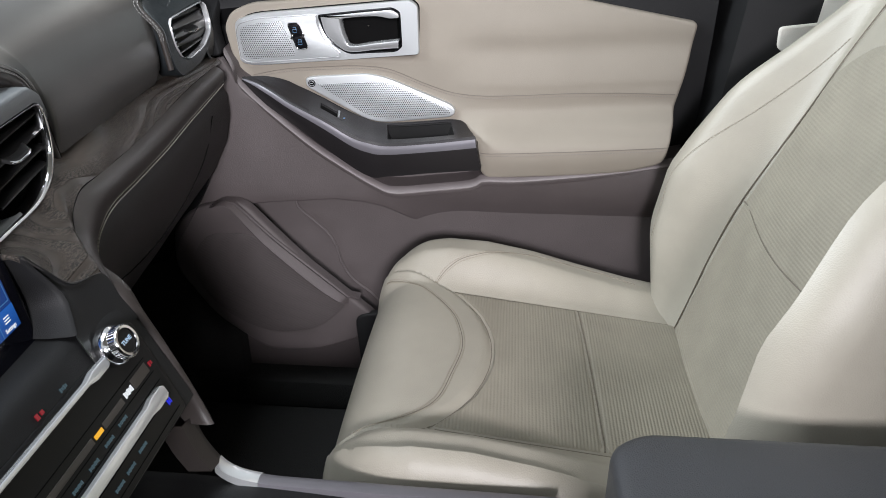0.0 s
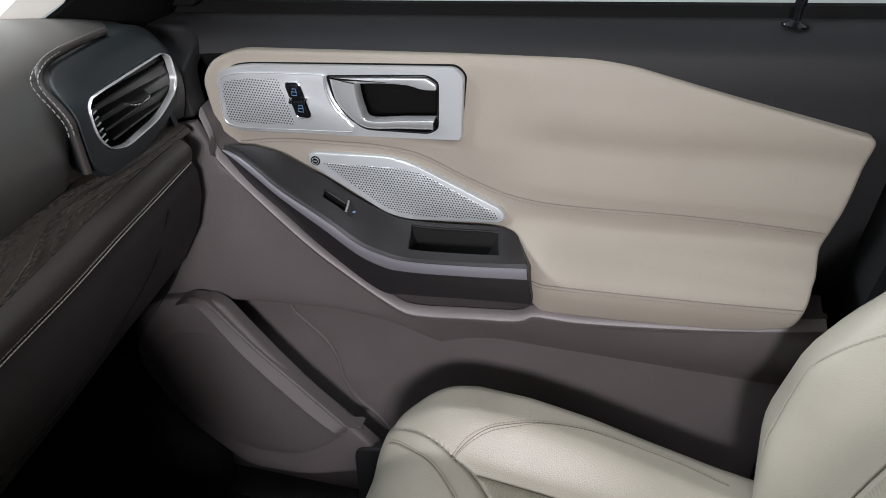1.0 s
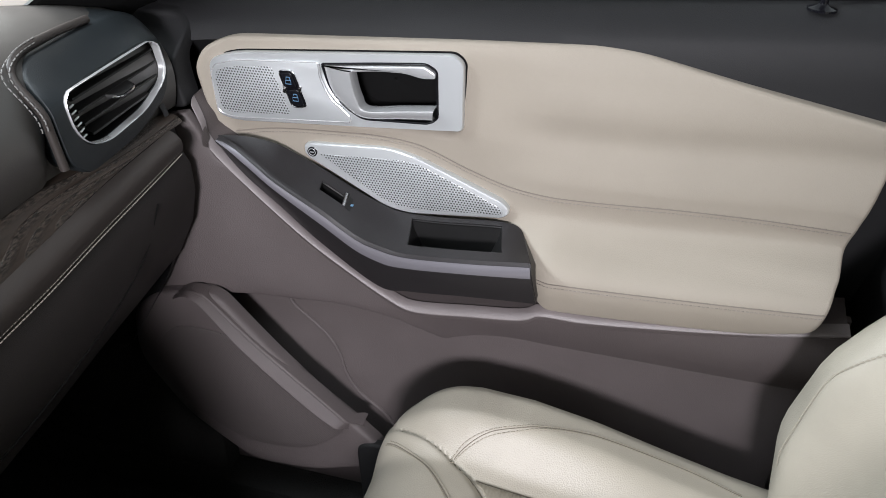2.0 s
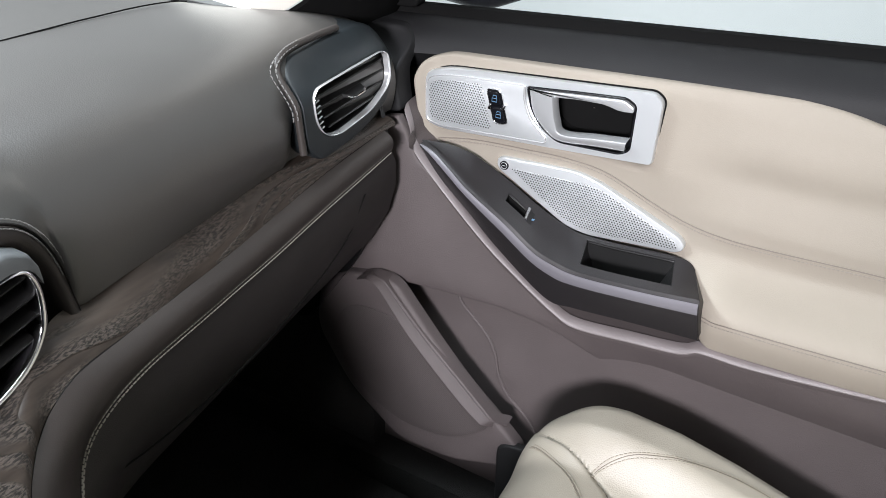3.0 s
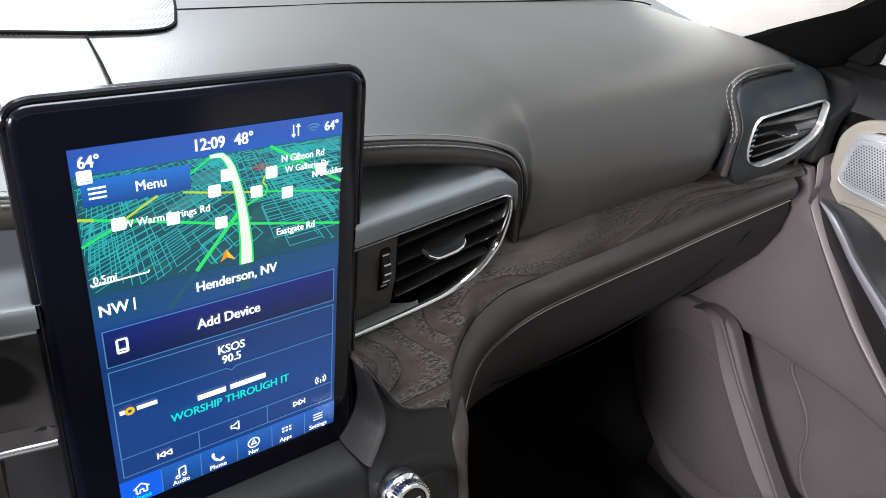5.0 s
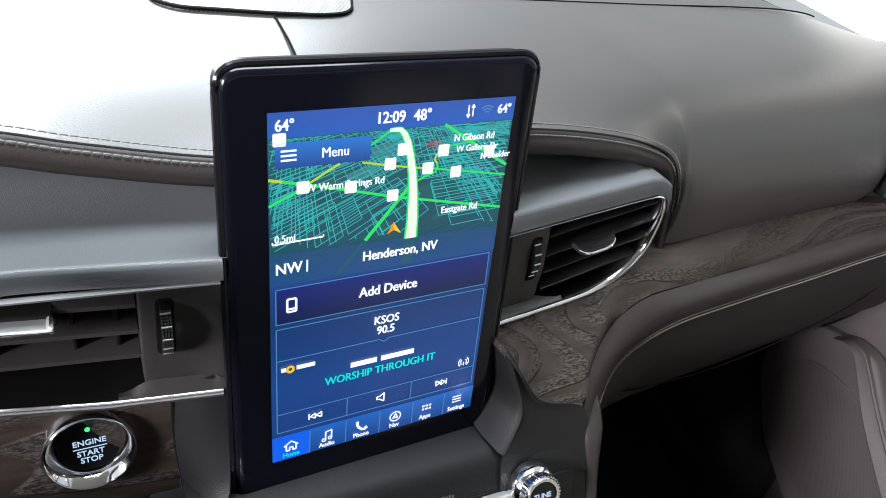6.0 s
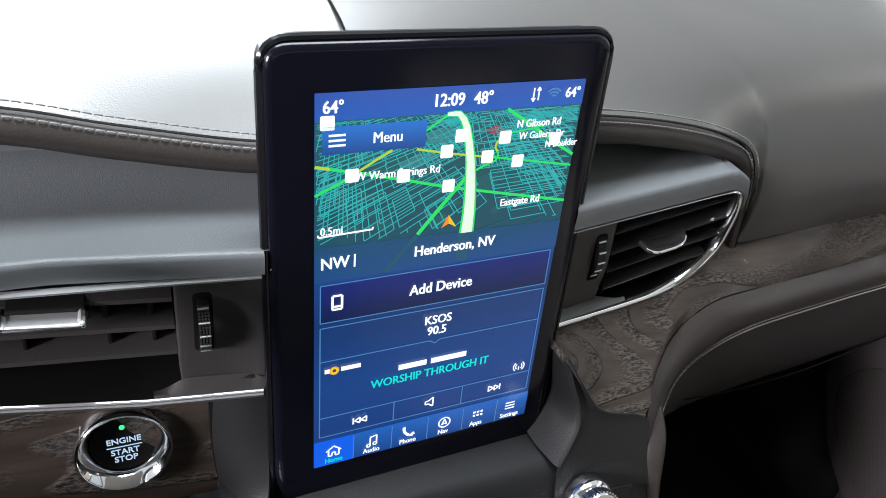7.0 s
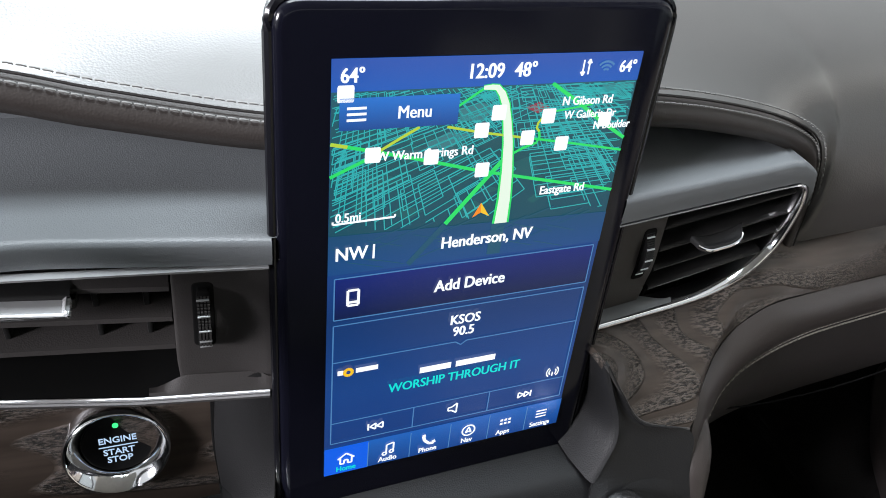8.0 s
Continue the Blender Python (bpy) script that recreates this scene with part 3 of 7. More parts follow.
# handle lever: a broad root that sweeps into the lower grip
l_out = curve_pts([(-0.0655, 0.7632), (-0.0728, 0.738), (-0.0888, 0.7212), (-0.1085, 0.7108), (-0.15, 0.7145), (-0.1845, 0.7175)], 40)
l_in = curve_pts([(-0.098, 0.7612), (-0.1005, 0.746), (-0.1045, 0.7325), (-0.1125, 0.7215), (-0.150, 0.7262), (-0.186, 0.7305)], 40)
part("lever", solid(sheet([[Vector((x, a.x + (b.x - a.x) * k, a.y + (b.y - a.y) * k)) for a, b in zip(l_out, l_in)] for k, x in ((0.0, 0.7690), (0.0, 0.7640), (0.06, 0.7605), (0.25, 0.7588), (0.5, 0.7572), (0.8, 0.7560), (0.94, 0.7566), (1.0, 0.7600), (1.0, 0.772))]), 0.0015), M_BRIGHT, bezel, "polished curved pull lever", 50)
part("lever_top", plate_bm(fillet([(-0.0655, 0.7630), (-0.126, 0.7695), (-0.176, 0.7742), (-0.1865, 0.7680), (-0.1865, 0.7625), (-0.172, 0.7612), (-0.155, 0.7650), (-0.126, 0.7640), (-0.098, 0.7605)], [0.001, 0.01, 0.004, 0.003, 0.002, 0.006, 0.01, 0.01, 0.004]), on_door(0.7608), 0.006, 0.0014, 0), M_BRIGHT, bezel, "silver upper bar of the handle", 40)

# silver speaker grille
gr_out = fillet([(-0.033, 0.667), (-0.040, 0.6705), (-0.134, 0.677), (-0.164, 0.671), (-0.264, 0.630), (-0.2715, 0.622), (-0.270, 0.614), (-0.262, 0.609), (-0.157, 0.598), (-0.130, 0.602), (-0.038, 0.652), (-0.0335, 0.657)], [0.005, 0.005, 0.03, 0.03, 0.008, 0.006, 0.005, 0.006, 0.02, 0.02, 0.006, 0.004])
grille = part("speaker_grille", plate_bm(gr_out, on_door(0.7660), 0.012, 0.0028, 0), M_SATIN, door, "satin silver speaker grille frame", 30)
part("punched_sheet", plate_bm(fillet([(-0.052, 0.6585), (-0.150, 0.6645), (-0.170, 0.6615), (-0.262, 0.6225), (-0.264, 0.6145), (-0.158, 0.6045), (-0.128, 0.6105)], [0.003, 0.02, 0.02, 0.006, 0.005, 0.02, 0.02]), on_door(0.7657), 0.0006, 0.0003, 0), M_PERF, grille, "punched silver sheet")
badge = part("badge", lathe_bm([(0.0058, 0), (0.0058, 0.0012), (0.005, 0.0016)], (0.7660, -0.0435, 0.6605), Euler((0, radians(-90), 0)).to_matrix(), 24), M_BLACK, grille, "round black badge")
part("badge_ring", tube_bm([(0.7643, -0.0435 + 0.004 * math.cos(a), 0.6605 + 0.004 * math.sin(a)) for a in np.linspace(0, 2 * math.pi, 20, endpoint=False)], 0.0004, 5, True), M_SATIN, badge)
part("badge_bar", block_bm((0.0008, 0.0042, 0.0008), (0.7643, -0.0435, 0.6605), 0), M_SATIN, badge)

# armrest sweep: switch deck, rounded edge, dark face
N = 120
c_back = curve_pts([(0.752, 0.064, 0.671), (0.757, 0.03, 0.6715), (0.762, 0.0, 0.665), (0.766, -0.021, 0.654), (0.767, -0.056, 0.637), (0.767, -0.091, 0.618), (0.767, -0.126, 0.6025), (0.767, -0.150, 0.5965), (0.767, -0.194, 0.5975), (0.767, -0.255, 0.603), (0.765, -0.279, 0.603), (0.757, -0.289, 0.599)], N)
c_edge = curve_pts([(0.744, 0.058, 0.673), (0.738, 0.036, 0.668), (0.729, 0.010, 0.657), (0.721, -0.020, 0.641), (0.713, -0.073, 0.617), (0.709, -0.113, 0.5945), (0.708, -0.140, 0.586), (0.708, -0.173, 0.5815), (0.706, -0.24, 0.588), (0.705, -0.306, 0.597)], N)
c_face = curve_pts([(0.745, 0.060, 0.669), (0.738, 0.036, 0.645), (0.728, -0.020, 0.607), (0.722, -0.065, 0.574), (0.72, -0.133, 0.528), (0.719, -0.17, 0.5275), (0.717, -0.24, 0.536), (0.716, -0.315, 0.543)], N)
DT = [0.0, 0.05, 0.1, 0.18, 0.27, 0.36, 0.44, 0.52, 0.60, 0.68, 0.76, 0.84, 0.9]
deck = [[b.lerp(e, t) + Vector((0, 0, -0.003 * math.sin(math.pi * t))) for b, e in zip(c_back, c_edge)] for t in DT]


def deck_index(y):
    return min(range(N), key=lambda i: abs(0.5 * (c_back[i].y + c_edge[i].y) - y))


CUP_I, CUP_T = (deck_index(-0.166), deck_index(-0.272)), (2, 10)
WELL_I, WELL_T = (deck_index(-0.058), deck_index(-0.086)), (4, 7)
# the rounded edge leans outward and catches the light, the face tucks back under it
EDGE_T = [0.0, 0.03, 0.07, 0.12, 0.18, 0.24, 0.30, 0.38, 0.5, 0.65, 0.8, 0.9, 1.0]
edge_out = lambda t: -float(np.interp(t, [0, 0.05, 0.14, 0.24, 0.34, 0.6, 1.0], [0.0, 0.0018, 0.0040, 0.0052, 0.0054, 0.004, 0.0]))
face_rows = [[e.lerp(f, t) + Vector((edge_out(t), 0, 0)) for e, f in zip(c_edge, c_face)] for t in EDGE_T]
tuck = [[f + Vector((0.03, 0, -0.002)) for f in c_face], [f + Vector((0.05, 0, 0.01)) for f in c_face]]
bm = sheet(deck + face_rows + tuck)
bm.faces.ensure_lookup_table()
holes = [(r, i) for (i0, i1), (r0, r1) in ((CUP_I, CUP_T), (WELL_I, WELL_T)) for r in range(r0, r1) for i in range(i0, i1)]
bmesh.ops.delete(bm, geom=[bm.faces[r * (N - 1) + i] for r, i in holes], context="FACES_ONLY")
armrest = part("armrest", solid(bm, 0.0025), M_ARM, door, "dark plastic armrest sweeping down from the door handle", 50)
# thin overlay paler than the armrest: the highlight on its rounded edge, as colour
part("armrest_edge_sheen", solid(sheet([[e.lerp(f, t) + Vector((edge_out(t) - 0.0036, 0, 0.0012)) for e, f in zip(c_edge, c_face)] for t in (0.045, 0.07, 0.10, 0.14, 0.18, 0.22, 0.255, 0.29)]), 0.0006), M_EDGE, armrest, "pale strip painting the sheen on the armrest edge")
part("deck_groove", tube_bm([b.lerp(e, 0.93) + Vector((-0.0004, 0, 0.0003)) for b, e in zip(c_back, c_edge)][14:], 0.0006, 5), M_RUBBER, armrest, "fine joint along the deck")
# rear end cap of the armrest
cap = [c_back[-1], c_back[-1].lerp(c_edge[-1], 0.9)] + [r[-1] for r in face_rows] + [c_face[-1] + Vector((0.05, 0, 0.01))]
bm = bmesh.new()
bm.faces.new([bm.verts.new(p) for p in cap])
part("end_cap", solid(bm, 0.001), M_ARM, armrest)


def deck_rim(i01, t01):
    """Outline of an opening in the deck."""
    (i0, i1), (r0, r1) = i01, t01
    return [deck[r0][i] for i in range(i0, i1 + 1)] + [deck[r][i1] for r in range(r0 + 1, r1)] + [deck[r1][i] for i in range(i1, i0 - 1, -1)] + [deck[r][i0] for r in range(r1 - 1, r0, -1)]


def deck_well(name, rim, depth, material, label):
    mid = sum(rim, Vector()) / len(rim)
    bm = sheet([[p.copy() for p in rim], [p.lerp(mid, 0.06) + Vector((0.004, 0, -0.35)) * depth for p in rim], [p.lerp(mid, 0.22) + Vector((0.1, 0, -1.0)) * depth for p in rim]], True)
    bm.verts.ensure_lookup_table()
    bm.faces.new([bm.verts[2 * len(rim) + i] for i in range(len(rim))])
    return part(name, bm, material, armrest, label)


cup_o, well_o = deck_rim(CUP_I, CUP_T), deck_rim(WELL_I, WELL_T)
deck_well("pull_cup", cup_o, 0.032, M_SLAT, "deep black pull cup")
part("cup_rim", tube_bm(cup_o, 0.0013, 6, True), M_SLAT, armrest)
deck_well("switch_well", well_o, 0.012, M_RUBBER, "dark window switch well")
part("well_rim", tube_bm(well_o, 0.0009, 6, True), M_SLAT, armrest)


def deck_at(i, t, up=0.0012):
    """Place on the switch deck: i along it, t from door to edge."""
    b, e = c_back[i], c_edge[i]
    nrm = (e - b).cross(c_edge[min(i + 1, N - 1)] - c_edge[max(i - 1, 0)]).normalized()
    if nrm.z < 0:
        nrm = -nrm
    return b.lerp(e, t) + Vector((0, 0, -0.003 * math.sin(math.pi * t))) + nrm * up


# window switch at the end of its well, with a chrome lip
w0, w1 = WELL_I[1], deck_index(-0.104)
sw = part("window_switch", solid(sheet([[deck_at(i, t, 0.0034 - 0.0018 * (i - w0) / (w1 - w0)) for i in range(w0, w1 + 1)] for t in (0.24, 0.30, 0.42, 0.52, 0.55)]), 0.003), M_SLAT, armrest, "dark window switch with chrome lip")
part("switch_lip", tube_bm([deck_at(w0, t, 0.0034) for t in (0.23, 0.33, 0.45, 0.56)], 0.0021, 8), M_CHROME, sw, "chrome switch lip")
wm = deck_at((w0 + w1) // 2, 0.40, 0.0034)
part("window_mark", block_bm((0.0035, 0.003, 0.0008), wm, 0), M_ICON, sw, "small lit window symbol")

# ledge lip and lower panel
lip_pts = [(0.742, 0.083, 0.712), (0.737, 0.071, 0.69), (0.733, 0.058, 0.661), (0.729, -0.034, 0.579), (0.727, -0.10, 0.533), (0.726, -0.147, 0.505), (0.726, -0.176, 0.4955), (0.727, -0.24, 0.502), (0.727, -0.300, 0.510), (0.728, -0.318, 0.5195), (0.729, -0.37, 0.520), (0.731, -0.46, 0.529), (0.733, -0.549, 0.541), (0.735, -0.63, 0.556)]
lip = curve_pts(lip_pts, 80)
rows = [lift(lip, (0.045, 0.0, 0.012)), lift(lip, (0.01, 0.002, 0.006)), lift(lip, (0.003, 0.001, 0.004)), lift(lip, (0, 0, 0.001)), lift(lip, (-0.002, -0.001, -0.003)), lift(lip, (-0.002, -0.0015, -0.007)), lift(lip, (0.0005, -0.0015, -0.011))]
part("ledge", solid(sheet(rows), 0.003), M_BROWN, door, "raised brown ledge below the armrest")


# raised lip; its paler brown stands in for light falling from above
part("ledge_edge", solid(sheet([lift(lip, v) for v in ((0.006, 0.001, 0.0068), (0.002, 0.0006, 0.0055), (-0.002, 0.0, 0.0030), (-0.0045, -0.0005, 0.0004), (-0.0052, -0.001, -0.0016), (-0.004, -0.001, -0.0034), (-0.001, -0.001, -0.0046))]), 0.0006), M_LIPLIT, door, "crisp raised edge of the ledge, painted paler as if lit from above", 30)


def low_x(y, z):
    """The lower panel turns outward below the ledge."""
    return 0.731 + 0.012 * smooth01(0.50, 0.40, z) + 0.033 * smooth01(0.53, 0.40, z) * smooth01(-0.1, -0.3, y) - 0.018 * smooth01(0.02, 0.16, y) * smooth01(0.35, 0.5, z)


panel_out = [(p[1] + 0.0, p[2] - 0.004) for p in lip_pts] + [(-0.63, 0.40), (-0.45, 0.385), (-0.335, 0.393), (-0.285, 0.400), (-0.248, 0.408), (-0.211, 0.427), (-0.174, 0.450), (-0.151, 0.463), (-0.118, 0.4715), (-0.07, 0.475), (-0.022, 0.470), (0.042, 0.465), (0.085, 0.462), (0.13, 0.46), (0.20, 0.44), (0.20, 0.70), (0.12, 0.7015), (0.092, 0.7065)]
part("lower_panel", plate_bm(panel_out, lambda u, v, w: Vector((low_x(u, v) - w, u, v)), 0.012, 0.003, 0.02), M_BROWN, door, "grained brown lower door panel", 60)
# pocket behind it: two levels
part("pocket_back", plate_bm([(0.20, 0.08), (0.20, 0.50), (-0.64, 0.55), (-0.64, 0.08)], on_door(0.763), 0.01, 0.002, 0), M_BROWN, door)
holder = [(p[0], p[1]) for p in curve_pts([(0.001, 0.474), (-0.005, 0.449), (-0.028, 0.427), (-0.050, 0.405), (-0.064, 0.378), (-0.072, 0.345), (-0.090, 0.313), (-0.125, 0.282), (-0.15, 0.24)], 40)]
part("bottle_holder", plate_bm([(0.004, 0.50)] + holder + [(-0.16, 0.20), (-0.62, 0.20), (-0.62, 0.50)], lambda u, v, w: Vector((0.752 - w + 0.008 * smooth01(-0.1, -0.35, u), u, v)), 0.02, 0.004, 0.03), M_BROWN, door, "moulded bottle holder wall in the door pocket", 40)
part("holder_edge", tube_bm([Vector((0.7525, a, b)) for a, b in holder], 0.0026, 8), M_BROWN, door, "rounded edge of the bottle holder")
part("pocket_front", plate_bm(fillet([(-0.11, 0.08), (-0.10, 0.27), (-0.2, 0.285), (-0.63, 0.29), (-0.63, 0.08)], 0.02), on_door(0.70), 0.012, 0.004, 0), M_DARK, door, "black lower pocket wall")
# speaker cover with its trim bar
spk_out = [(0.118, 0.474), (0.093, 0.481), (0.07, 0.474), (0.0, 0.396), (-0.05, 0.343), (-0.098, 0.302), (-0.140, 0.262), (-0.12, 0.225), (-0.03, 0.19), (0.062, 0.185), (0.15, 0.255), (0.21, 0.35), (0.20, 0.43), (0.16, 0.465)]


def spk_x(u, v):
    return 0.704 - 0.006 * math.exp(-(((u - 0.07) / 0.1) ** 2 + ((v - 0.34) / 0.1) ** 2))


speaker = part("speaker_panel", plate_bm(fillet(spk_out, 0.025), lambda u, v, w: Vector((spk_x(u, v) - w, u, v)), 0.02, 0.006, 0.02), M_BROWN, door, "domed brown speaker cover")
part("speaker_box", plate_bm(fillet([(0.17, 0.42), (0.13, 0.38), (0.08, 0.30), (0.07, 0.25), (0.13, 0.27), (0.19, 0.35)], 0.02), lambda u, v, w: Vector((0.80 - w, u, v)), 0.11, 0.006, 0), M_DARK, door, "black box behind the speaker cover")
part("speaker_mesh", plate_bm(fillet([(0.06, 0.425), (-0.06, 0.305), (-0.088, 0.290), (-0.03, 0.235), (0.06, 0.225), (0.14, 0.27), (0.185, 0.35), (0.15, 0.42)], 0.04), lambda u, v, w: Vector((spk_x(u, v) - 0.0012 - w, u, v)), 0.002, 0.0008, 0.02), M_MESH, speaker, "finely punched speaker mesh")
bar_lo = curve_pts([(0.126, 0.470), (0.112, 0.476), (0.098, 0.472), (0.085, 0.457), (0.043, 0.401), (-0.032, 0.327), (-0.074, 0.297), (-0.087, 0.288)], 60)
bar_hi = curve_pts([(0.120, 0.478), (0.104, 0.485), (0.086, 0.487), (0.073, 0.4835), (0.001, 0.4200), (-0.074, 0.3565), (-0.112, 0.3150), (-0.124, 0.3040)], 60)
BAR = ((-0.03, 0.708), (0.0, 0.7015), (0.04, 0.6950), (0.09, 0.6912), (0.15, 0.6902), (0.28, 0.6940), (0.40, 0.6985), (0.43, 0.7000), (0.46, 0.6985), (0.51, 0.6972), (0.56, 0.6985), (0.57, 0.7020), (0.57, 0.7180))
part("trim_bar", solid(sheet([[Vector((x + 0.014 * smooth01(0.93, 1.0, i / 59), a.x + (b.x - a.x) * k, a.y + (b.y - a.y) * k)) for i, (a, b) in enumerate(zip(bar_lo, bar_hi))] for k, x in BAR]), 0.002), M_BROWN, speaker, "stepped trim bar along the speaker", 35)
# lock pin
pin = part("lock_pin", lathe_bm([(0.013, 0), (0.013, 0.002), (0.006, 0.004), (0.004, 0.006), (0.0038, 0.018), (0.0055, 0.021), (0.0058, 0.03), (0.003, 0.034)], (0.812, -0.533, 0.849), Matrix.Identity(3), 20), M_BLACK, door, "small black lock pin")

# mirror corner cover, side mirror
part("sail_panel", plate_bm(fillet([(0.34, 0.80), (0.112, 0.812), (0.116, 0.90), (0.22, 1.0), (0.34, 1.05)], 0.012), lambda u, v, w: Vector((0.815 - w - 0.1 * max(0, v - 0.85), u, v)), 0.02, 0.004, 0.05), M_RUBBER, door, "black mirror corner cover")
mirror = thing("side_mirror", "black-housed door mirror outside the passenger window", "mirror", (0.98, 0.1, 0.85))
MR_R = Vector((0.835, -0.55, 0.0)).normalized()
MR_N = Vector((-0.55, -0.835, 0.0)).normalized()


def on_mirror(a, b, w):
    """a along the mirror from its inner end, b height, w towards the car's rear."""
    return Vector((0.980, 0.156, 0.006)) + MR_R * a + Vector((0, 0, b)) + MR_N * w


mo = [(0.0, 0.87), (0.018, 0.833), (0.036, 0.797), (0.06, 0.786), (0.096, 0.780), (0.121, 0.782), (0.235, 0.808), (0.25, 0.85), (0.255, 0.93), (0.22, 0.965), (0.04, 0.96), (0.0, 0.93)]
part("housing", plate_bm(fillet(mo, 0.02), on_mirror, 0.09, 0.012, 0.04), M_BLACK, mirror, "gloss-black housing")
part("mirror_glass", plate_bm(fillet([(0.052, 0.86), (0.068, 0.806), (0.081, 0.7965), (0.196, 0.815), (0.219, 0.820), (0.234, 0.85), (0.236, 0.94), (0.06, 0.945)], 0.012), lambda a, b, w: on_mirror(a, b, w + 0.0025), 0.004, 0.001, 0), mat("mirror_glass", (0.85, 0.87, 0.88), 0.02, 1.0), mirror, "silvered mirror glass")
for k, (a0, a1) in enumerate(((0.105, 0.185), (0.10, 0.19))):
    part("mirror_text_bar", plate_bm([(a0, 0.8215 + 0.007 * k), (a1, 0.8215 + 0.007 * k), (a1, 0.8222 + 0.007 * k), (a0, 0.8222 + 0.007 * k)], lambda a, b, w: on_mirror(a, b, w + 0.0035), 0.0008, 0.0002, 0), M_UPPER, mirror, "fine unreadable etched line")
part("mirror_arm", tube_bm(curve_pts([(0.85, 0.21, 0.885), (0.93, 0.20, 0.887), (1.03, 0.17, 0.89)], 8), 0.052, 20), M_DARK, mirror)

# pillars
ob = part("a_pillar", solid(sheet([curve_pts(c, 14) for c in (
    [(0.668, 0.205, 0.826), (0.673, 0.188, 0.8335), (0.695, 0.145, 0.872), (0.705, 0.09, 0.915), (0.70, -0.05, 1.10), (0.665, -0.25, 1.40)], [(0.650, 0.235, 0.826), (0.652, 0.215, 0.840), (0.668, 0.17, 0.885), (0.675, 0.11, 0.935), (0.67, -0.03, 1.12), (0.64, -0.22, 1.41)],
    [(0.655, 0.30, 0.826), (0.655, 0.27, 0.850), (0.66, 0.22, 0.90), (0.665, 0.15, 0.95), (0.655, 0.0, 1.13), (0.63, -0.18, 1.42)], [(0.69, 0.40, 0.82), (0.69, 0.36, 0.85), (0.69, 0.30, 0.90), (0.69, 0.22, 0.96), (0.68, 0.06, 1.14), (0.65, -0.12, 1.43)])]), 0.006), M_CLOTH)
tagged(ob, "pale cloth-covered windscreen pillar trim", "structure", kind="structure")
ob = part("pillar_corner_trim", solid(sheet([curve_pts(c, 12) for c in (
    [(0.672, 0.215, 0.815), (0.678, 0.190, 0.832), (0.700, 0.145, 0.871), (0.710, 0.09, 0.914), (0.705, -0.05, 1.10)], [(0.715, 0.19, 0.800), (0.720, 0.165, 0.825), (0.740, 0.125, 0.868), (0.750, 0.07, 0.915), (0.74, -0.06, 1.10)],
    [(0.770, 0.165, 0.790), (0.775, 0.145, 0.820), (0.785, 0.11, 0.868), (0.790, 0.06, 0.918), (0.775, -0.07, 1.10)], [(0.825, 0.165, 0.785), (0.825, 0.145, 0.82), (0.825, 0.11, 0.87), (0.82, 0.06, 0.92), (0.80, -0.07, 1.10)])]), 0.006), M_RUBBER)
tagged(ob, "black plastic trim beside the windscreen pillar", "structure", kind="structure")
bp_rows = [[Vector((x, y - 0.10 * (z - 0.5), z)) for x, y in ((0.84, -0.645), (0.80, -0.65), (0.765, -0.665), (0.755, -0.70), (0.75, -0.80), (0.75, -1.0))] for z in (0.1, 0.45, 0.55, 0.65, 0.80, 1.4)]
ob = part("b_pillar", solid(sheet(bp_rows), 0.006), M_DARK)
tagged(ob, "dark plastic lower door-post trim beside the seat", "structure", kind="structure")
ob = part("b_pillar_upper", solid(sheet([[Vector((x, y - 0.1 * (z - 0.8), z)) for x, y in ((0.79, -0.86), (0.742, -0.80), (0.735, -0.84), (0.735, -1.1))] for z in (0.74, 0.9, 1.1, 1.4)]), 0.006), M_CLOTH)
tagged(ob, "pale upper door-post trim", "structure", kind="structure")

ob = part("belt_guide_trim", plate_bm(fillet([(-0.735, 0.757), (-0.79, 0.765), (-0.79, 0.72), (-0.752, 0.718), (-0.737, 0.728)], 0.006), lambda u, v, w: Vector((0.744 - w, u, v)), 0.03, 0.004, 0), M_CLOTH)
tagged(ob, "pale plastic belt guide on the door post", "structure", kind="structure")


# ---------- dashboard ----------
dash = thing("dashboard", "dark grey leather dashboard with open-grain wood strip and chrome-framed vents", "dashboard", (0.0, 0.25, 0.5))

# lower edge of the upper pad, from the driver's side across the arch to the door
arch_r = [(0.0, 0.040, 0.853), (0.05, 0.041, 0.852), (0.095, 0.045, 0.847), (0.137, 0.054, 0.838), (0.179, 0.062, 0.827), (0.212, 0.068, 0.8155), (0.237, 0.071, 0.803), (0.251, 0.072, 0.787), (0.2595, 0.072, 0.764), (0.2625, 0.071, 0.742), (0.264, 0.070, 0.724)]
arch_l = [(-0.62, 0.07, 0.872), (-0.40, 0.07, 0.872), (-0.28, 0.066, 0.866), (-0.19, 0.061, 0.855), (-0.149, 0.058, 0.847), (-0.085, 0.052, 0.838), (-0.04, 0.045, 0.842)]
u_line = [(0.270, 0.070, 0.7205), (0.306, 0.073, 0.7215), (0.345, 0.078, 0.7205), (0.395, 0.086, 0.718), (0.441, 0.090, 0.719), (0.495, 0.094, 0.722), (0.575, 0.097, 0.720), (0.66, 0.097, 0.715), (0.73, 0.097, 0.712)]
low_edge = curve_pts(arch_l + arch_r + u_line, 230)


def crest(x):
    """Height and setback of the dashboard's shoulder."""
    z = np.interp(x, [-0.62, -0.2, 0.0, 0.15, 0.45, 0.60, 0.70, 0.76], [0.885, 0.872, 0.860, 0.853, 0.846, 0.838, 0.826, 0.80])
    y = np.interp(x, [-0.62, 0.0, 0.30, 0.70], [0.12, 0.115, 0.125, 0.13])
    return y, z


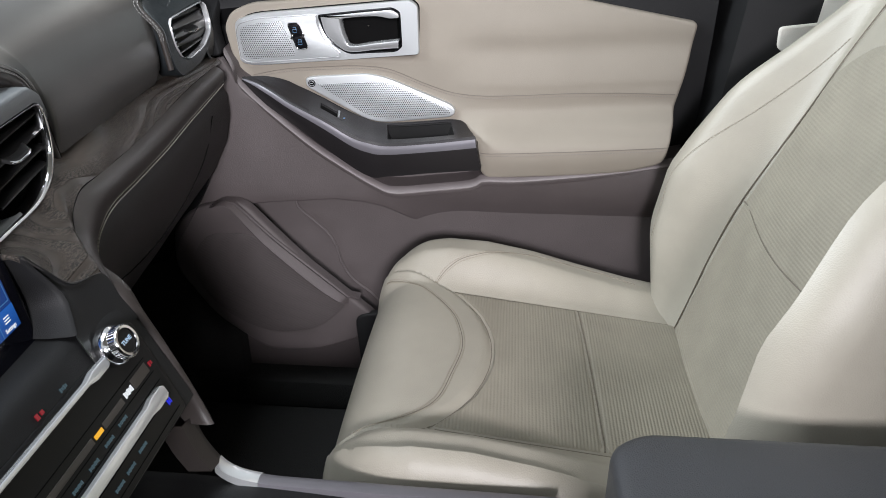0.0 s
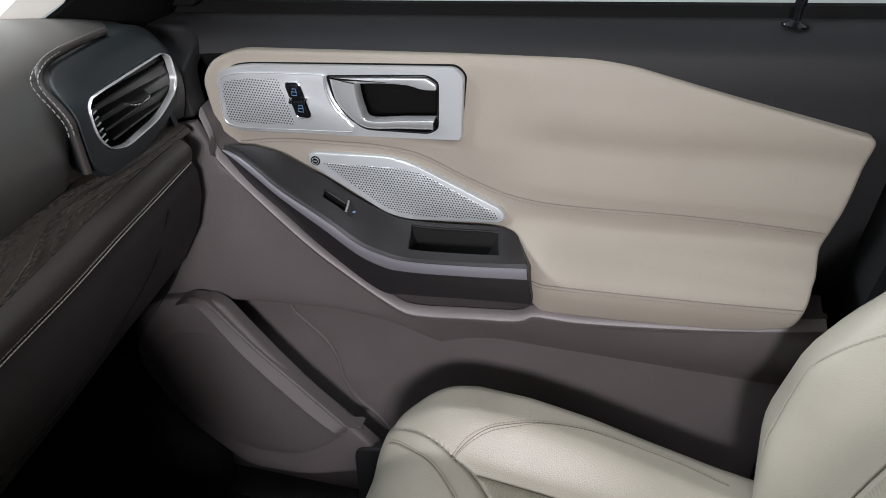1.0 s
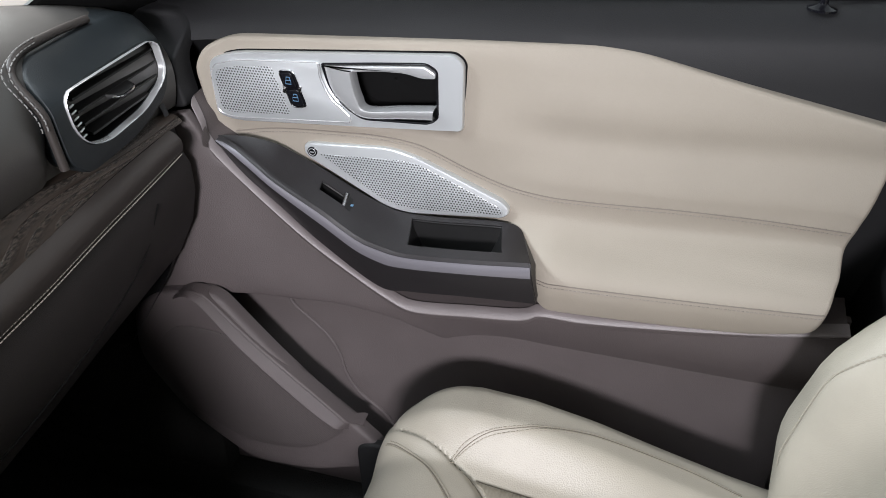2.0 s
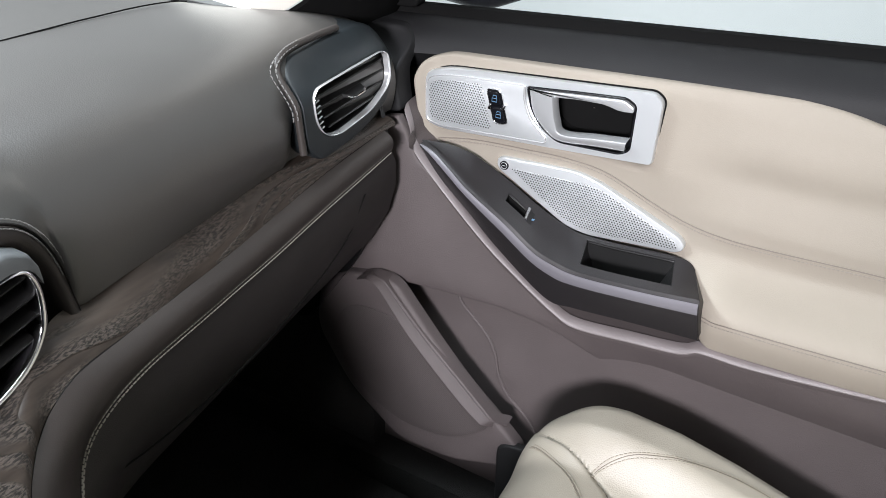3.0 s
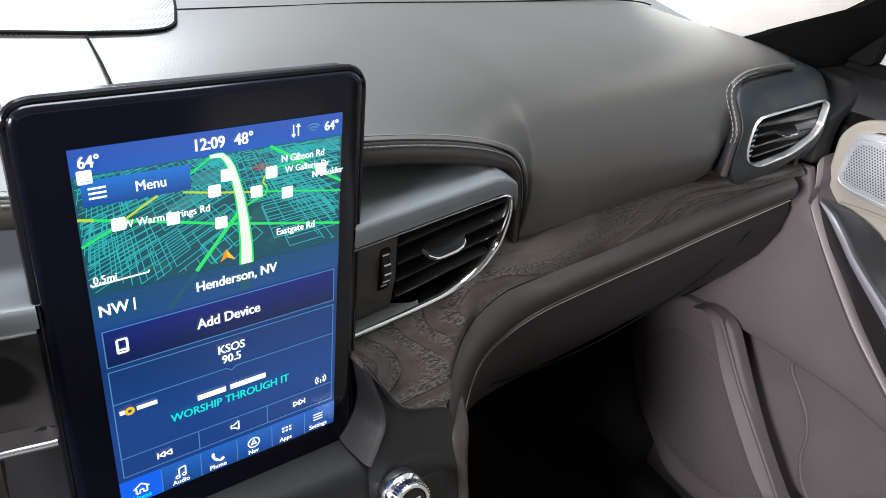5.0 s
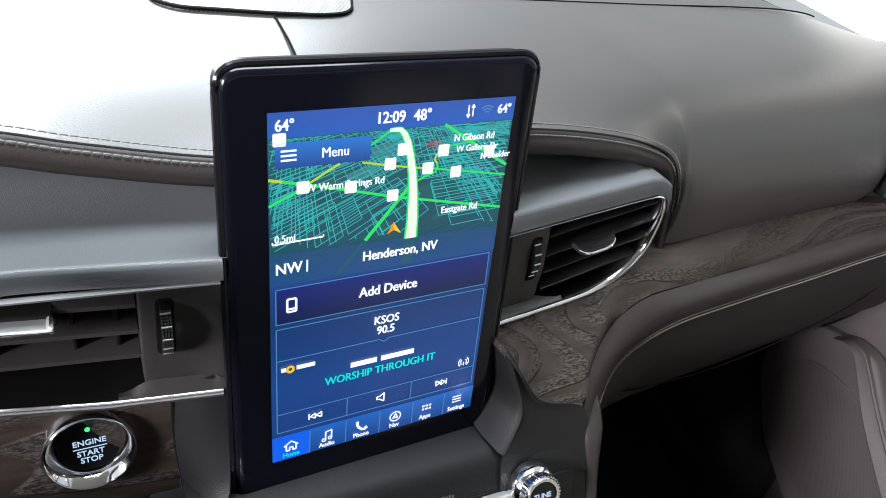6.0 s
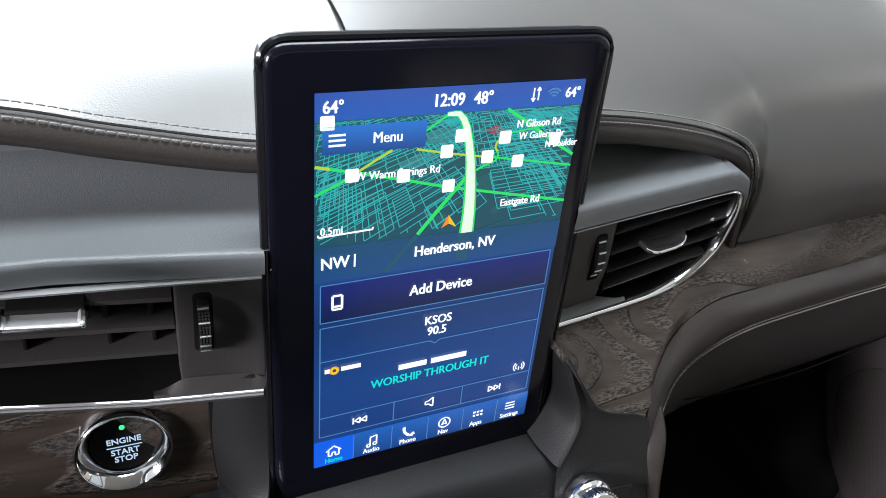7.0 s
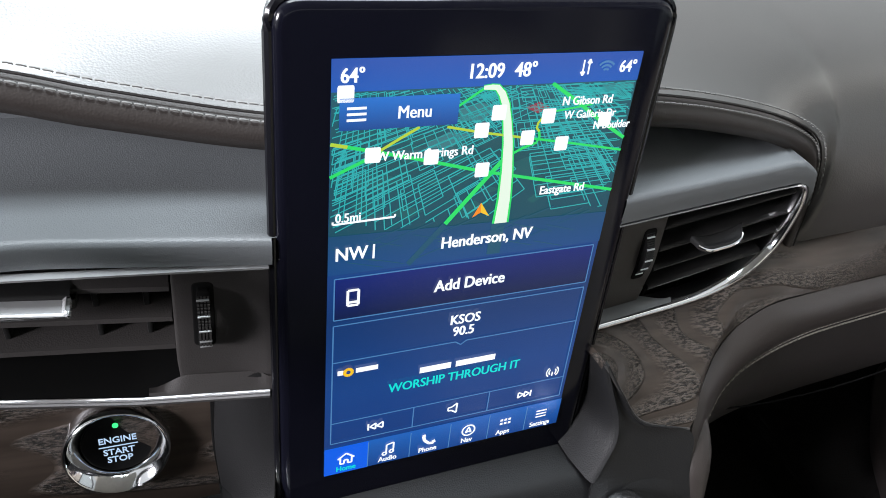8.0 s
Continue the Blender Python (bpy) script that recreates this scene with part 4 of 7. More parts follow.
def soften(c, k=6):
    for _ in range(k):
        c = [c[0]] + [(c[i - 1] + c[i] * 2 + c[i + 1]) / 4 for i in range(1, len(c) - 1)] + [c[-1]]
    return c


rows = []
for p in low_edge:
    cy, cz = crest(p.x)
    drop = max(0.0, cz - p.z)
    r = []
    for t in np.linspace(0, 1, 8):
        # face from the lower edge up to the shoulder, bulging a little
        f = 0.016 * math.sin(math.pi * t) * min(1, drop / 0.1)
        yy = p.y + (cy - 0.02 - p.y) * (t ** 1.7) - f
        zz = p.z + (cz - 0.012 - p.z) * t
        # the pad swells forward to meet the end vent's pod
        near = smooth01(0.28, 0.512, p.x) * (1 - smooth01(0.68, 0.73, p.x))
        s = near * (1 - smooth01(0.518, 0.530, p.x) * (1 - smooth01(0.815, 0.828, zz)))
        s *= smooth01(0.712, 0.75, zz)
        zz += 0.004 * near * t ** 3
        yp = 0.081 + 0.10 * (p.x - 0.62) + 0.12 * (zz - 0.77) + 0.024 * smooth01(0.78, 0.8225, zz)
        yy += (min(yy, yp) - yy) * s
        r.append(Vector((p.x, yy, zz)))
    for dy, dz in ((0.01, -0.004), (0.035, 0.002), (0.07, 0.004), (0.135, 0.003), (0.30, 0.0), (0.48, -0.01)):
        side = smooth01(0.5, 0.75, p.x)
        dz += 0.003 * smooth01(0.28, 0.512, p.x) * (1 - smooth01(0.68, 0.73, p.x)) * (1 - smooth01(0.0, 0.12, dy))
        r.append(Vector((p.x, cy - 0.02 + dy + 0.012, cz + dz - 0.03 * side * smooth01(0, 0.3, dy))))
    rows.append(soften(curve_pts(r, 48), 10))
# even out the pad across its width, away from its lower edge
for k in range(len(rows[0])):
    line = [r[k] for r in rows]
    for q, v in enumerate(soften(line, int(240 * smooth01(2, 20, k)))):
        rows[q][k] = v
part("upper_pad", solid(sheet(rows), 0.004), M_DASH, dash, "dark grey leather upper dash pad", 60)

# rolled leather edge below the stitching, both sides of the screen
for pts, nn in ((arch_l, 70), (arch_r, 70)):
    c = curve_pts(pts + ([(0.2645, 0.068, 0.710), (0.2645, 0.066, 0.696)] if pts is arch_r else []), nn)
    rr = []
    for i, p in enumerate(c):
        t = (c[min(i + 1, nn - 1)] - c[max(i - 1, 0)]).normalized()
        inw = Vector((t.z, 0, -t.x))
        if inw.z > 0 and t.x > 0:
            inw = -inw
        k = 1.0 if pts is arch_l else 1 - 0.45 * smooth01(0.62, 0.85, i / nn)
        q = 1.0 if pts is arch_l else 1 - 0.75 * smooth01(0.5, 0.8, i / nn)
        rr.append([p + Vector((0, 0.006, 0)), p + Vector((0, -0.004 * q, 0)) + inw * 0.002 * k, p + Vector((0, -0.009 * q, 0)) + inw * 0.008 * k, p + Vector((0, -0.006 * q, 0)) + inw * 0.015 * k, p + Vector((0, 0.012, 0)) + inw * 0.02 * k, p + Vector((0, 0.05, 0)) + inw * 0.02 * k])
    roll = part("rolled_edge", solid(sheet(rr), 0.002), M_PAD, dash, "rolled brown leather edge with twin stitching", 70)
    for a, b in ((Vector((0, -0.0010, 0.0004)), 0.0), (Vector((0, -0.0052, 0.0002)), 0.0024)):
        path = []
        for i, p in enumerate(c):
            t = (c[min(i + 1, nn - 1)] - c[max(i - 1, 0)]).normalized()
            inw = Vector((t.z, 0, -t.x))
            if inw.z > 0 and t.x > 0:
                inw = -inw
            q = 1.0 if pts is arch_l else 1 - 0.75 * smooth01(0.5, 0.8, i / nn)
            path.append(p + Vector((0, a.y * q - 0.0008 * (1 - q), a.z)) + inw * b + (Vector((0, -0.001, 0.002)) - inw * 0.0015 if b == 0.0 else Vector()))
        part("stitching", thread_bm(path[:nn - 10] if pts is arch_r else path, 0.0044, 0.0035, 0.0005, (0, -0.7, 0.7)), M_DARKTHREAD, roll, "row of grey stitches")
    part("seam", tube_bm([p + Vector((0, -0.0030 + (0.0026 * smooth01(0.5, 0.8, i / nn) if pts is arch_r else 0.0), 0.0008)) for i, p in enumerate(c)], 0.0007, 5), M_GLOVE, roll, "dark seam line")


# fine seams on the top and the centre speaker
def top_z(x, y):
    cy, cz = crest(x)
    return cz + float(np.interp(y - cy + 0.008, [0.0, 0.035, 0.07, 0.135, 0.30], [-0.004, 0.002, 0.004, 0.003, 0.0])) - 0.03 * smooth01(0.5, 0.75, x) * smooth01(0, 0.3, y - cy)


def top_line(pts, n=40):
    return [Vector((p[0], p[1], top_z(p[0], p[1]) + 0.0003)) for p in curve_pts(pts, n)]


for pts in ([(0.041, 0.232), (0.12, 0.245), (0.2, 0.256), (0.36, 0.262), (0.5, 0.275), (0.62, 0.30)], [(-0.028, 0.180), (-0.028, 0.15), (-0.028, 0.10)], [(0.05, 0.256), (0.052, 0.33), (0.055, 0.5)], [(-0.10, 0.256), (-0.3, 0.256), (-0.55, 0.27)]):
    part("dash_seam", tube_bm(top_line(pts), 0.0008, 5), M_RUBBER, dash, "fine dark joint line on the dash top")
g_out = fillet([(0.045, 0.25), (0.040, 0.230), (0.031, 0.200), (0.022, 0.189), (0.006, 0.1835), (-0.03, 0.180), (-0.086, 0.179), (-0.099, 0.188), (-0.103, 0.21), (-0.107, 0.256), (-0.10, 0.32), (0.050, 0.32)], 0.008)
part("centre_speaker", plate_bm(g_out, lambda u, v, w: Vector((u, v, top_z(u, v) + 0.002 + w)), 0.004, 0.001, 0.04), M_PERFDASH, dash, "perforated centre speaker grille on the dash top")
part("speaker_edge", tube_bm([Vector((p[0], p[1], top_z(p[0], p[1]) + 0.0012)) for p in g_out], 0.0014, 5, True), M_RUBBER, dash)


# wood strip
wood_pairs = [((0.080, 0.022, 0.710), (0.086, 0.001, 0.707)), ((0.10, 0.026, 0.7095), (0.098, -0.006, 0.690)), ((0.12, 0.030, 0.708), (0.114, -0.013, 0.670)), ((0.14, 0.034, 0.707), (0.147, -0.018, 0.661)),
              ((0.16, 0.038, 0.7065), (0.16, -0.002, 0.674)), ((0.182, 0.0425, 0.7075), (0.18, 0.017, 0.682)), ((0.207, 0.0485, 0.7155), (0.2, 0.028, 0.6915)), ((0.240, 0.068, 0.722), (0.23, 0.036, 0.6995)),
              ((0.275, 0.076, 0.720), (0.265, 0.044, 0.696)), ((0.306, 0.078, 0.721), (0.30, 0.051, 0.691)), ((0.345, 0.081, 0.723), (0.345, 0.059, 0.688)), ((0.395, 0.089, 0.719), (0.395, 0.066, 0.685)),
              ((0.441, 0.092, 0.720), (0.441, 0.071, 0.686)), ((0.495, 0.096, 0.723), (0.495, 0.075, 0.690)), ((0.575, 0.099, 0.721), (0.575, 0.077, 0.699)), ((0.66, 0.099, 0.716), (0.655, 0.078, 0.704)), ((0.71, 0.099, 0.713), (0.71, 0.078, 0.704))]
wt, wb = curve_pts([a for a, b in wood_pairs], 90), curve_pts([b for a, b in wood_pairs], 90)
part("wood_strip", solid(sheet([[a.lerp(b, t) + Vector((0, -0.004 * math.sin(math.pi * t), 0.002 * math.sin(math.pi * t))) for a, b in zip(wt, wb)] for t in np.linspace(-0.04, 1, 8)]), 0.004), M_WOOD, dash, "dark grey-brown open-grain wood strip", 60)
wood_rim = curve_pts([b for a, b in wood_pairs[:4]], 30)
part("wood_rim", tube_bm(lift(wood_rim, (0, -0.0003, -0.0008)), 0.0009, 6), M_PLATE, dash, "thin dark edge along the wood")

# leather knee pad: from the wood down to the stitched seam, its left end running down the console
s_pts = [(0.176, -0.012, 0.585), (0.184, 0.004, 0.605), (0.205, 0.025, 0.632), (0.223, 0.030, 0.649), (0.255, 0.037, 0.656), (0.29, 0.044, 0.657), (0.357, 0.057, 0.650), (0.411, 0.064, 0.649), (0.47, 0.069, 0.650), (0.546, 0.072, 0.659), (0.62, 0.073, 0.667), (0.70, 0.074, 0.677)]
b_pts = [(0.149, -0.024, 0.645), (0.149, -0.019, 0.658), (0.16, -0.002, 0.674), (0.18, 0.017, 0.682), (0.2, 0.028, 0.6915), (0.23, 0.036, 0.6995), (0.30, 0.051, 0.691), (0.395, 0.066, 0.685), (0.441, 0.071, 0.686), (0.495, 0.075, 0.690), (0.575, 0.077, 0.699), (0.70, 0.078, 0.706)]
pb, ps = [], []
for i in range(len(b_pts) - 1):
    for t in np.linspace(0, 1, 8, endpoint=False):
        pb.append(Vector(b_pts[i]).lerp(Vector(b_pts[i + 1]), t))
        ps.append(Vector(s_pts[i]).lerp(Vector(s_pts[i + 1]), t))


pb, ps = soften(pb, 3), soften(ps, 10)
# the rail that runs on down to the console
rail_o = [(0.149, -0.024, 0.645), (0.152, -0.032, 0.61), (0.153, -0.044, 0.57), (0.152, -0.056, 0.53), (0.151, -0.064, 0.505)]
rail_i = [(0.176, -0.012, 0.585), (0.168, -0.02, 0.565), (0.162, -0.032, 0.545), (0.158, -0.045, 0.52), (0.156, -0.056, 0.505)]
ro, ri = curve_pts(rail_o, 24), curve_pts(rail_i, 24)
pb2, ps2 = ro[::-1][:-1] + pb, ri[::-1][:-1] + ps
pb2, ps2 = soften(pb2, 2), soften(ps2, 2)
pad_rows = []
for t in np.linspace(0, 1, 9):
    pad_rows.append([a.lerp(b, t) + Vector((-0.002 * math.sin(math.pi * t), -0.010 * math.sin(math.pi * t) ** 0.7, 0.004 * math.sin(math.pi * t))) for a, b in zip(pb2, ps2)])
pad_rows.append(lift(ps2, (0.006, 0.012, -0.012)))
pad_rows.append(lift(ps2, (0.012, 0.05, -0.014)))
pad = part("knee_pad", solid(sheet(pad_rows), 0.003), M_PAD, dash, "brown leather knee pad with pale twin stitching", 70)
rl = curve_pts([(0.1515, -0.009, 0.668), (0.1490, -0.0170, 0.660), (0.1480, -0.029, 0.638), (0.150, -0.038, 0.617), (0.1515, -0.050, 0.59), (0.151, -0.064, 0.555), (0.149, -0.078, 0.518), (0.145, -0.086, 0.502)], 50)
rr_ = curve_pts([(0.178, 0.000, 0.672), (0.1705, -0.0095, 0.664), (0.1650, -0.027, 0.641), (0.1610, -0.038, 0.616), (0.1590, -0.051, 0.588), (0.1585, -0.065, 0.553), (0.1560, -0.080, 0.516), (0.150, -0.089, 0.500)], 50)
part("rail", solid(sheet([[a.lerp(b, t) + Vector((dx, dy + 0.012 * smooth01(12, 0, i), -0.006 * smooth01(12, 0, i))) for i, (a, b) in enumerate(zip(rl, rr_))] for t, dx, dy in ((0, 0.001, 0.02), (0, 0, 0.003), (0.05, 0, 0.0), (0.2, 0, -0.0028), (0.5, 0, -0.0042), (0.8, 0, -0.0028), (0.97, 0, 0.0005), (1.0, 0.0012, 0.005), (1.0, 0.003, 0.03))]), 0.001), M_PAD, pad, "leather-covered rail running down the centre stack", 60)
for dz in (0.0, 0.0042):
    path = [p + Vector((0, -0.0045, 0.003 + dz)) for p in ps[10:]]
    part("stitching", thread_bm(path, 0.0046, 0.0034, 0.00065, (0, -0.8, 0.5)), M_THREAD, pad, "row of pale stitches")

# glovebox and lower dash
rows = []
for x in np.linspace(0.175, 0.705, 26):
    zs = float(np.interp(x, [p[0] for p in s_pts], [p[2] for p in s_pts]))
    ys = float(np.interp(x, [p[0] for p in s_pts], [p[1] for p in s_pts]))
    rows.append([Vector((x, ys + 0.012, zs - 0.004)), Vector((x, ys + 0.004, zs - 0.02)), Vector((x, ys + 0.004, zs - 0.05)), Vector((x, ys + 0.014, zs - 0.09)), Vector((x, ys + 0.04, zs - 0.14)), Vector((x, ys + 0.09, zs - 0.19)), Vector((x, ys + 0.2, zs - 0.23)), Vector((x, 0.58, zs - 0.25))])
part("glovebox", solid(sheet(rows), 0.004), M_GLOVE, dash, "dark brown glovebox lid", 60)
gl = [(0.235, 0.039, 0.588), (0.30, 0.046, 0.575), (0.40, 0.056, 0.568), (0.52, 0.070, 0.575), (0.60, 0.075, 0.60), (0.635, 0.072, 0.645)]
part("lid_joint", tube_bm(curve_pts(gl, 30), 0.0008, 5), M_RUBBER, dash, "dark joint of the glovebox lid")
part("end_panel", plate_bm(fillet([(0.085, 0.70), (0.085, 0.60), (0.13, 0.50), (0.22, 0.36), (0.55, 0.36), (0.55, 0.80), (0.12, 0.80)], 0.02), lambda u, v, w: Vector((0.708 + w, u, v)), 0.01, 0.003, 0), M_DARK, dash)


# vents
def vent(name, F, u0):
    """Chrome-framed centre vent in its own plane: u along the dash from the screen outward, v up. F places (u, v, depth)."""
    v = part(name, plate_bm(fillet([(u0, 0.788), (0.222, 0.785), (0.230, 0.775), (0.232, 0.760), (0.229, 0.738), (0.212, 0.718), (0.185, 0.709), (0.14, 0.709), (u0, 0.712)], [0.002, 0.006, 0.006, 0.01, 0.01, 0.02, 0.02, 0.02, 0.002]), lambda a, b, w: F(a, b, w - 0.040), 0.004, 0.001, 0), M_RUBBER, dash, "chrome-framed air vent with black slats")
    # thumbwheel plate
    part("wheel_plate", plate_bm(fillet([(u0, 0.786), (0.1185, 0.7845), (0.1255, 0.722), (0.124, 0.713), (u0, 0.713)], [0.001, 0.003, 0.003, 0.002, 0.001]), lambda a, b, w: F(a, b, w - 0.003 - 0.004 * smooth01(0.750, 0.720, b)), 0.026, 0.0012, 0.006), M_WPLATE, v, "dark grey plate beside the slats")
    sill = [[F(u, 0.7135 - 0.02 * (u - 0.1), 0.0), F(u, 0.7152 - 0.02 * (u - 0.1), -0.0015), F(u, 0.7155 + 0.0018 * (1 - smooth01(0.120, 0.146, u)) - 0.02 * (u - 0.1), -0.0025 - 0.0075 * (1 - smooth01(0.120, 0.146, u)))] for u in np.linspace(u0, 0.148, 30)]
    part("lower_sill", solid(sheet(sill), 0.0005), M_GREY, v, "grey sloping sill of the vent")
    part("wheel_slot", plate_bm(fillet([(0.1045, 0.7755), (0.1135, 0.775), (0.1175, 0.738), (0.1080, 0.7385)], 0.003), lambda a, b, w: F(a, b, w - 0.0024 - 0.004 * smooth01(0.750, 0.720, b)), 0.002, 0.0005, 0.006), M_RUBBER, v)

    def bulge(b):
        return -0.0040 - 0.002 * smooth01(0.76, 0.735, b) + 0.006 * max(0.0, 1 - ((b - 0.7568) / 0.0175) ** 2)

    wheel = part("thumbwheel", plate_bm(fillet([(0.1058, 0.7735), (0.1120, 0.773), (0.1155, 0.7405), (0.1092, 0.741)], 0.0012), lambda a, b, w: F(a, b, w + bulge(b)), 0.008, 0.0006, 0.004), M_RUBBER, v, "ribbed black thumbwheel")
    for b0 in (0.7705, 0.7640, 0.7568, 0.7495, 0.7432):
        du = (0.7735 - b0) * 0.105
        part("wheel_mark", tube_bm([F(0.1064 + du, b0, bulge(b0) + 0.0003), F(0.1116 + du, b0 - 0.0003, bulge(b0) + 0.0003)], 0.0006, 5), M_SATIN, wheel)
    for b0 in np.linspace(0.7722, 0.7418, 26):
        du = (0.7735 - b0) * 0.105
        part("wheel_rib", tube_bm([F(0.1062 + du, b0, bulge(b0)), F(0.1118 + du, b0, bulge(b0))], 0.0005, 4), M_SLAT, wheel)
    # slats: broad blades with a rounded front
    for z0, z1, u_a, u_b in ((0.7740, 0.7765, 0.121, 0.226), (0.7580, 0.7605, 0.123, 0.229), (0.7435, 0.7465, 0.1245, 0.2275), (0.7290, 0.7320, 0.126, 0.220)):
        us_ = np.linspace(u_a, u_b, 12)
        zf = [z0 - 0.0025 + (z1 - z0) * (u - u_a) / (u_b - u_a) for u in us_]
        rows_ = [[F(u, z + dv, dw) for u, z in zip(us_, zf)] for dv, dw in ((0.0048, -0.034), (0.0026, -0.014), (0.0018, -0.0055), (0.0006, -0.0035), (-0.0010, -0.0040), (-0.0016, -0.007), (-0.0005, -0.034))]
        part("slat", solid(sheet(rows_), 0.0004), M_SLAT, v)
    for u in (0.150, 0.178, 0.206):
        part("cross_vane", solid(sheet([[F(u, b, d) for b in (0.714 if u < 0.19 else 0.730, 0.783)] for d in (-0.038, -0.026)]), 0.001), M_SLAT, v)
    # direction tab: a scooped lip on the second blade with a chrome front rim
    lip = fillet([(0.143, -0.003), (0.1485, 0.0048), (0.154, 0.0075), (0.171, 0.0075), (0.1805, 0.0050), (0.185, -0.003)], [0.001, 0.004, 0.006, 0.006, 0.004, 0.001])

    def scoop(a, b):
        return 0.0032 * max(0.0, 1 - ((a - 0.164) / 0.019) ** 2) * smooth01(0.0078, 0.0035, b)

    part("tab", plate_bm(lip, lambda a, b, w: F(a, 0.7612 - 0.30 * b + w - scoop(a, b), b), 0.0036, 0.0010, 0.0015), M_DARK, v, "vent direction tab", 40)
    front = [p for p in lip if p[1] > 0.0005]
    part("tab_edge", tube_bm([F(p[0], 0.7612 - 0.30 * p[1] - 0.0026, p[1] + 0.0004) for p in front], 0.0010, 8), M_CHROME, v, "chrome tab edge")
    # trim: thin above, broad at the end and below
    trim = curve_pts([(u0, 0.7865), (0.12, 0.7858), (0.166, 0.7852), (0.205, 0.7845), (0.221, 0.7828), (0.2285, 0.776), (0.2312, 0.762), (0.2295, 0.745), (0.2245, 0.732), (0.209, 0.7175), (0.185, 0.7098), (0.155, 0.7088), (0.12, 0.7105), (u0, 0.7125)], 80)
    rws = []
    for i, p in enumerate(trim):
        q = trim[min(i + 1, 79)] - trim[max(i - 1, 0)]
        nn2 = Vector((q.y, -q.x)).normalized()
        f = i / 79
        wd = float(np.interp(f, [0, 0.38, 0.44, 0.55, 0.66, 0.75, 1], [0.0006, 0.0008, 0.0027, 0.0031, 0.0027, 0.0021, 0.0017]))
        rws.append([F(p.x - nn2.x * s * wd, p.y - nn2.y * s * wd, d) for s, d in ((-1.2, -0.012), (-1, 0.0005), (-0.5, 0.002), (0.1, 0.0022), (0.7, 0.0008), (1, -0.002), (1.2, -0.02))])
    part("vent_trim", solid(sheet(rws), 0.0006), M_CHROME, v, "chrome vent surround", 60)
    return v


vent("air_vent", lambda u, v, w: Vector((u, 0.0235 + 0.20 * (u - 0.085) - w * 0.98, v)), 0.080)


def left_vent():
    """The wide driver-side centre vent; u runs outward from the screen."""
    def F(u, v, w):
        return Vector((-u, 0.0115 + 0.08 * (u - 0.08) - w, v))

    far = 0.34
    v = part("air_vent", plate_bm([(0.091, 0.712), (far, 0.725), (far, 0.787), (0.091, 0.788)], lambda a, b, w: F(a, b, w - 0.045), 0.004, 0.001, 0), M_RUBBER, dash, "wide chrome-edged air vent with black slats")
    plate = fillet([(0.0865, 0.787), (0.1312, 0.7855), (0.1325, 0.728), (0.1315, 0.709), (0.0865, 0.709)], [0.001, 0.003, 0.004, 0.004, 0.001])
    part("wheel_plate", plate_bm(plate, lambda a, b, w: F(a, b, w - 0.006 + 0.004 * smooth01(0.098, 0.092, a)), 0.02, 0.0015, 0.008), M_WPLATE, v, "brown-grey plate beside the slats", 50)
    part("wheel_slot", plate_bm(fillet([(0.1145, 0.776), (0.1235, 0.776), (0.1245, 0.7385), (0.1150, 0.7385)], 0.003), lambda a, b, w: F(a, b, w - 0.0055), 0.002, 0.0006, 0), M_RUBBER, v)

    def bulge(b):
        return -0.004 + 0.008 * max(0.0, 1 - ((b - 0.7572) / 0.0175) ** 2)

    wheel = part("thumbwheel", plate_bm(fillet([(0.1162, 0.7738), (0.1216, 0.7738), (0.1226, 0.7406), (0.1168, 0.7406)], 0.0015), lambda a, b, w: F(a, b, w + bulge(b)), 0.006, 0.0006, 0.004), M_RUBBER, v, "knurled black thumbwheel")
    for k, b0 in enumerate(np.linspace(0.7715, 0.743, 22)):
        for m in range(4):
            a0 = 0.1171 + 0.0014 * m + 0.0005 * (0.7738 - b0) / 0.033
            part("wheel_bead", block_bm((0.0009, 0.0008, 0.0008), F(a0, b0, bulge(b0) + 0.0002), 0), M_PLATE, wheel)
    for b0 in (0.7708, 0.7645, 0.7573, 0.7500, 0.7437):
        part("wheel_mark", block_bm((0.0052, 0.0009, 0.0008), F(0.1194, b0, bulge(b0) + 0.0006), 0.0002), M_SATIN, wheel)
    for b0, rise in ((0.7705, 0.004), (0.7530, 0.004), (0.7360, 0.003)):
        rows_ = [[F(u, b0 + dv + rise * (u - 0.133) / 0.2, dw) for u in (0.1325, 0.16, 0.20, 0.25, far)] for dv, dw in ((0.0035, -0.036), (0.0022, -0.013), (0.0012, -0.009), (-0.001, -0.0085), (-0.0018, -0.012), (-0.001, -0.036))]
        part("slat", solid(sheet(rows_), 0.0005), M_WPLATE, v)
    for u in (0.1425, 0.163, 0.20, 0.24, 0.28):
        part("cross_vane", block_bm((0.0026, 0.012, 0.056), F(u, 0.757, -0.022), 0.0008), M_SLAT, v)
    part("tab", plate_bm(fillet([(0.168, 0.7735), (0.2035, 0.7745), (0.2035, 0.7655), (0.168, 0.7652)], 0.0015), lambda a, b, w: F(a, b, w - 0.003), 0.014, 0.0022, 0), M_SLAT, v, "vent direction tab")
    part("tab_edge", plate_bm(fillet([(0.1675, 0.7738), (0.2045, 0.7748), (0.2045, 0.7684), (0.1675, 0.7688)], 0.0015), lambda a, b, w: F(a, b, w + 0.0062), 0.0095, 0.0028, 0), M_BRIGHT, v, "chrome front of the tab")

    def low(u):
        return float(np.interp(u, [0.09, 0.15, 0.206, far], [0.7105, 0.7118, 0.7172, 0.730]))

    us = np.linspace(0.0925, far, 60)
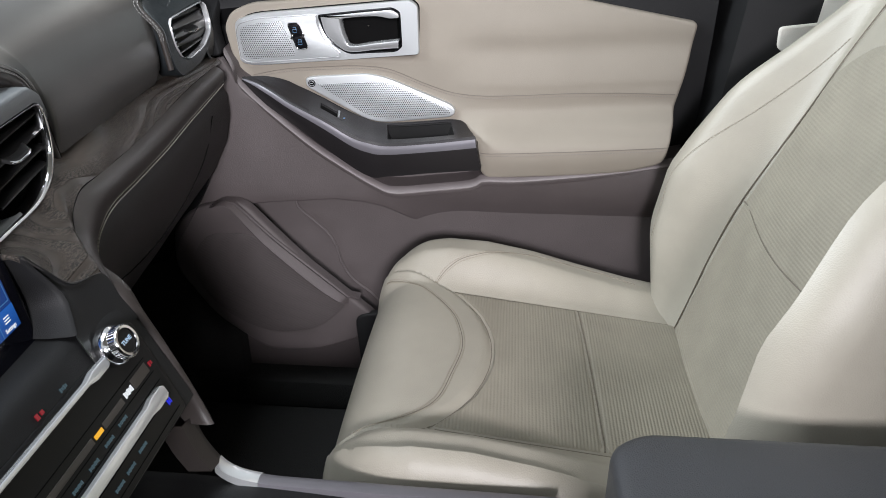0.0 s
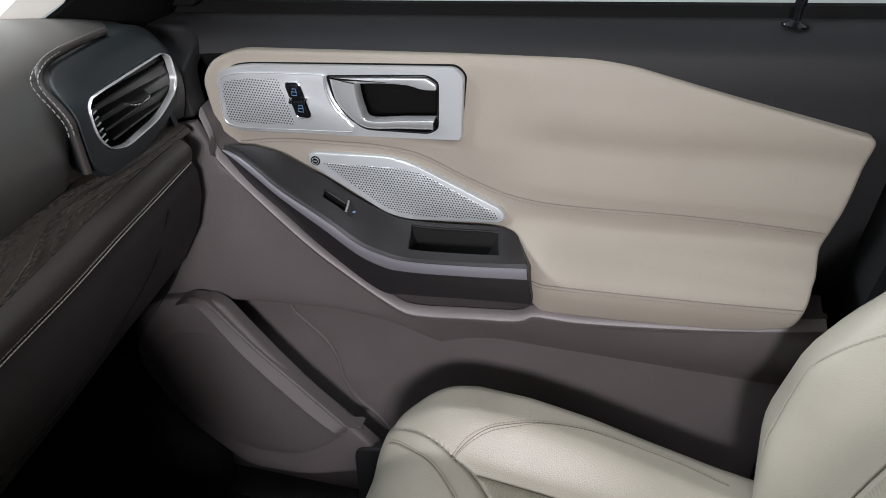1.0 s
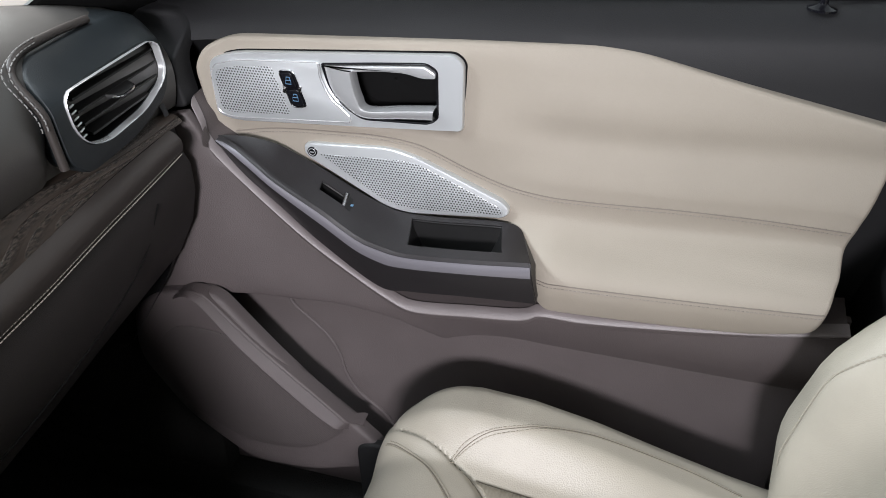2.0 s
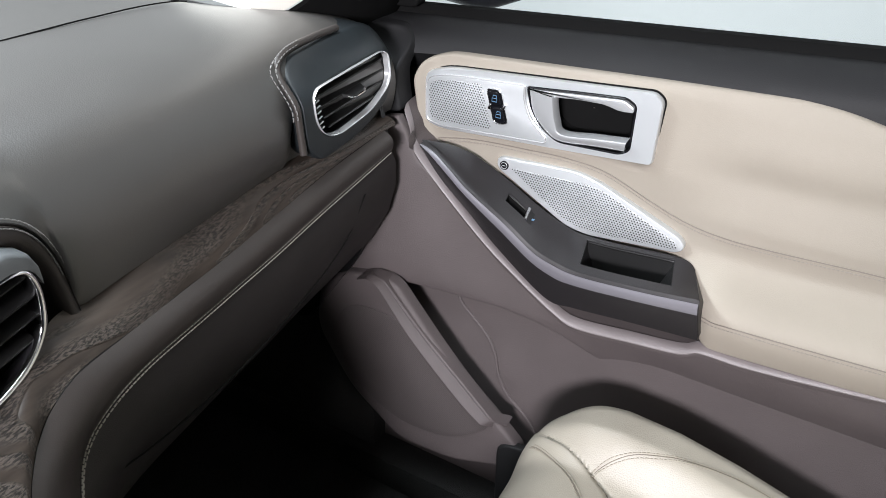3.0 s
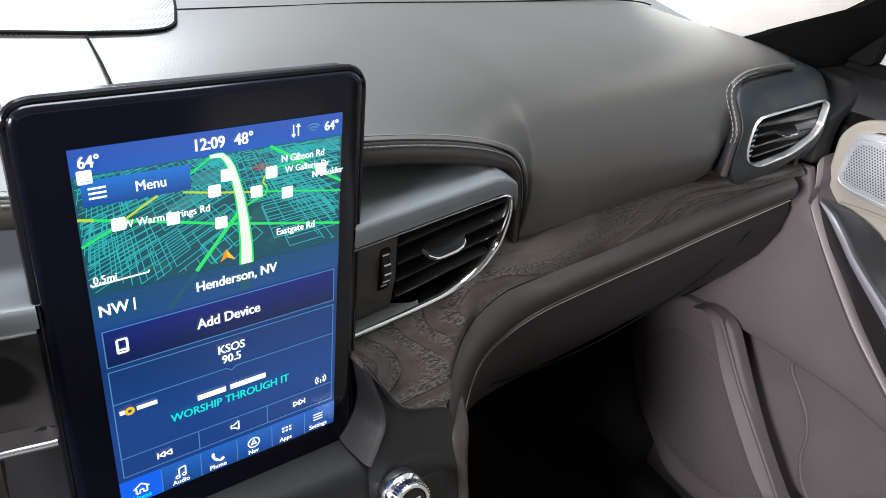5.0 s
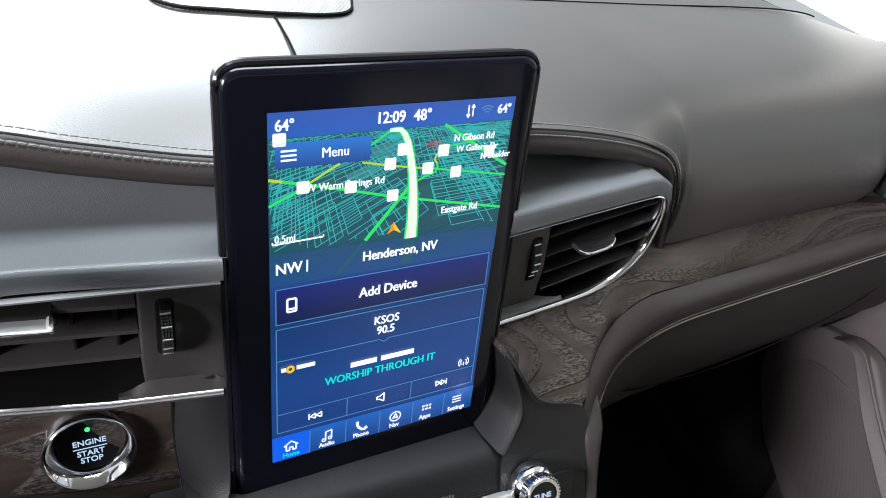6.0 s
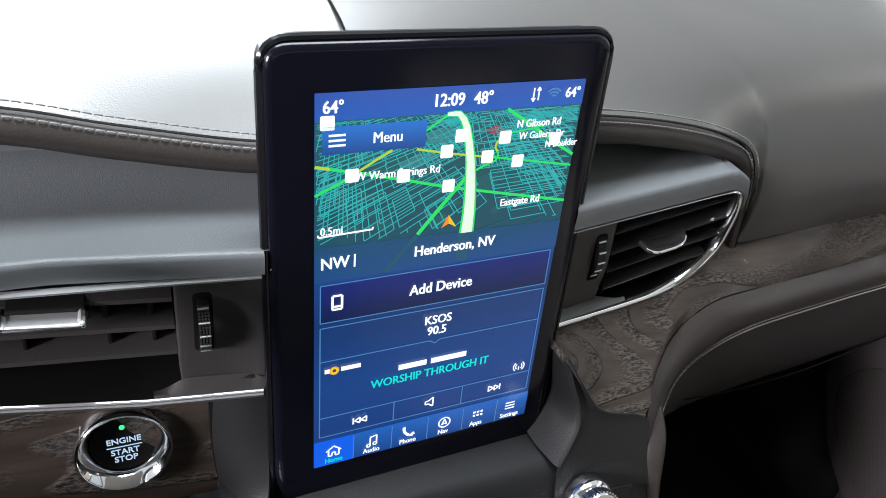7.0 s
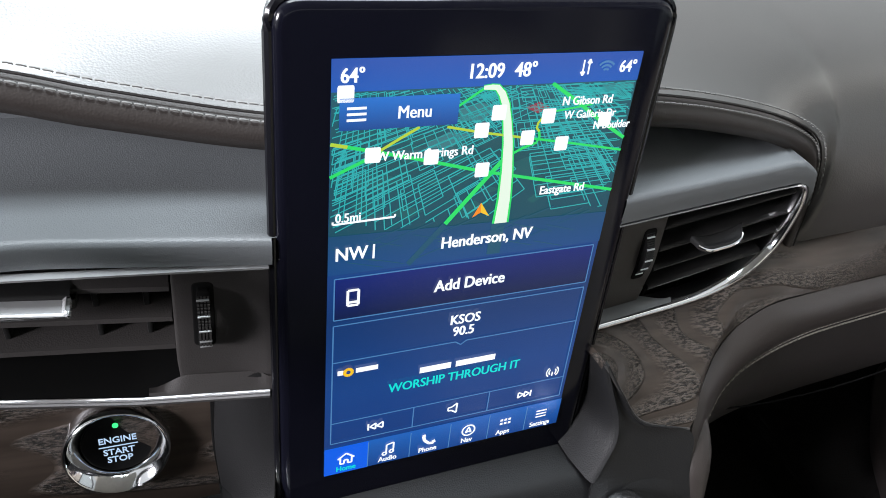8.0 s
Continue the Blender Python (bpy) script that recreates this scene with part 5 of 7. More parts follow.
    sill = [[F(u, low(u) + 0.0012, 0.0), F(u, low(u) + 0.003, -0.001), F(u, low(u) + 0.0075 * (1 - smooth01(0.128, 0.145, u)) + 0.0015, -0.0055 + 0.004 * smooth01(0.098, 0.092, u))] for u in np.linspace(0.0865, 0.146, 30)]
    part("lower_sill", solid(sheet(sill), 0.0005), M_WPLATE, v, "grey sloping sill of the vent")
    part("duct_floor", solid(sheet([[F(u, low(u) + a, b) for u in us] for a, b in ((0.0006, 0.0), (0.0015, -0.006), (-0.001, -0.045))]), 0.0005), M_RUBBER, v)
    for dv, r in ((0.0012, 0.0009), (-0.0014, 0.0007)):
        part("vent_trim", tube_bm([F(u, low(u) + dv, 0.0008) for u in us], r, 8), M_BRIGHT, v, "fine chrome line below the vent")
    part("lower_lip", solid(sheet([[F(u, low(u) + a, b) for u in us] for a, b in ((0.0005, -0.0015), (-0.0012, 0.0004), (-0.004, 0.0005), (-0.0062, -0.002), (-0.007, -0.02))]), 0.0008), M_PLATE, v, "dark lip below the chrome line")
    part("vent_trim", solid(sheet([[F(u, 0.7880 - 0.02 * (u - 0.09) + a, b) for u in us] for a, b in ((0.0006, -0.003), (0.0005, 0.001), (-0.0005, 0.001), (-0.0006, -0.003))]), 0.0003), M_BRIGHT, v, "fine chrome line above the vent")


left_vent()
# hoods over the vents
for sgn, slope in ((1, 0.20), (-1, 0.20)):
    rows = []
    us = np.linspace(0.080, 0.2355, 40) if sgn > 0 else np.linspace(0.091, 0.5, 50)
    for u in us:
        x = sgn * u
        yv = 0.0115 + slope * (max(u, 0.06) - 0.08)
        if sgn > 0:
            yv = 0.0235 + slope * (u - 0.085)
            zt = float(np.interp(u, [0.08, 0.215, 0.226, 0.2315, 0.2355], [0.7866, 0.7848, 0.7815, 0.775, 0.764]))
            pt = curve_pts(arch_r, 60)
        else:
            zt = 0.7885 - 0.01 * (u - 0.09)
            yv = 0.0115 + slope * min(max(u, 0.06) - 0.08, 0.1) * 0.6
            pt = curve_pts(arch_l, 60)
        near = min(pt, key=lambda p: abs(p.x - x))
        zm = max(min(zt + (0.0155 if sgn > 0 else 0.0125), near.z - 0.016), zt + 0.005)
        # the top runs in behind the screen
        xi = x + (0.03 * smooth01(0.14, 0.091, u) if sgn < 0 else 0.0)
        back = max(0.02, near.y + 0.045 - yv)
        rise = min(0.36 if sgn > 0 else 0.08, max(0.0, near.z - 0.019 - zm) / back)
        rows.append([Vector((x, yv + 0.02, zt + 0.001)), Vector((x, yv - 0.001, zt + 0.001)), Vector((x, yv - 0.0012, zt + 0.001 + 0.35 * (zm - zt - 0.001))), Vector((x, yv - 0.0008, zt + 0.001 + 0.8 * (zm - zt - 0.001))), Vector((x, yv - 0.0002, zt + 0.001 + 0.95 * (zm - zt - 0.001))), Vector((x, yv + 0.0016, zm + 0.0004))]
                    + [Vector((xi, yv + 0.003 + f * back, zm + 0.0006 + f * back * rise)) for f in (0.0, 0.15, 0.3, 0.5, 0.7, 0.85, 1.0)]
                    + [Vector((xi, yv + 0.006 + back, near.z + 0.004))])
    part("vent_hood", sheet(rows), M_GREY, dash, "smooth blue-grey hood above the vent", 50)
# backing behind the centre
part("centre_back", block_bm((0.5, 0.02, 0.20), (0.0, 0.12, 0.69), 0.004), M_RUBBER, dash)

# driver-side wood and start button
lw = curve_pts([(-0.118, 0.028, 0.712), (-0.2, 0.036, 0.712), (-0.32, 0.045, 0.712)], 14)
lw2 = curve_pts([(-0.119, 0.017, 0.628), (-0.2, 0.017, 0.628), (-0.32, 0.017, 0.628)], 14)
part("wood_panel", solid(sheet([[a.lerp(b, t) for a, b in zip(lw, lw2)] for t in np.linspace(0, 1, 6)]), 0.004), M_WOOD, dash, "dark open-grain wood beside the start button")
part("wood_joint", tube_bm(curve_pts([(-0.1185, 0.0235, 0.70), (-0.119, 0.0205, 0.665), (-0.116, 0.015, 0.625)], 10), 0.0015, 6), M_RUBBER, dash)
ax = Vector((0.03, -1.0, 0.25)).normalized()
rotm = ax.to_track_quat("Z", "Y").to_matrix()
sb = Vector((-0.1642, 0.0265, 0.6735))
start = part("start_button", lathe_bm([(0.0245, -0.006), (0.0245, 0.0075), (0.0240, 0.0098), (0.0230, 0.0106), (0.0220, 0.0100), (0.0180, 0.0030), (0.0172, 0.0018), (0.0168, -0.002)], sb, rotm, 48), M_CHROME, dash, "chrome-ringed engine start button")
face = part("button_face", lathe_bm([(0.0167, -0.001), (0.0165, 0.0015), (0.0158, 0.0018)], sb, rotm, 40), M_PIANO, start, "black button face with lit words")

# ---------- writing ----------
def words(text, size, m, material, parent, name="lettering", label="", align="CENTER", shear=0.0, thick=0.0001, bold=0.0, double=0.0):
    """Raised lettering in the plane of m: x along, y up."""
    c = bpy.data.curves.new(name, "FONT")
    c.body, c.size, c.align_x, c.align_y, c.extrude, c.shear, c.offset = text, size, align, "CENTER", thick, shear, bold
    c.resolution_u = 3
    tmp = bpy.data.objects.new(name, c)
    scene.collection.objects.link(tmp)
    dg = bpy.context.evaluated_depsgraph_get()
    me = bpy.data.meshes.new_from_object(tmp.evaluated_get(dg))
    bpy.data.objects.remove(tmp)
    me.materials.clear()
    if double:
        both = bmesh.new()
        for k in (-1, 1):
            one = me.copy()
            one.transform(Matrix.Translation((k * double, 0, 0.00002 * k)))
            both.from_mesh(one)
            bpy.data.meshes.remove(one)
        both.to_mesh(me)
        both.free()
    me.transform(m)
    me.materials.append(material)
    ob = new(name, me)
    ob.parent = parent
    top = parent
    while top.parent is not None:
        top = top.parent
    ob.matrix_parent_inverse = Matrix.Translation(top.location).inverted() if parent.type == "EMPTY" else Matrix.Identity(4)
    if label:
        ob["label"] = label
    return ob


M_LIT = glow("lit_blue_white", (0.55, 0.75, 1.0), 1.0)
M_GREENLED = glow("green_led", (0.05, 1.0, 0.25), 1.6)
bx = ax.cross(Vector((0, 0, 1))).normalized() * -1
by = ax.cross(bx).normalized()
if by.z < 0:
    by = -by
if bx.x < 0:
    bx = -bx
bmat = Matrix((bx, by, ax)).transposed().to_4x4()
for txt, dv, size in (("ENGINE", 0.0024, 0.0049), ("START", -0.0046, 0.0049), ("STOP", -0.0092, 0.0049)):
    words(txt, size, Matrix.Translation(sb + ax * 0.0021 + by * dv) @ bmat, M_LIT, face, label="lit " + txt.lower() + " lettering", bold=0.00008)
part("line", tube_bm([sb + ax * 0.0021 + bx * -0.0088 + by * -0.0012, sb + ax * 0.0021 + bx * 0.0088 + by * -0.0012], 0.0003, 5), M_LIT, face)
part("lamp", lathe_bm([(0.0014, 0.0015), (0.0014, 0.0022), (0.001, 0.0025)], sb + by * 0.0108, rotm, 14), M_GREENLED, face, "green status lamp")

# right end vent in its pod
rv = fillet([(0.5485, 0.7890), (0.5565, 0.7955), (0.693, 0.7955), (0.7065, 0.7890), (0.7080, 0.7630), (0.697, 0.7530), (0.656, 0.7405), (0.586, 0.7385), (0.560, 0.7465), (0.5480, 0.7650)], [0.006, 0.006, 0.008, 0.006, 0.008, 0.012, 0.02, 0.012, 0.010, 0.012], 5)


def on_rv(d):
    return lambda u, v, w: Vector((u, 0.080 + 0.10 * (u - 0.62) + 0.12 * (v - 0.77) - w - d, v))


pod_out = fillet([(0.531, 0.740), (0.532, 0.785), (0.537, 0.810), (0.556, 0.8215), (0.62, 0.8225), (0.700, 0.8200), (0.718, 0.8120), (0.7175, 0.785), (0.716, 0.758), (0.700, 0.738), (0.64, 0.722), (0.55, 0.722)], [0.01, 0.02, 0.012, 0.012, 0.03, 0.02, 0.008, 0.01, 0.012, 0.02, 0.03, 0.01])
RVC = Vector((0.628, 0.768))
po, pi_ = by_angle(pod_out, RVC, 120), by_angle(rv, RVC, 120)


def pod_row(k, d):
    """Ring of the pod at k from the vent to its rim; above the vent it leans back."""
    out = []
    for p, c in zip(po, pi_):
        a, b = c.x + (p.x - c.x) * k, c.y + (p.y - c.y) * k
        out.append(on_rv(d - 0.024 * smooth01(0.780, 0.8225, p.y) * k)(a, b, 0))
    return out


pod = part("vent_pod", solid(sheet([pod_row(1.0, -0.06), pod_row(1.0, -0.004), pod_row(0.985, -0.001), pod_row(0.94, 0.0008), pod_row(0.5, 0.0022), pod_row(0.08, 0.0025), pod_row(0.0, 0.0005), [on_rv(-0.008)(p.x, p.y, 0) for p in pi_]], True), 0.0008), M_POD, dash, "dark blue-grey pod round the end vent", 40)
# leather rim round the pod with its twin stitching
rim_path = [on_rv(-0.024 * smooth01(0.780, 0.8225, b) - 0.003)(a, b, 0) for a, b in curve_pts([(0.5265, 0.738), (0.5275, 0.785), (0.5325, 0.813), (0.554, 0.8262), (0.60, 0.8275), (0.650, 0.8255)], 60)]
part("pod_rim", tube_bm(rim_path, 0.0038, 10), M_PAD, dash, "rolled leather edge round the end vent's pod")
for off in (0.0045, 0.0095):
    part("stitching", thread_bm([on_rv(-0.024 * smooth01(0.780, 0.8225, b) + 0.0018 - 0.35 * off)(a, b, 0) for a, b in curve_pts([(0.5265 - off, 0.775), (0.5285 - off, 0.797), (0.5325 - off, 0.813 + 0.5 * off), (0.549 - 0.3 * off, 0.8235 + 0.6 * off), (0.575, 0.8265 + 0.6 * off)], 50)], 0.0055, 0.0038, 0.00055, (0, -1, 0.3)), M_DARKTHREAD, dash, "row of pale stitches")
ev = part("end_vent", solid(sheet([[on_rv(d)(RVC.x + (p.x - RVC.x) * k, RVC.y + (p.y - RVC.y) * k, 0) for p in pi_] for k, d in ((1.0, -0.005), (0.98, -0.034), (0.02, -0.034))], True), 0.0005), M_RUBBER, dash, "chrome-framed end air vent with black slats")
# chrome surround: slim, with a broad flat piece at the outer end
trim_rows = []
for p in pi_:
    wd = 0.0008 + 0.0014 * smooth01(0.699, 0.706, p.x)
    q = (p - RVC).normalized()
    trim_rows.append([on_rv(d)(p.x + q.x * s * wd, p.y + q.y * s * wd, 0) for s, d in ((0.9, 0.0015), (0.8, 0.0036), (0.2, 0.0046), (-0.6, 0.0040), (-0.9, 0.0020), (-1.0, -0.003))])
part("vent_trim", solid(sheet([list(r) for r in zip(*trim_rows)], True), 0.0004), M_BRIGHT, ev, "chrome vent surround", 50)
for z0, u0, u1 in ((0.7835, 0.566, 0.7035), (0.7715, 0.567, 0.7035), (0.7595, 0.570, 0.699), (0.7480, 0.577, 0.676)):
    part("slat", solid(sheet([[on_rv(d)(u, z0 - 0.006 * (u - 0.57) + dv, 0) for u in np.linspace(u0, u1, 6)] for d, dv in ((-0.030, 0.0034), (-0.008, 0.0020), (-0.0035, 0.0008), (-0.0030, -0.0008), (-0.006, -0.0018), (-0.030, -0.0006))]), 0.0005), M_SLAT, ev)
for u in (0.600, 0.635, 0.670):
    part("cross_vane", solid(sheet([[on_rv(d)(u, b, 0) for b in (0.744, 0.793)] for d in (-0.032, -0.022)]), 0.001), M_SLAT, ev)
# direction tab: a scooped lip with a chrome front
lip_rv = fillet([(0.609, -0.004), (0.614, 0.004), (0.620, 0.007), (0.639, 0.007), (0.6455, 0.004), (0.650, -0.004)], [0.001, 0.004, 0.005, 0.005, 0.004, 0.001])
part("tab", plate_bm(lip_rv, lambda a, b, w: on_rv(b)(a, 0.7715 - 0.2 * b + w, 0), 0.0036, 0.001, 0.003), M_SLAT, ev, "vent direction tab", 40)
part("tab_edge", tube_bm([on_rv(p[1] + 0.0006)(p[0], 0.7715 - 0.2 * p[1] - 0.0022, 0) for p in lip_rv if p[1] > 0.001], 0.0012, 8), M_CHROME, ev)
for k in range(6):
    part("wheel_mark", tube_bm([on_rv(0.001)(0.5535 + 0.0006 * (5 - k), 0.7535 + 0.0056 * k, 0), on_rv(0.001)(0.5600 + 0.0006 * (5 - k), 0.7545 + 0.0056 * k, 0)], 0.0009, 5), M_SATIN, ev)


# ---------- touchscreen ----------
screen = thing("touchscreen", "upright black-framed touchscreen showing a lit map, on the dashboard", "touchscreen", (0.0, 0.0, 0.66))
S_R = Vector((0.998, 0.058, 0.0)).normalized()
S_U = Vector((0.0, 0.128, 0.992)).normalized()
S_N = S_R.cross(S_U).normalized()
S_O = Vector((0.0, 0.0, 0.66))
SW, SH = 0.1365, 0.2165


def on_scr(a, b, w):
    """a across and b up in metres from the middle of the lower edge, w out of the glass."""
    return S_O + S_R * a + S_U * b + S_N * w


def uvp(u, v, w=0.0):
    return on_scr((u - 0.5) * SW, (1 - v) * SH, w)


SM = Matrix((S_R, S_U, S_N)).transposed().to_4x4()
body = part("housing", plate_bm(fillet([(-0.0895, 0.238), (0.083, 0.238), (0.083, -0.04), (-0.0895, -0.04)], [0.012, 0.012, 0.004, 0.004], 6), lambda a, b, w: on_scr(a, b, w + 0.0005), 0.017, 0.0045, 0), M_SCREENBLACK, screen, "gloss-black screen housing")
part("bezel_edge", tube_bm([on_scr(p[0], p[1], -0.004) for p in fillet([(-0.090, 0.2385), (0.0835, 0.2385), (0.0835, -0.03), (-0.090, -0.03)], [0.013, 0.013, 0.004, 0.004], 6)], 0.0022, 8, True), M_BLACK, screen, "rounded gloss-black edge")


def flat(name, uvs, material, w, parent, label=""):
    bm = bmesh.new()
    bm.faces.new([bm.verts.new(uvp(u, v, w)) for u, v in uvs])
    return part(name, bm, material, parent, label)


def rect(u0, v0, u1, v1):
    return [(u0, v0), (u1, v0), (u1, v1), (u0, v1)]


def ribbon(bm, pts, width, w, taper=None):
    """Flat line in the picture, width in screen widths."""
    p = [Vector((u * SW, v * SH)) for u, v in pts]
    vs = []
    for i, q in enumerate(p):
        t = p[min(i + 1, len(p) - 1)] - p[max(i - 1, 0)]
        t = t.normalized() if t.length > 1e-9 else Vector((1, 0))
        wd = (taper[i] if taper else width) * SW / 2
        vs.append([bm.verts.new(uvp((q.x - t.y * s * wd) / SW, (q.y + t.x * s * wd) / SH, w)) for s in (-1, 1)])
    for a, b in zip(vs, vs[1:]):
        bm.faces.new((a[0], a[1], b[1], b[0]))
    return bm


def ui_grad(name, stops, strength=1.38):
    """Lit picture area with a soft vertical gradient; stops of (height 0..1 of the screen, colour)."""
    m = glow(name, stops[0][1], strength)
    b = m.node_tree.nodes["Principled BSDF"]
    tc = m.node_tree.nodes.new("ShaderNodeTexCoord")
    sp = m.node_tree.nodes.new("ShaderNodeSeparateXYZ")
    wire(m, tc, "Object", sp, "Vector")
    mr = nd(m, "ShaderNodeMapRange")
    mr.inputs["From Min"].default_value, mr.inputs["From Max"].default_value = 0.66, 0.66 + SH * S_U.z
    m.node_tree.links.new(sp.outputs["Z"], mr.inputs["Value"])
    r = m.node_tree.nodes.new("ShaderNodeValToRGB")
    while len(r.color_ramp.elements) < len(stops):
        r.color_ramp.elements.new(0.5)
    for e, (pos, col) in zip(r.color_ramp.elements, stops):
        e.position, e.color = pos, (*col, 1)
    m.node_tree.links.new(mr.outputs["Result"], r.inputs["Fac"])
    m.node_tree.links.new(r.outputs["Color"], b.inputs["Emission Color"])
    return m


UI_BG = ui_grad("ui_background", [(0.0, (0.004, 0.03, 0.16)), (0.25, (0.006, 0.045, 0.2)), (0.45, (0.004, 0.03, 0.13)), (1.0, (0.01, 0.09, 0.42))])
UI_STATUS = ui_grad("ui_status", [(0.93, (0.006, 0.09, 0.42)), (1.0, (0.02, 0.075, 0.36))])
UI_MAP = ui_grad("ui_map", [(0.57, (0.003, 0.055, 0.1)), (0.8, (0.004, 0.065, 0.085)), (0.94, (0.012, 0.085, 0.12))])
UI_FADE = ui_grad("ui_fade", [(0.56, (0.005, 0.055, 0.2)), (0.66, (0.004, 0.055, 0.14))])
UI_BTN = ui_grad("ui_button", [(0.87, (0.003, 0.05, 0.24)), (0.93, (0.012, 0.14, 0.52))])
UI_ADD = ui_grad("ui_add", [(0.45, (0.001, 0.008, 0.05)), (0.55, (0.002, 0.012, 0.14))])
UI_TAB = ui_grad("ui_tab", [(0.0, (0.003, 0.045, 0.22)), (0.088, (0.008, 0.1, 0.42))])
UI_HOME = glow("ui_home", (0.0, 0.13, 0.95))
UI_WHITE = glow("ui_white", (0.9, 0.95, 1.0), 1.3)
UI_LINE = glow("ui_line", (0.08, 0.25, 0.55), 1.0)
UI_CYAN = glow("ui_cyan", (0.0, 0.85, 0.8), 1.0)
UI_STREET = glow("ui_street", (0.03, 0.50, 0.52), 1.0)
UI_STREETDIM = glow("ui_street_dim", (0.012, 0.11, 0.2), 0.9)
UI_GREEN = glow("ui_green", (0.02, 0.85, 0.16), 1.0)
UI_YELLOW = glow("ui_yellow", (0.55, 0.75, 0.05), 1.0)
UI_ROUTE = glow("ui_route", (0.85, 1.0, 0.85), 1.1)
UI_PALE = glow("ui_pale", (0.05, 0.24, 0.28), 0.9)
UI_LAND = glow("ui_land", (0.008, 0.105, 0.125), 1.1)
UI_RED = glow("ui_red", (0.35, 0.05, 0.09), 0.9)
UI_ORANGE = glow("ui_orange", (1.0, 0.28, 0.01), 1.1)
UI_YELLOW2 = glow("ui_gold", (1.0, 0.6, 0.02), 1.1)

disp = flat("display", rect(0, 0, 1, 1), UI_BG, 0.0012, screen, "lit blue display with map and radio panels")
L1, L2, L3, L4, L5, L6 = (0.0014 + 0.00015 * k for k in range(6))
flat("map_area", rect(0, 0.055, 1, 0.435), UI_MAP, L1, disp, "dark teal road map")
rng = random.Random(12)
bm = bmesh.new()
for k in range(34):
    u, v = rng.uniform(0.05, 0.92), rng.uniform(0.07, 0.33)
    a, b = rng.uniform(0.03, 0.09), rng.uniform(0.008, 0.022)
    quad = [(u - a, v + rng.uniform(-0.3, 0.3) * b), (u + rng.uniform(-0.3, 0.3) * a, v - b), (u + a, v + rng.uniform(-0.3, 0.3) * b), (u + rng.uniform(-0.3, 0.3) * a, v + b)]
    bm.faces.new([bm.verts.new(uvp(min(max(p, 0.004), 0.996), max(q, 0.06), L1 + 0.00004 + 0.000002 * k)) for p, q in quad])
part("land", bm, UI_LAND, disp, "faint teal patches of land")["kind"] = "stuff"
flat("status_bar", rect(0, 0, 1, 0.058), UI_STATUS, L3, disp)

# streets: rows of blocks in slanted perspective
rng = random.Random(4)


def ground_to_uv(gx, gy):
    """Map ground to picture: gy from 0 near to 1 far."""
    s = 1 / (1 + 1.9 * gy)
    return 0.5 + gx * s * 1.25, 0.055 + 0.33 * (s - 0.345) / 0.655


bm = bmesh.new()


def street(a, b, wd):
    p = [ground_to_uv(*a), ground_to_uv(*b)]
    out = []
    for t in np.linspace(0, 1, 9):
        g = (a[0] + (b[0] - a[0]) * t, a[1] + (b[1] - a[1]) * t)
        u, v = ground_to_uv(*g)
        if 0.004 < u < 0.996 and 0.06 < v < 0.345:
            out.append((u, v))
        else:
            if len(out) > 1:
                ribbon(bm, out, wd, L2)
            out = []
    if len(out) > 1:
        ribbon(bm, out, wd, L2)


ca, sa = math.cos(0.55), math.sin(0.55)
for k in range(330):
    gx, gy = rng.uniform(-1.5, 1.5), rng.uniform(0, 1) ** 1.3
    turn = (ca, sa) if gx < 0.15 else (math.cos(0.05), math.sin(0.05))
    if rng.random() < 0.5:
        turn = (-turn[1], turn[0])
    n = rng.randint(2, 5)
    ln = rng.uniform(0.08, 0.3)
    for j in range(n):
        ox, oy = gx - turn[1] * 0.045 * j, gy + turn[0] * 0.045 * j
        street((ox, oy), (ox + turn[0] * ln, oy + turn[1] * ln), 0.0036 / (1 + 0.6 * gy))
    wide = 0.045 * (n - 1)
    for e in (0.0, ln):
        ox, oy = gx + turn[0] * e, gy + turn[1] * e
        street((ox, oy), (ox - turn[1] * wide, oy + turn[0] * wide), 0.0036 / (1 + 0.6 * gy))
part("street_network", bm, UI_STREET, disp, "fine teal street lines")["kind"] = "stuff"
flat("park", [(0.29, 0.165), (0.36, 0.145), (0.45, 0.152), (0.40, 0.165), (0.38, 0.176), (0.31, 0.176)], UI_PALE, L2, disp)
flat("park", [(0.385, 0.10), (0.46, 0.09), (0.51, 0.10), (0.47, 0.125), (0.395, 0.125)], UI_PALE, L2, disp)
flat("park", [(0.87, 0.065), (0.99, 0.06), (0.995, 0.075), (0.90, 0.08)], UI_PALE, L2, disp)
flat("red_block", [(0.61, 0.105), (0.655, 0.094), (0.70, 0.108), (0.655, 0.118)], UI_RED, L2, disp)
flat("map_fade", [(0, 0.345), (1, 0.36), (1, 0.436), (0, 0.434)], UI_FADE, L3, disp, "translucent lower band of the map")
bm = bmesh.new()
for k in range(26):
    u0, v0 = rng.uniform(0.0, 0.85), rng.uniform(0.35, 0.42)
    a = rng.choice([-0.25, 0.22])
    ribbon(bm, [(u0, v0), (u0 + 0.12, v0 + a * 0.1)], 0.003, L4)
ribbon(bm, [(0.265, 0.43), (0.38, 0.347)], 0.02, L4)
ribbon(bm, [(0.575, 0.357), (0.572, 0.432)], 0.05, L4)
part("faded_street_network", bm, UI_STREETDIM, disp, "faded street lines")["kind"] = "stuff"
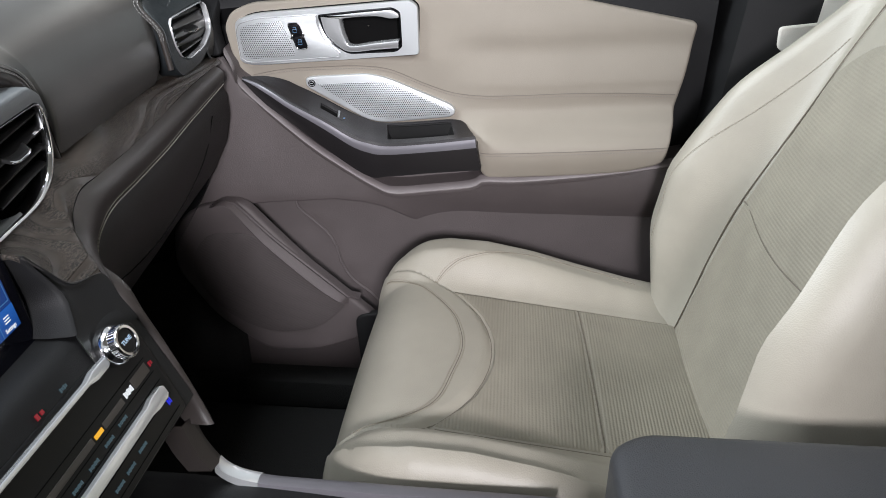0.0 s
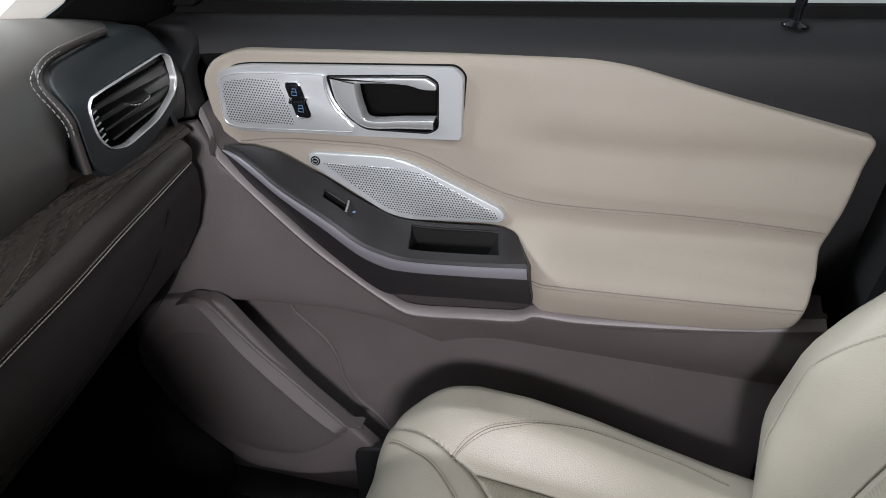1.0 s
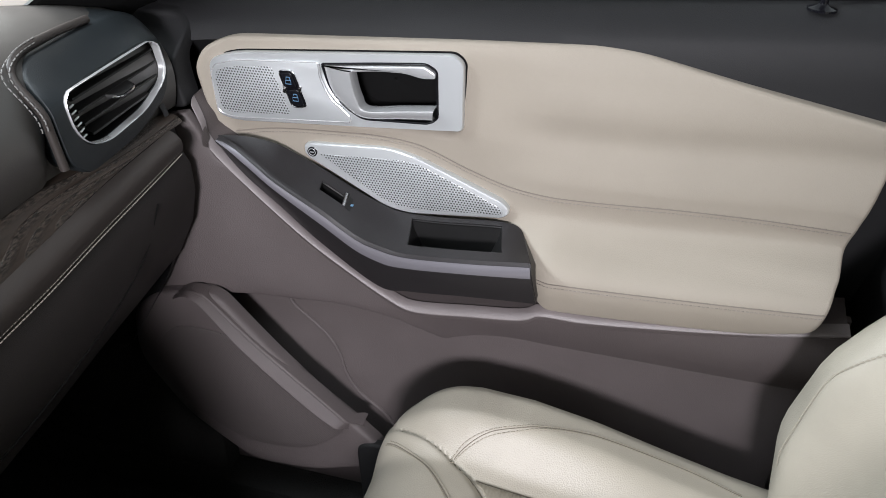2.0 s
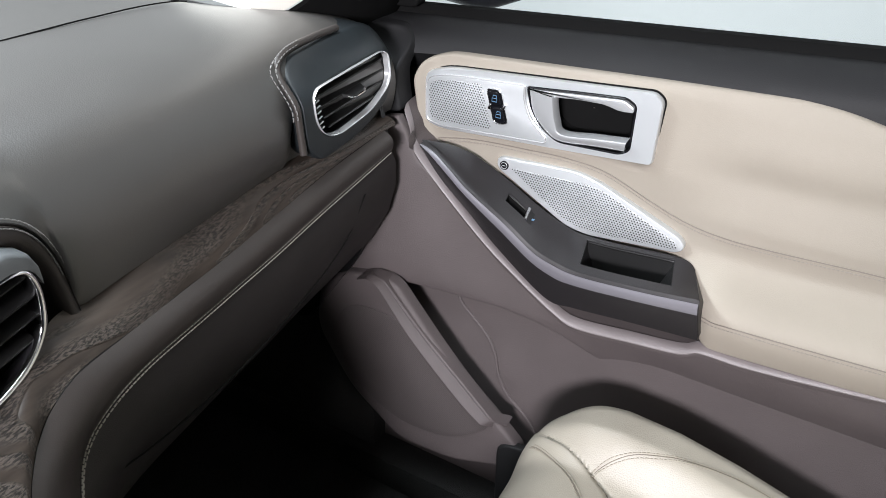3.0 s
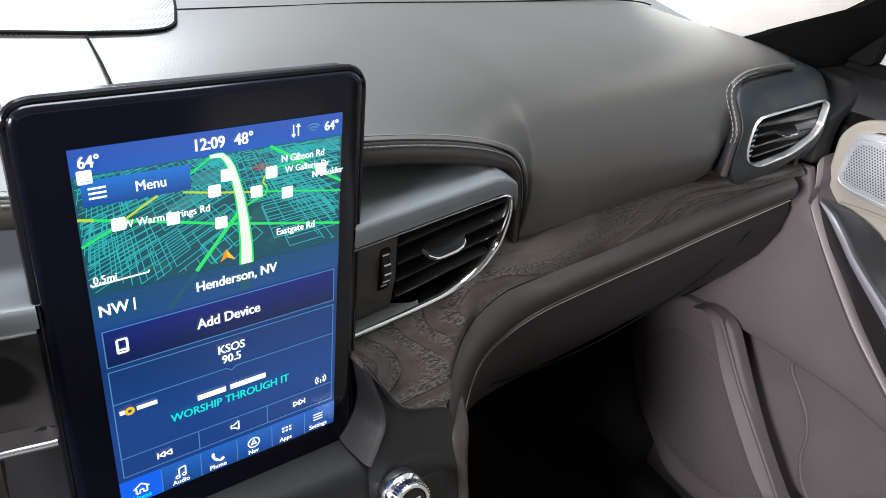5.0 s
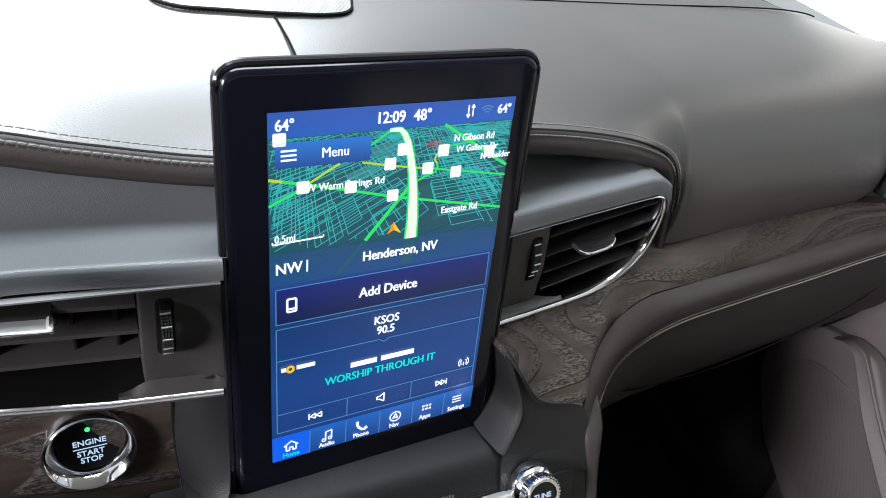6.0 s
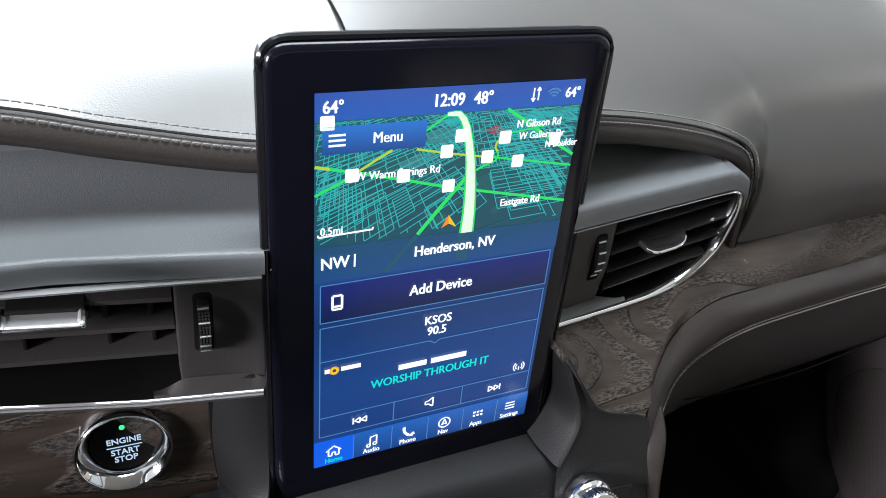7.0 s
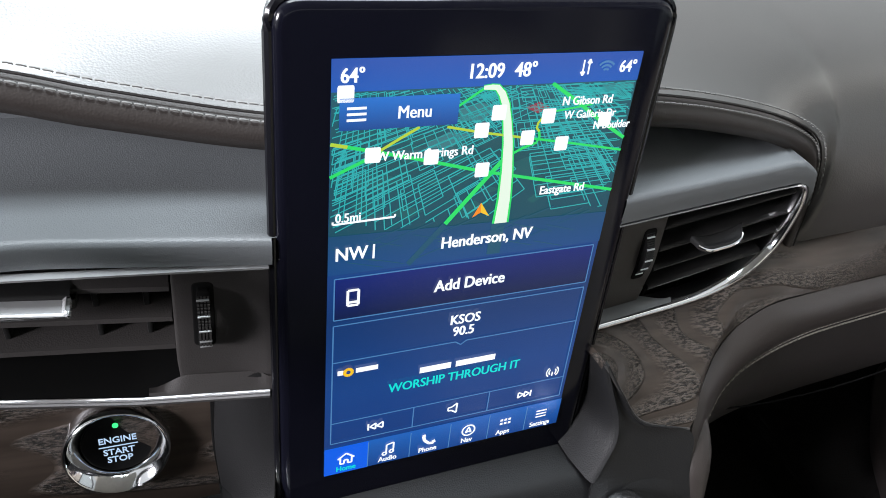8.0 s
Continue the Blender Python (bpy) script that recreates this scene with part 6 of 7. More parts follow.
GREENS = [([(0.0, 0.154), (0.141, 0.175), (0.301, 0.201), (0.494, 0.234), (0.75, 0.27), (1.0, 0.305)], 0.011), ([(0.0, 0.22), (0.108, 0.189), (0.15, 0.172)], 0.011), ([(0.382, 0.345), (0.498, 0.257), (0.582, 0.194)], 0.016),
          ([(0.573, 0.205), (0.62, 0.19), (0.668, 0.18), (0.676, 0.168), (0.671, 0.156)], 0.009), ([(0.62, 0.167), (0.8, 0.187), (1.0, 0.211)], 0.008), ([(0.691, 0.058), (0.79, 0.097), (0.892, 0.141), (1.0, 0.183)], 0.012), ([(0.375, 0.098), (0.459, 0.063)], 0.008), ([(0.70, 0.117), (0.85, 0.105)], 0.006)]
for pts, wd in GREENS:
    part("main_road", ribbon(bmesh.new(), pts, wd, L3), UI_GREEN, disp, "green main road")
for pts, wd in (([(0.15, 0.172), (0.21, 0.15), (0.266, 0.131)], 0.009), ([(0.354, 0.134), (0.47, 0.15), (0.62, 0.167)], 0.008), ([(0.671, 0.156), (0.660, 0.148), (0.662, 0.138), (0.677, 0.126)], 0.008), ([(0.0, 0.154), (0.05, 0.161)], 0.011)):
    part("main_road", ribbon(bmesh.new(), pts, wd, L4), UI_YELLOW, disp, "yellow main road")
route = [(0.458, 0.0605), (0.485, 0.060), (0.503, 0.061), (0.522, 0.074), (0.538, 0.095), (0.552, 0.13), (0.566, 0.175), (0.577, 0.237), (0.583, 0.30), (0.582, 0.357)]
tp = [0.012, 0.016, 0.018, 0.022, 0.024, 0.027, 0.031, 0.036, 0.041, 0.046]
part("route_edge", ribbon(bmesh.new(), route, 0, L4, [a * 1.35 for a in tp]), UI_GREEN, disp)
part("route", ribbon(bmesh.new(), route, 0, L5, tp), UI_ROUTE, disp, "bright planned route")
for u, v in ((0.126, 0.18), (0.311, 0.193), (0.487, 0.229), (0.468, 0.145), (0.519, 0.111), (0.631, 0.167), (0.694, 0.124), (0.759, 0.185), (0.04, 0.061), (0.906, 0.138)):
    part("map_marker", plate_bm(fillet([(u - 0.024, v - 0.0155), (u + 0.024, v - 0.0155), (u + 0.024, v + 0.0155), (u - 0.024, v + 0.0155)], 0.005, 3), lambda a, b, w: uvp(a, b, L6), 0.0001, 0.001, 0), UI_WHITE, disp, "white map marker")
flat("arrow", [(0.50, 0.303), (0.474, 0.336), (0.503, 0.326)], UI_ORANGE, L6, disp, "orange position arrow")
flat("arrow", [(0.50, 0.303), (0.503, 0.326), (0.536, 0.337)], UI_YELLOW2, L6, disp)

flat("menu_button", rect(0.023, 0.069, 0.384, 0.129), UI_BTN, L6, disp, "blue menu button")
for k in (-0.011, 0.0, 0.011):
    flat("menu_mark", rect(0.044, 0.0985 + k - 0.0025, 0.101, 0.0985 + k + 0.0025), UI_WHITE, L6 + 0.0002, disp)


def say(text, u, v, size, material=UI_WHITE, align="CENTER", bold=None, lift_w=0.0004, sx=0.86):
    if bold is None:
        bold = 0.00003 if set(text) & set("MmW") else min(0.0001, 0.011 * size)
    words(text, size, Matrix.Translation(uvp(u, v, L6 + lift_w)) @ SM @ Matrix.Diagonal((sx, 1, 1, 1)), material, disp, label="lit screen lettering " + text.lower()[:14], align=align, bold=bold, thick=0.00002, double=0.022 * size)


say("64°", 0.058, 0.029, 0.0080)
say("64°", 0.949, 0.029, 0.0072)
say("12:09", 0.457, 0.029, 0.0085)
say("48°", 0.588, 0.029, 0.0085)
say("Menu", 0.246, 0.1, 0.0075, bold=0.0)
say("W Warm Springs Rd", 0.292, 0.184, 0.0058)
say("Eastgate Rd", 0.794, 0.289, 0.0058)
say("N Gibson Rd", 0.826, 0.095, 0.0055)
say("W Galleria Dr", 0.845, 0.124, 0.0052)
say("N Boulder", 0.935, 0.15, 0.0052)
say("0.5mi", 0.058, 0.305, 0.0058)
say("Henderson, NV", 0.54, 0.389, 0.0083)
say("NW", 0.072, 0.387, 0.0092)
say("Add Device", 0.499, 0.496, 0.0088)
say("KSOS", 0.5, 0.594, 0.0078)
say("90.5", 0.499, 0.627, 0.0078)
say("WORSHIP THROUGH IT", 0.494, 0.76, 0.0078, UI_CYAN)
for k, (txt, u) in enumerate((("Home", 0.082), ("Audio", 0.246), ("Phone", 0.411), ("Nav", 0.578), ("Apps", 0.74), ("Settings", 0.911))):
    say(txt, u, 0.983, 0.0048, UI_CYAN if k == 0 else UI_WHITE, bold=0.00004)
# a name above the song, as two plain bars
for u0, u1 in ((0.345, 0.468), (0.487, 0.648)):
    flat("name_bar", rect(u0, 0.715, u1, 0.732), UI_WHITE, L6, disp)
# lines and boxes
bm = bmesh.new()
for pts in ([(0.022, 0.444), (0.979, 0.444), (0.981, 0.546), (0.022, 0.546), (0.022, 0.444)], [(0.022, 0.5605), (0.979, 0.5605), (0.982, 0.899), (0.022, 0.899), (0.022, 0.5605)], [(0.023, 0.659), (0.475, 0.659), (0.497, 0.669), (0.519, 0.659), (0.977, 0.659)], [(0.024, 0.836), (0.98, 0.836)], [(0.338, 0.836), (0.338, 0.898)], [(0.652, 0.836), (0.652, 0.898)]):
    for a, b in zip(pts, pts[1:]):
        ribbon(bm, [a, b], 0.0045, L4)
part("panel_outline", bm, UI_LINE, disp, "thin blue panel outlines")["kind"] = "stuff"
flat("add_panel", rect(0.024, 0.446, 0.978, 0.545), UI_ADD, L3, disp)
flat("tab_bar", rect(0.0, 0.914, 1.0, 1.0), UI_TAB, L3, disp)
flat("home_tab", rect(0.0, 0.914, 0.168, 1.0), UI_HOME, L4, disp, "highlighted home tab")
bm = bmesh.new()
for u in (0.168, 0.337, 0.503, 0.672, 0.84):
    ribbon(bm, [(u, 0.918), (u, 0.998)], 0.004, L5)
part("tab_lines", bm, UI_LINE, disp)["kind"] = "stuff"
flat("compass_bar", rect(0.142, 0.371, 0.149, 0.404), UI_WHITE, L6, disp)
bm = bmesh.new()
ribbon(bm, [(0.011, 0.318), (0.208, 0.314)], 0.007, L6)
ribbon(bm, [(0.208, 0.314), (0.208, 0.308)], 0.006, L6)
ribbon(bm, [(0.011, 0.318), (0.011, 0.312)], 0.006, L6)
part("scale_bar", bm, UI_WHITE, disp)


def mark(name, lines, wd=0.007, material=UI_WHITE):
    b = bmesh.new()
    for ln in lines:
        for p, q in zip(ln, ln[1:]):
            ribbon(b, [p, q], wd, L6 + 0.0002)
    return part(name, b, material, disp, "white line icon")


def ring(u, v, r, a0=0, a1=2 * math.pi, n=18):
    return [(u + r * math.cos(a), v + r * SW / SH * math.sin(a)) for a in np.linspace(a0, a1, n)]


mark("phone_icon", [[(0.066, 0.474), (0.102, 0.474), (0.102, 0.511), (0.066, 0.511), (0.066, 0.474)], [(0.066, 0.503), (0.102, 0.503)]], 0.009)
mark("home_icon", [[(0.05, 0.952), (0.082, 0.936), (0.114, 0.952)], [(0.06, 0.948), (0.06, 0.968), (0.075, 0.968), (0.075, 0.957), (0.089, 0.957), (0.089, 0.968), (0.104, 0.968), (0.104, 0.948)]])
mark("note_icon", [[(0.24, 0.966), (0.24, 0.938), (0.268, 0.934), (0.268, 0.962)], ring(0.233, 0.966, 0.008), ring(0.261, 0.962, 0.008)])
mark("call_icon", [[(0.39, 0.938), (0.395, 0.952), (0.415, 0.965), (0.435, 0.966)], [(0.386, 0.938), (0.398, 0.935)], [(0.432, 0.957), (0.438, 0.966)]], 0.013)
mark("nav_icon", [ring(0.582, 0.951, 0.027), [(0.57, 0.958), (0.582, 0.94), (0.594, 0.958), (0.582, 0.954), (0.57, 0.958)]])
mark("apps_icon", [[(u, v), (u + 0.012, v)] for u in (0.722, 0.740, 0.758) for v in (0.943, 0.955)], 0.011)
mark("settings_icon", [[(0.886, v), (0.934, v)] for v in (0.939, 0.949, 0.959)])
mark("back_icon", [[(0.162, 0.857), (0.162, 0.877)], [(0.19, 0.858), (0.168, 0.867), (0.19, 0.876), (0.19, 0.858)], [(0.218, 0.858), (0.194, 0.867), (0.218, 0.876), (0.218, 0.858)]])
mark("next_icon", [[(0.838, 0.857), (0.838, 0.877)], [(0.81, 0.858), (0.832, 0.867), (0.81, 0.876), (0.81, 0.858)], [(0.782, 0.858), (0.806, 0.867), (0.782, 0.876), (0.782, 0.858)]])
mark("mute_icon", [[(0.48, 0.859), (0.493, 0.859), (0.515, 0.849), (0.515, 0.879), (0.493, 0.869), (0.48, 0.869), (0.48, 0.859)]])
mark("antenna_icon", [[(0.921, 0.81), (0.921, 0.823)], ring(0.921, 0.81, 0.016, -0.9, 0.9, 6), ring(0.921, 0.81, 0.016, 2.24, 4.04, 6), ring(0.921, 0.81, 0.027, -0.9, 0.9, 6), ring(0.921, 0.81, 0.027, 2.24, 4.04, 6)], 0.006)
mark("wifi_icon", [ring(0.87, 0.04, r, -2.4, -0.75, 8) for r in (0.012, 0.024, 0.036)], 0.007, UI_LINE)
mark("air_icon", [[(0.786, 0.013), (0.786, 0.042)], [(0.806, 0.013), (0.806, 0.042)], [(0.779, 0.036), (0.786, 0.044), (0.793, 0.036)], [(0.799, 0.02), (0.806, 0.012), (0.813, 0.02)]], 0.006)
mark("radio_mark", [ring(0.078, 0.689, 0.014)], 0.012, UI_YELLOW2)
flat("radio_bar", rect(0.105, 0.682, 0.185, 0.695), UI_WHITE, L6, disp)
flat("radio_bar", rect(0.04, 0.682, 0.06, 0.695), UI_WHITE, L6, disp)


# ---------- centre stack and console ----------
console = thing("center_console", "black centre console with climate panel, silver knob and padded armrest", "console", (0.0, -0.3, 0.1))
# shelf below the screen and the surround that carries the wood's end
rows = []
for x in np.linspace(-0.118, 0.150, 30):
    rows.append([Vector((x, 0.04, 0.6405)), Vector((x, 0.0, 0.640)), Vector((x, -0.018, 0.6395)), Vector((x, -0.027, 0.6365)), Vector((x, -0.032, 0.631)), Vector((x, -0.040, 0.615)), Vector((x, -0.072, 0.545)), Vector((x, -0.077, 0.533)), Vector((x, -0.068, 0.527)), Vector((x, -0.02, 0.515)), Vector((x, 0.03, 0.50))])
part("lower_shelf", solid(sheet(rows), 0.003), M_DARK, console, "black centre stack shelf below the screen", 55)
# surround between the screen's recess and the wood
rec = [(0.0865, 0.002, 0.708), (0.0915, -0.004, 0.692), (0.0960, -0.0115, 0.676), (0.0955, -0.0175, 0.664), (0.0895, -0.0225, 0.6535), (0.0815, -0.0280, 0.6425)]
rim_a = curve_pts(rec + [(0.079, -0.0345, 0.630), (0.079, -0.0395, 0.618)], 30)
rim_b = curve_pts([(0.087, 0.001, 0.7075), (0.098, -0.0065, 0.6895), (0.114, -0.0135, 0.6695), (0.1475, -0.0185, 0.6605), (0.1485, -0.0290, 0.6380), (0.1505, -0.0395, 0.617)], 30)
part("screen_surround", solid(sheet([[a.lerp(b, t) + Vector((0, 0.0035 * math.sin(math.pi * t) - 0.0015, -0.001)) for a, b in zip(rim_a, rim_b)] for t in np.linspace(0, 1, 12)]), 0.001), M_DARK, console, "black surround between screen and wood", 60)
rec_c = curve_pts(rec, 24)
part("recess_wall", solid(sheet([[p + Vector((dx, dy - 0.0015, -0.001)) for p in rec_c] for dx, dy in ((0.001, 0.0), (-0.0005, 0.0012), (-0.002, 0.004), (-0.006, 0.02), (-0.010, 0.06))]), 0.0008), M_DARK, console, "inner wall of the screen recess", 60)
edge_l = curve_pts([(-0.0905, 0.018, 0.722), (-0.091, 0.010, 0.70), (-0.092, 0.0, 0.67), (-0.094, -0.010, 0.65), (-0.10, -0.02, 0.64)], 14)
wood_l = curve_pts([(-0.1185, 0.0255, 0.712), (-0.119, 0.0225, 0.695), (-0.1195, 0.0195, 0.668), (-0.1185, 0.0155, 0.645), (-0.117, 0.012, 0.628)], 14)
part("screen_surround", solid(sheet([[a.lerp(b, t) + Vector((0.0, -0.004 * math.sin(math.pi * t), 0)) for a, b in zip(edge_l, wood_l)] for t in np.linspace(0, 1, 6)]), 0.002), M_DARK, console, "black surround between screen and wood", 60)

P_O, P_U = Vector((0.0, -0.036, 0.622)), Vector((0, 0.43, 0.90)).normalized()
P_N = Vector((1, 0, 0)).cross(P_U).normalized()


def on_panel(a, b, w):
    return P_O + Vector((a, 0, 0)) + P_U * b + P_N * (w + 0.002)


part("climate_panel", plate_bm(fillet([(-0.131, -0.004), (0.140, -0.004), (0.131, -0.096), (-0.125, -0.096)], 0.006), on_panel, 0.006, 0.0015, 0), M_PIANO, console, "satin black climate panel")
prot = P_N.to_track_quat("Z", "Y").to_matrix()
for sx in (1, -1):
    kn = part("knob", lathe_bm([(0.0175, 0), (0.0175, 0.005), (0.0165, 0.009), (0.0142, 0.011), (0.0138, 0.0115), (0.0138, 0.0175), (0.0126, 0.019), (0.0106, 0.0188), (0.0102, 0.017)], on_panel(0.1015 * sx, -0.006, 0), prot, 44), M_CHROME, console, "knurled silver tune knob")
    part("knob_face", lathe_bm([(0.0104, 0.014), (0.0103, 0.0172), (0.0098, 0.0177)], on_panel(0.1015 * sx, -0.006, 0), prot, 30), M_PIANO, kn, "black knob face")
    pm = Matrix((Vector((1, 0, 0)), P_U, P_N)).transposed().to_4x4()
    words("TUNE" if sx > 0 else "VOL", 0.0052, Matrix.Translation(on_panel(0.1015 * sx, -0.006, 0.0179)) @ pm, M_LIT, kn, label="lit knob lettering", bold=0.0001)
    for k in range(36):
        a = 2 * math.pi * k / 36
        part("knurl", block_bm((0.001, 0.0012, 0.006), on_panel(0.1015 * sx, -0.006, 0.0145) + prot @ Vector((0.0139 * math.cos(a), 0.0139 * math.sin(a), 0)), 0, (prot @ Matrix.Rotation(a, 3, "Z")).to_4x4()), M_CHROME, kn) if sx > 0 else None
# toggle bars: slim in the middle, flared at the ends
for b0, x1, hgt, thin in ((-0.010, 0.086, 0.0044, 0.0020), (-0.0665, 0.117, 0.0066, 0.0046)):
    top = [(x1, b0 + hgt * 0.6), (x1 - 0.004, b0 + hgt), (x1 - 0.020, b0 + hgt), (x1 - 0.030, b0 + thin)]
    half = top + [(-a, b) for a, b in top[::-1]]
    outline = half + [(a, 2 * b0 - b) for a, b in half[::-1]]
    part("toggle_bar", plate_bm(outline, lambda a, b, w: on_panel(a, b, w + 0.006), 0.008, 0.0012, 0), M_BRIGHT, console, "polished silver toggle bar")
M_REDLIT, M_AMBER, M_BLUELIT = glow("red_lamp", (0.5, 0.01, 0.03), 0.6), glow("amber_lamp", (1.0, 0.5, 0.03), 1.2), glow("blue_lamp", (0.02, 0.03, 0.9), 0.9)
M_DIM = glow("dim_icon", (0.09, 0.16, 0.20), 0.6)
M_STRIP = mat("grey_brown_strip", (0.055, 0.048, 0.043), 0.4)
bumped(M_STRIP, coords(M_STRIP), 1200, 0.2, 0.0003)


def panel_bars(a, b, w, h, n):
    """A small symbol of n fine upright bars."""
    bm = bmesh.new()
    for k in range(n):
        u = a + w * ((k + 0.5) / n - 0.5)
        hh = h * (1.0 if k % 2 == 0 else 0.7)
        vs = [bm.verts.new(on_panel(u + du, b + dv, dw)) for dw in (0.0, 0.0009) for du, dv in ((-0.3 * w / n, -hh / 2), (0.3 * w / n, -hh / 2), (0.3 * w / n, hh / 2), (-0.3 * w / n, hh / 2))]
        bm.faces.new(vs[4:])
        for i in range(4):
            bm.faces.new((vs[i], vs[(i + 1) % 4], vs[4 + (i + 1) % 4], vs[4 + i]))
    return bm


for a, b, m, w, h, n in ((0.010, 0.001, M_REDLIT, 0.011, 0.0045, 2), (0.040, 0.001, M_DIM, 0.009, 0.0035, 4), (0.1262, -0.0425, M_REDLIT, 0.006, 0.0045, 2), (0.1165, -0.0785, M_BLUELIT, 0.006, 0.005, 3), (0.087, -0.0425, UI_WHITE, 0.013, 0.0052, 5), (0.038, -0.0437, M_AMBER, 0.018, 0.0034, 1)):
    part("panel_mark", panel_bars(a, b, w, h, n), m, console, "small lit button symbol")
for a, b in ((0.0632, -0.0535), (0.0407, -0.0545), (0.0166, -0.0555), (-0.006, -0.0555), (-0.030, -0.0555), (0.0619, -0.0815), (0.040, -0.083), (0.0214, -0.0835), (-0.002, -0.0835)):
    part("panel_mark", panel_bars(a, b, 0.013, 0.003, 7), M_DIM, console, "small dim button symbol")
for a0, a1 in ((0.046, 0.077), (-0.10, 0.030)):
    part("panel_strip", plate_bm([(a0, -0.0462), (a1, -0.0462), (a1, -0.0408), (a0, -0.0408)], lambda u, v, q: on_panel(u, v, q + 0.0006), 0.001, 0.0003, 0), M_STRIP, console, "grey-brown strip between the buttons")
part("panel_window", plate_bm([(0.095, -0.0468), (0.121, -0.0468), (0.121, -0.0375), (0.095, -0.0375)], lambda u, v, q: on_panel(u, v, q + 0.0004), 0.001, 0.0003, 0), M_STRIP, console, "small smoked sensor window")
for b0 in (-0.0345, -0.0495, -0.0590, -0.0745, -0.0895):
    part("panel_joint", tube_bm([on_panel(-0.118, b0, 0.0), on_panel(0.124, b0, 0.0)], 0.0006, 5), M_RUBBER, console)
# console sides and top
rows = [[Vector((x, y, z)) for x, z in ((0.172, 0.06), (0.168, 0.30), (0.160, z0 - 0.03), (0.150, z0 - 0.006), (0.135, z0), (0.0, z0 - 0.004), (-0.135, z0), (-0.160, z0 - 0.03), (-0.172, 0.06))] for y, z0 in ((0.4, 0.44), (-0.06, 0.44), (-0.13, 0.435), (-0.25, 0.425), (-0.45, 0.42), (-1.1, 0.42))]
part("tunnel", solid(sheet(rows), 0.004), M_DARK, console, "black console body between the seats")
ct = curve_pts([(0.151, -0.078, 0.462), (0.146, -0.098, 0.444), (0.146, -0.13, 0.434), (0.147, -0.20, 0.43), (0.148, -0.42, 0.425)], 48)
CTP = ((0.012, -0.008), (0.010, 0.0), (0.002, 0.004), (-0.006, 0.003), (-0.008, -0.004))
ctrim = part("console_trim", solid(sheet([[p + Vector((dx, 0, dz)) for p in ct[8:]] for dx, dz in CTP]), 0.001), M_EDGE, console, "satin metal console edge trim")
part("trim_joint", solid(sheet([[p + Vector((dx * 1.06, 0, dz + 0.0008)) for p in ct[2:9]] for dx, dz in CTP]), 0.0012), M_BRIGHT, ctrim, "bright metal joint piece")
sh = curve_pts([(0.150, -0.066, 0.508), (0.152, -0.069, 0.490), (0.152, -0.075, 0.472), (0.150, -0.086, 0.455)], 16)
part("shoulder", solid(sheet([[p + Vector((dx, dy, 0)) for p in sh] for dx, dy in ((0.010, 0.03), (0.010, 0.006), (0.006, -0.002), (-0.004, -0.005), (-0.016, -0.002), (-0.018, 0.02))]), 0.001), M_PAD, console, "brown leather shoulder below the climate panel", 50)
arm = part("console_armrest", plate_bm(fillet([(-0.115, -0.45), (0.100, -0.447), (0.122, -0.475), (0.126, -1.0), (-0.126, -1.0), (-0.122, -0.475)], 0.015), lambda u, v, w: Vector((u, v, 0.545 + w + 0.006 * (1 - (u / 0.13) ** 2))), 0.075, 0.012, 0.04), M_LID, console, "padded dark leather armrest lid")
part("stitching", thread_bm([Vector((0.1, -0.47, 0.546)), Vector((0.108, -0.6, 0.546)), Vector((0.11, -0.98, 0.546))], 0.0045, 0.003, 0.0005, (0, 0, 1)), M_DARKTHREAD, arm, "row of pale stitches")
part("storage_bin", block_bm((0.24, 0.56, 0.09), (0, -0.74, 0.44), 0.006), M_DARK, console)


# ---------- passenger seat ----------
seat = thing("passenger_seat", "cream leather front seat with ribbed perforated centre", "car seat", (0.43, -0.42, 0.05))
XC = 0.432


def roll_y(a):
    """Where the seam of the front roll runs at a metres from the middle."""
    return float(np.interp(a, [0, 0.03, 0.06, 0.09, 0.115, 0.14, 0.152, 0.166, 0.183, 0.20], [-0.345, -0.343, -0.336, -0.325, -0.310, -0.290, -0.278, -0.252, -0.206, -0.165]))


def cushion_z(d, y, groove=True):
    """Top of the cushion at d metres from its middle."""
    a = abs(d)
    base = 0.392 + 0.13 * (y + 0.32)
    high = float(np.interp(y, [-0.6, -0.55, -0.47, -0.40, -0.33, -0.27, -0.2], [0.018, 0.022, 0.033, 0.044, 0.049, 0.045, 0.026]))
    bol = high * smooth01(0.155, 0.205, a) * (1.0 if d > 0 else 0.8)
    crown = 0.006 * (1 - min(1, a / 0.15) ** 2)
    z = base + bol + crown
    ry = roll_y(a) if a < 0.20 else -0.165
    z += 0.005 * smooth01(ry - 0.001, ry + 0.014, y)
    if groove:
        z -= 0.0032 * math.exp(-((y - ry) / 0.0032) ** 2) if a < 0.19 else 0.0
        if y < ry:
            z -= 0.0035 * math.exp(-((a - 0.1525) / 0.0035) ** 2)
    return z


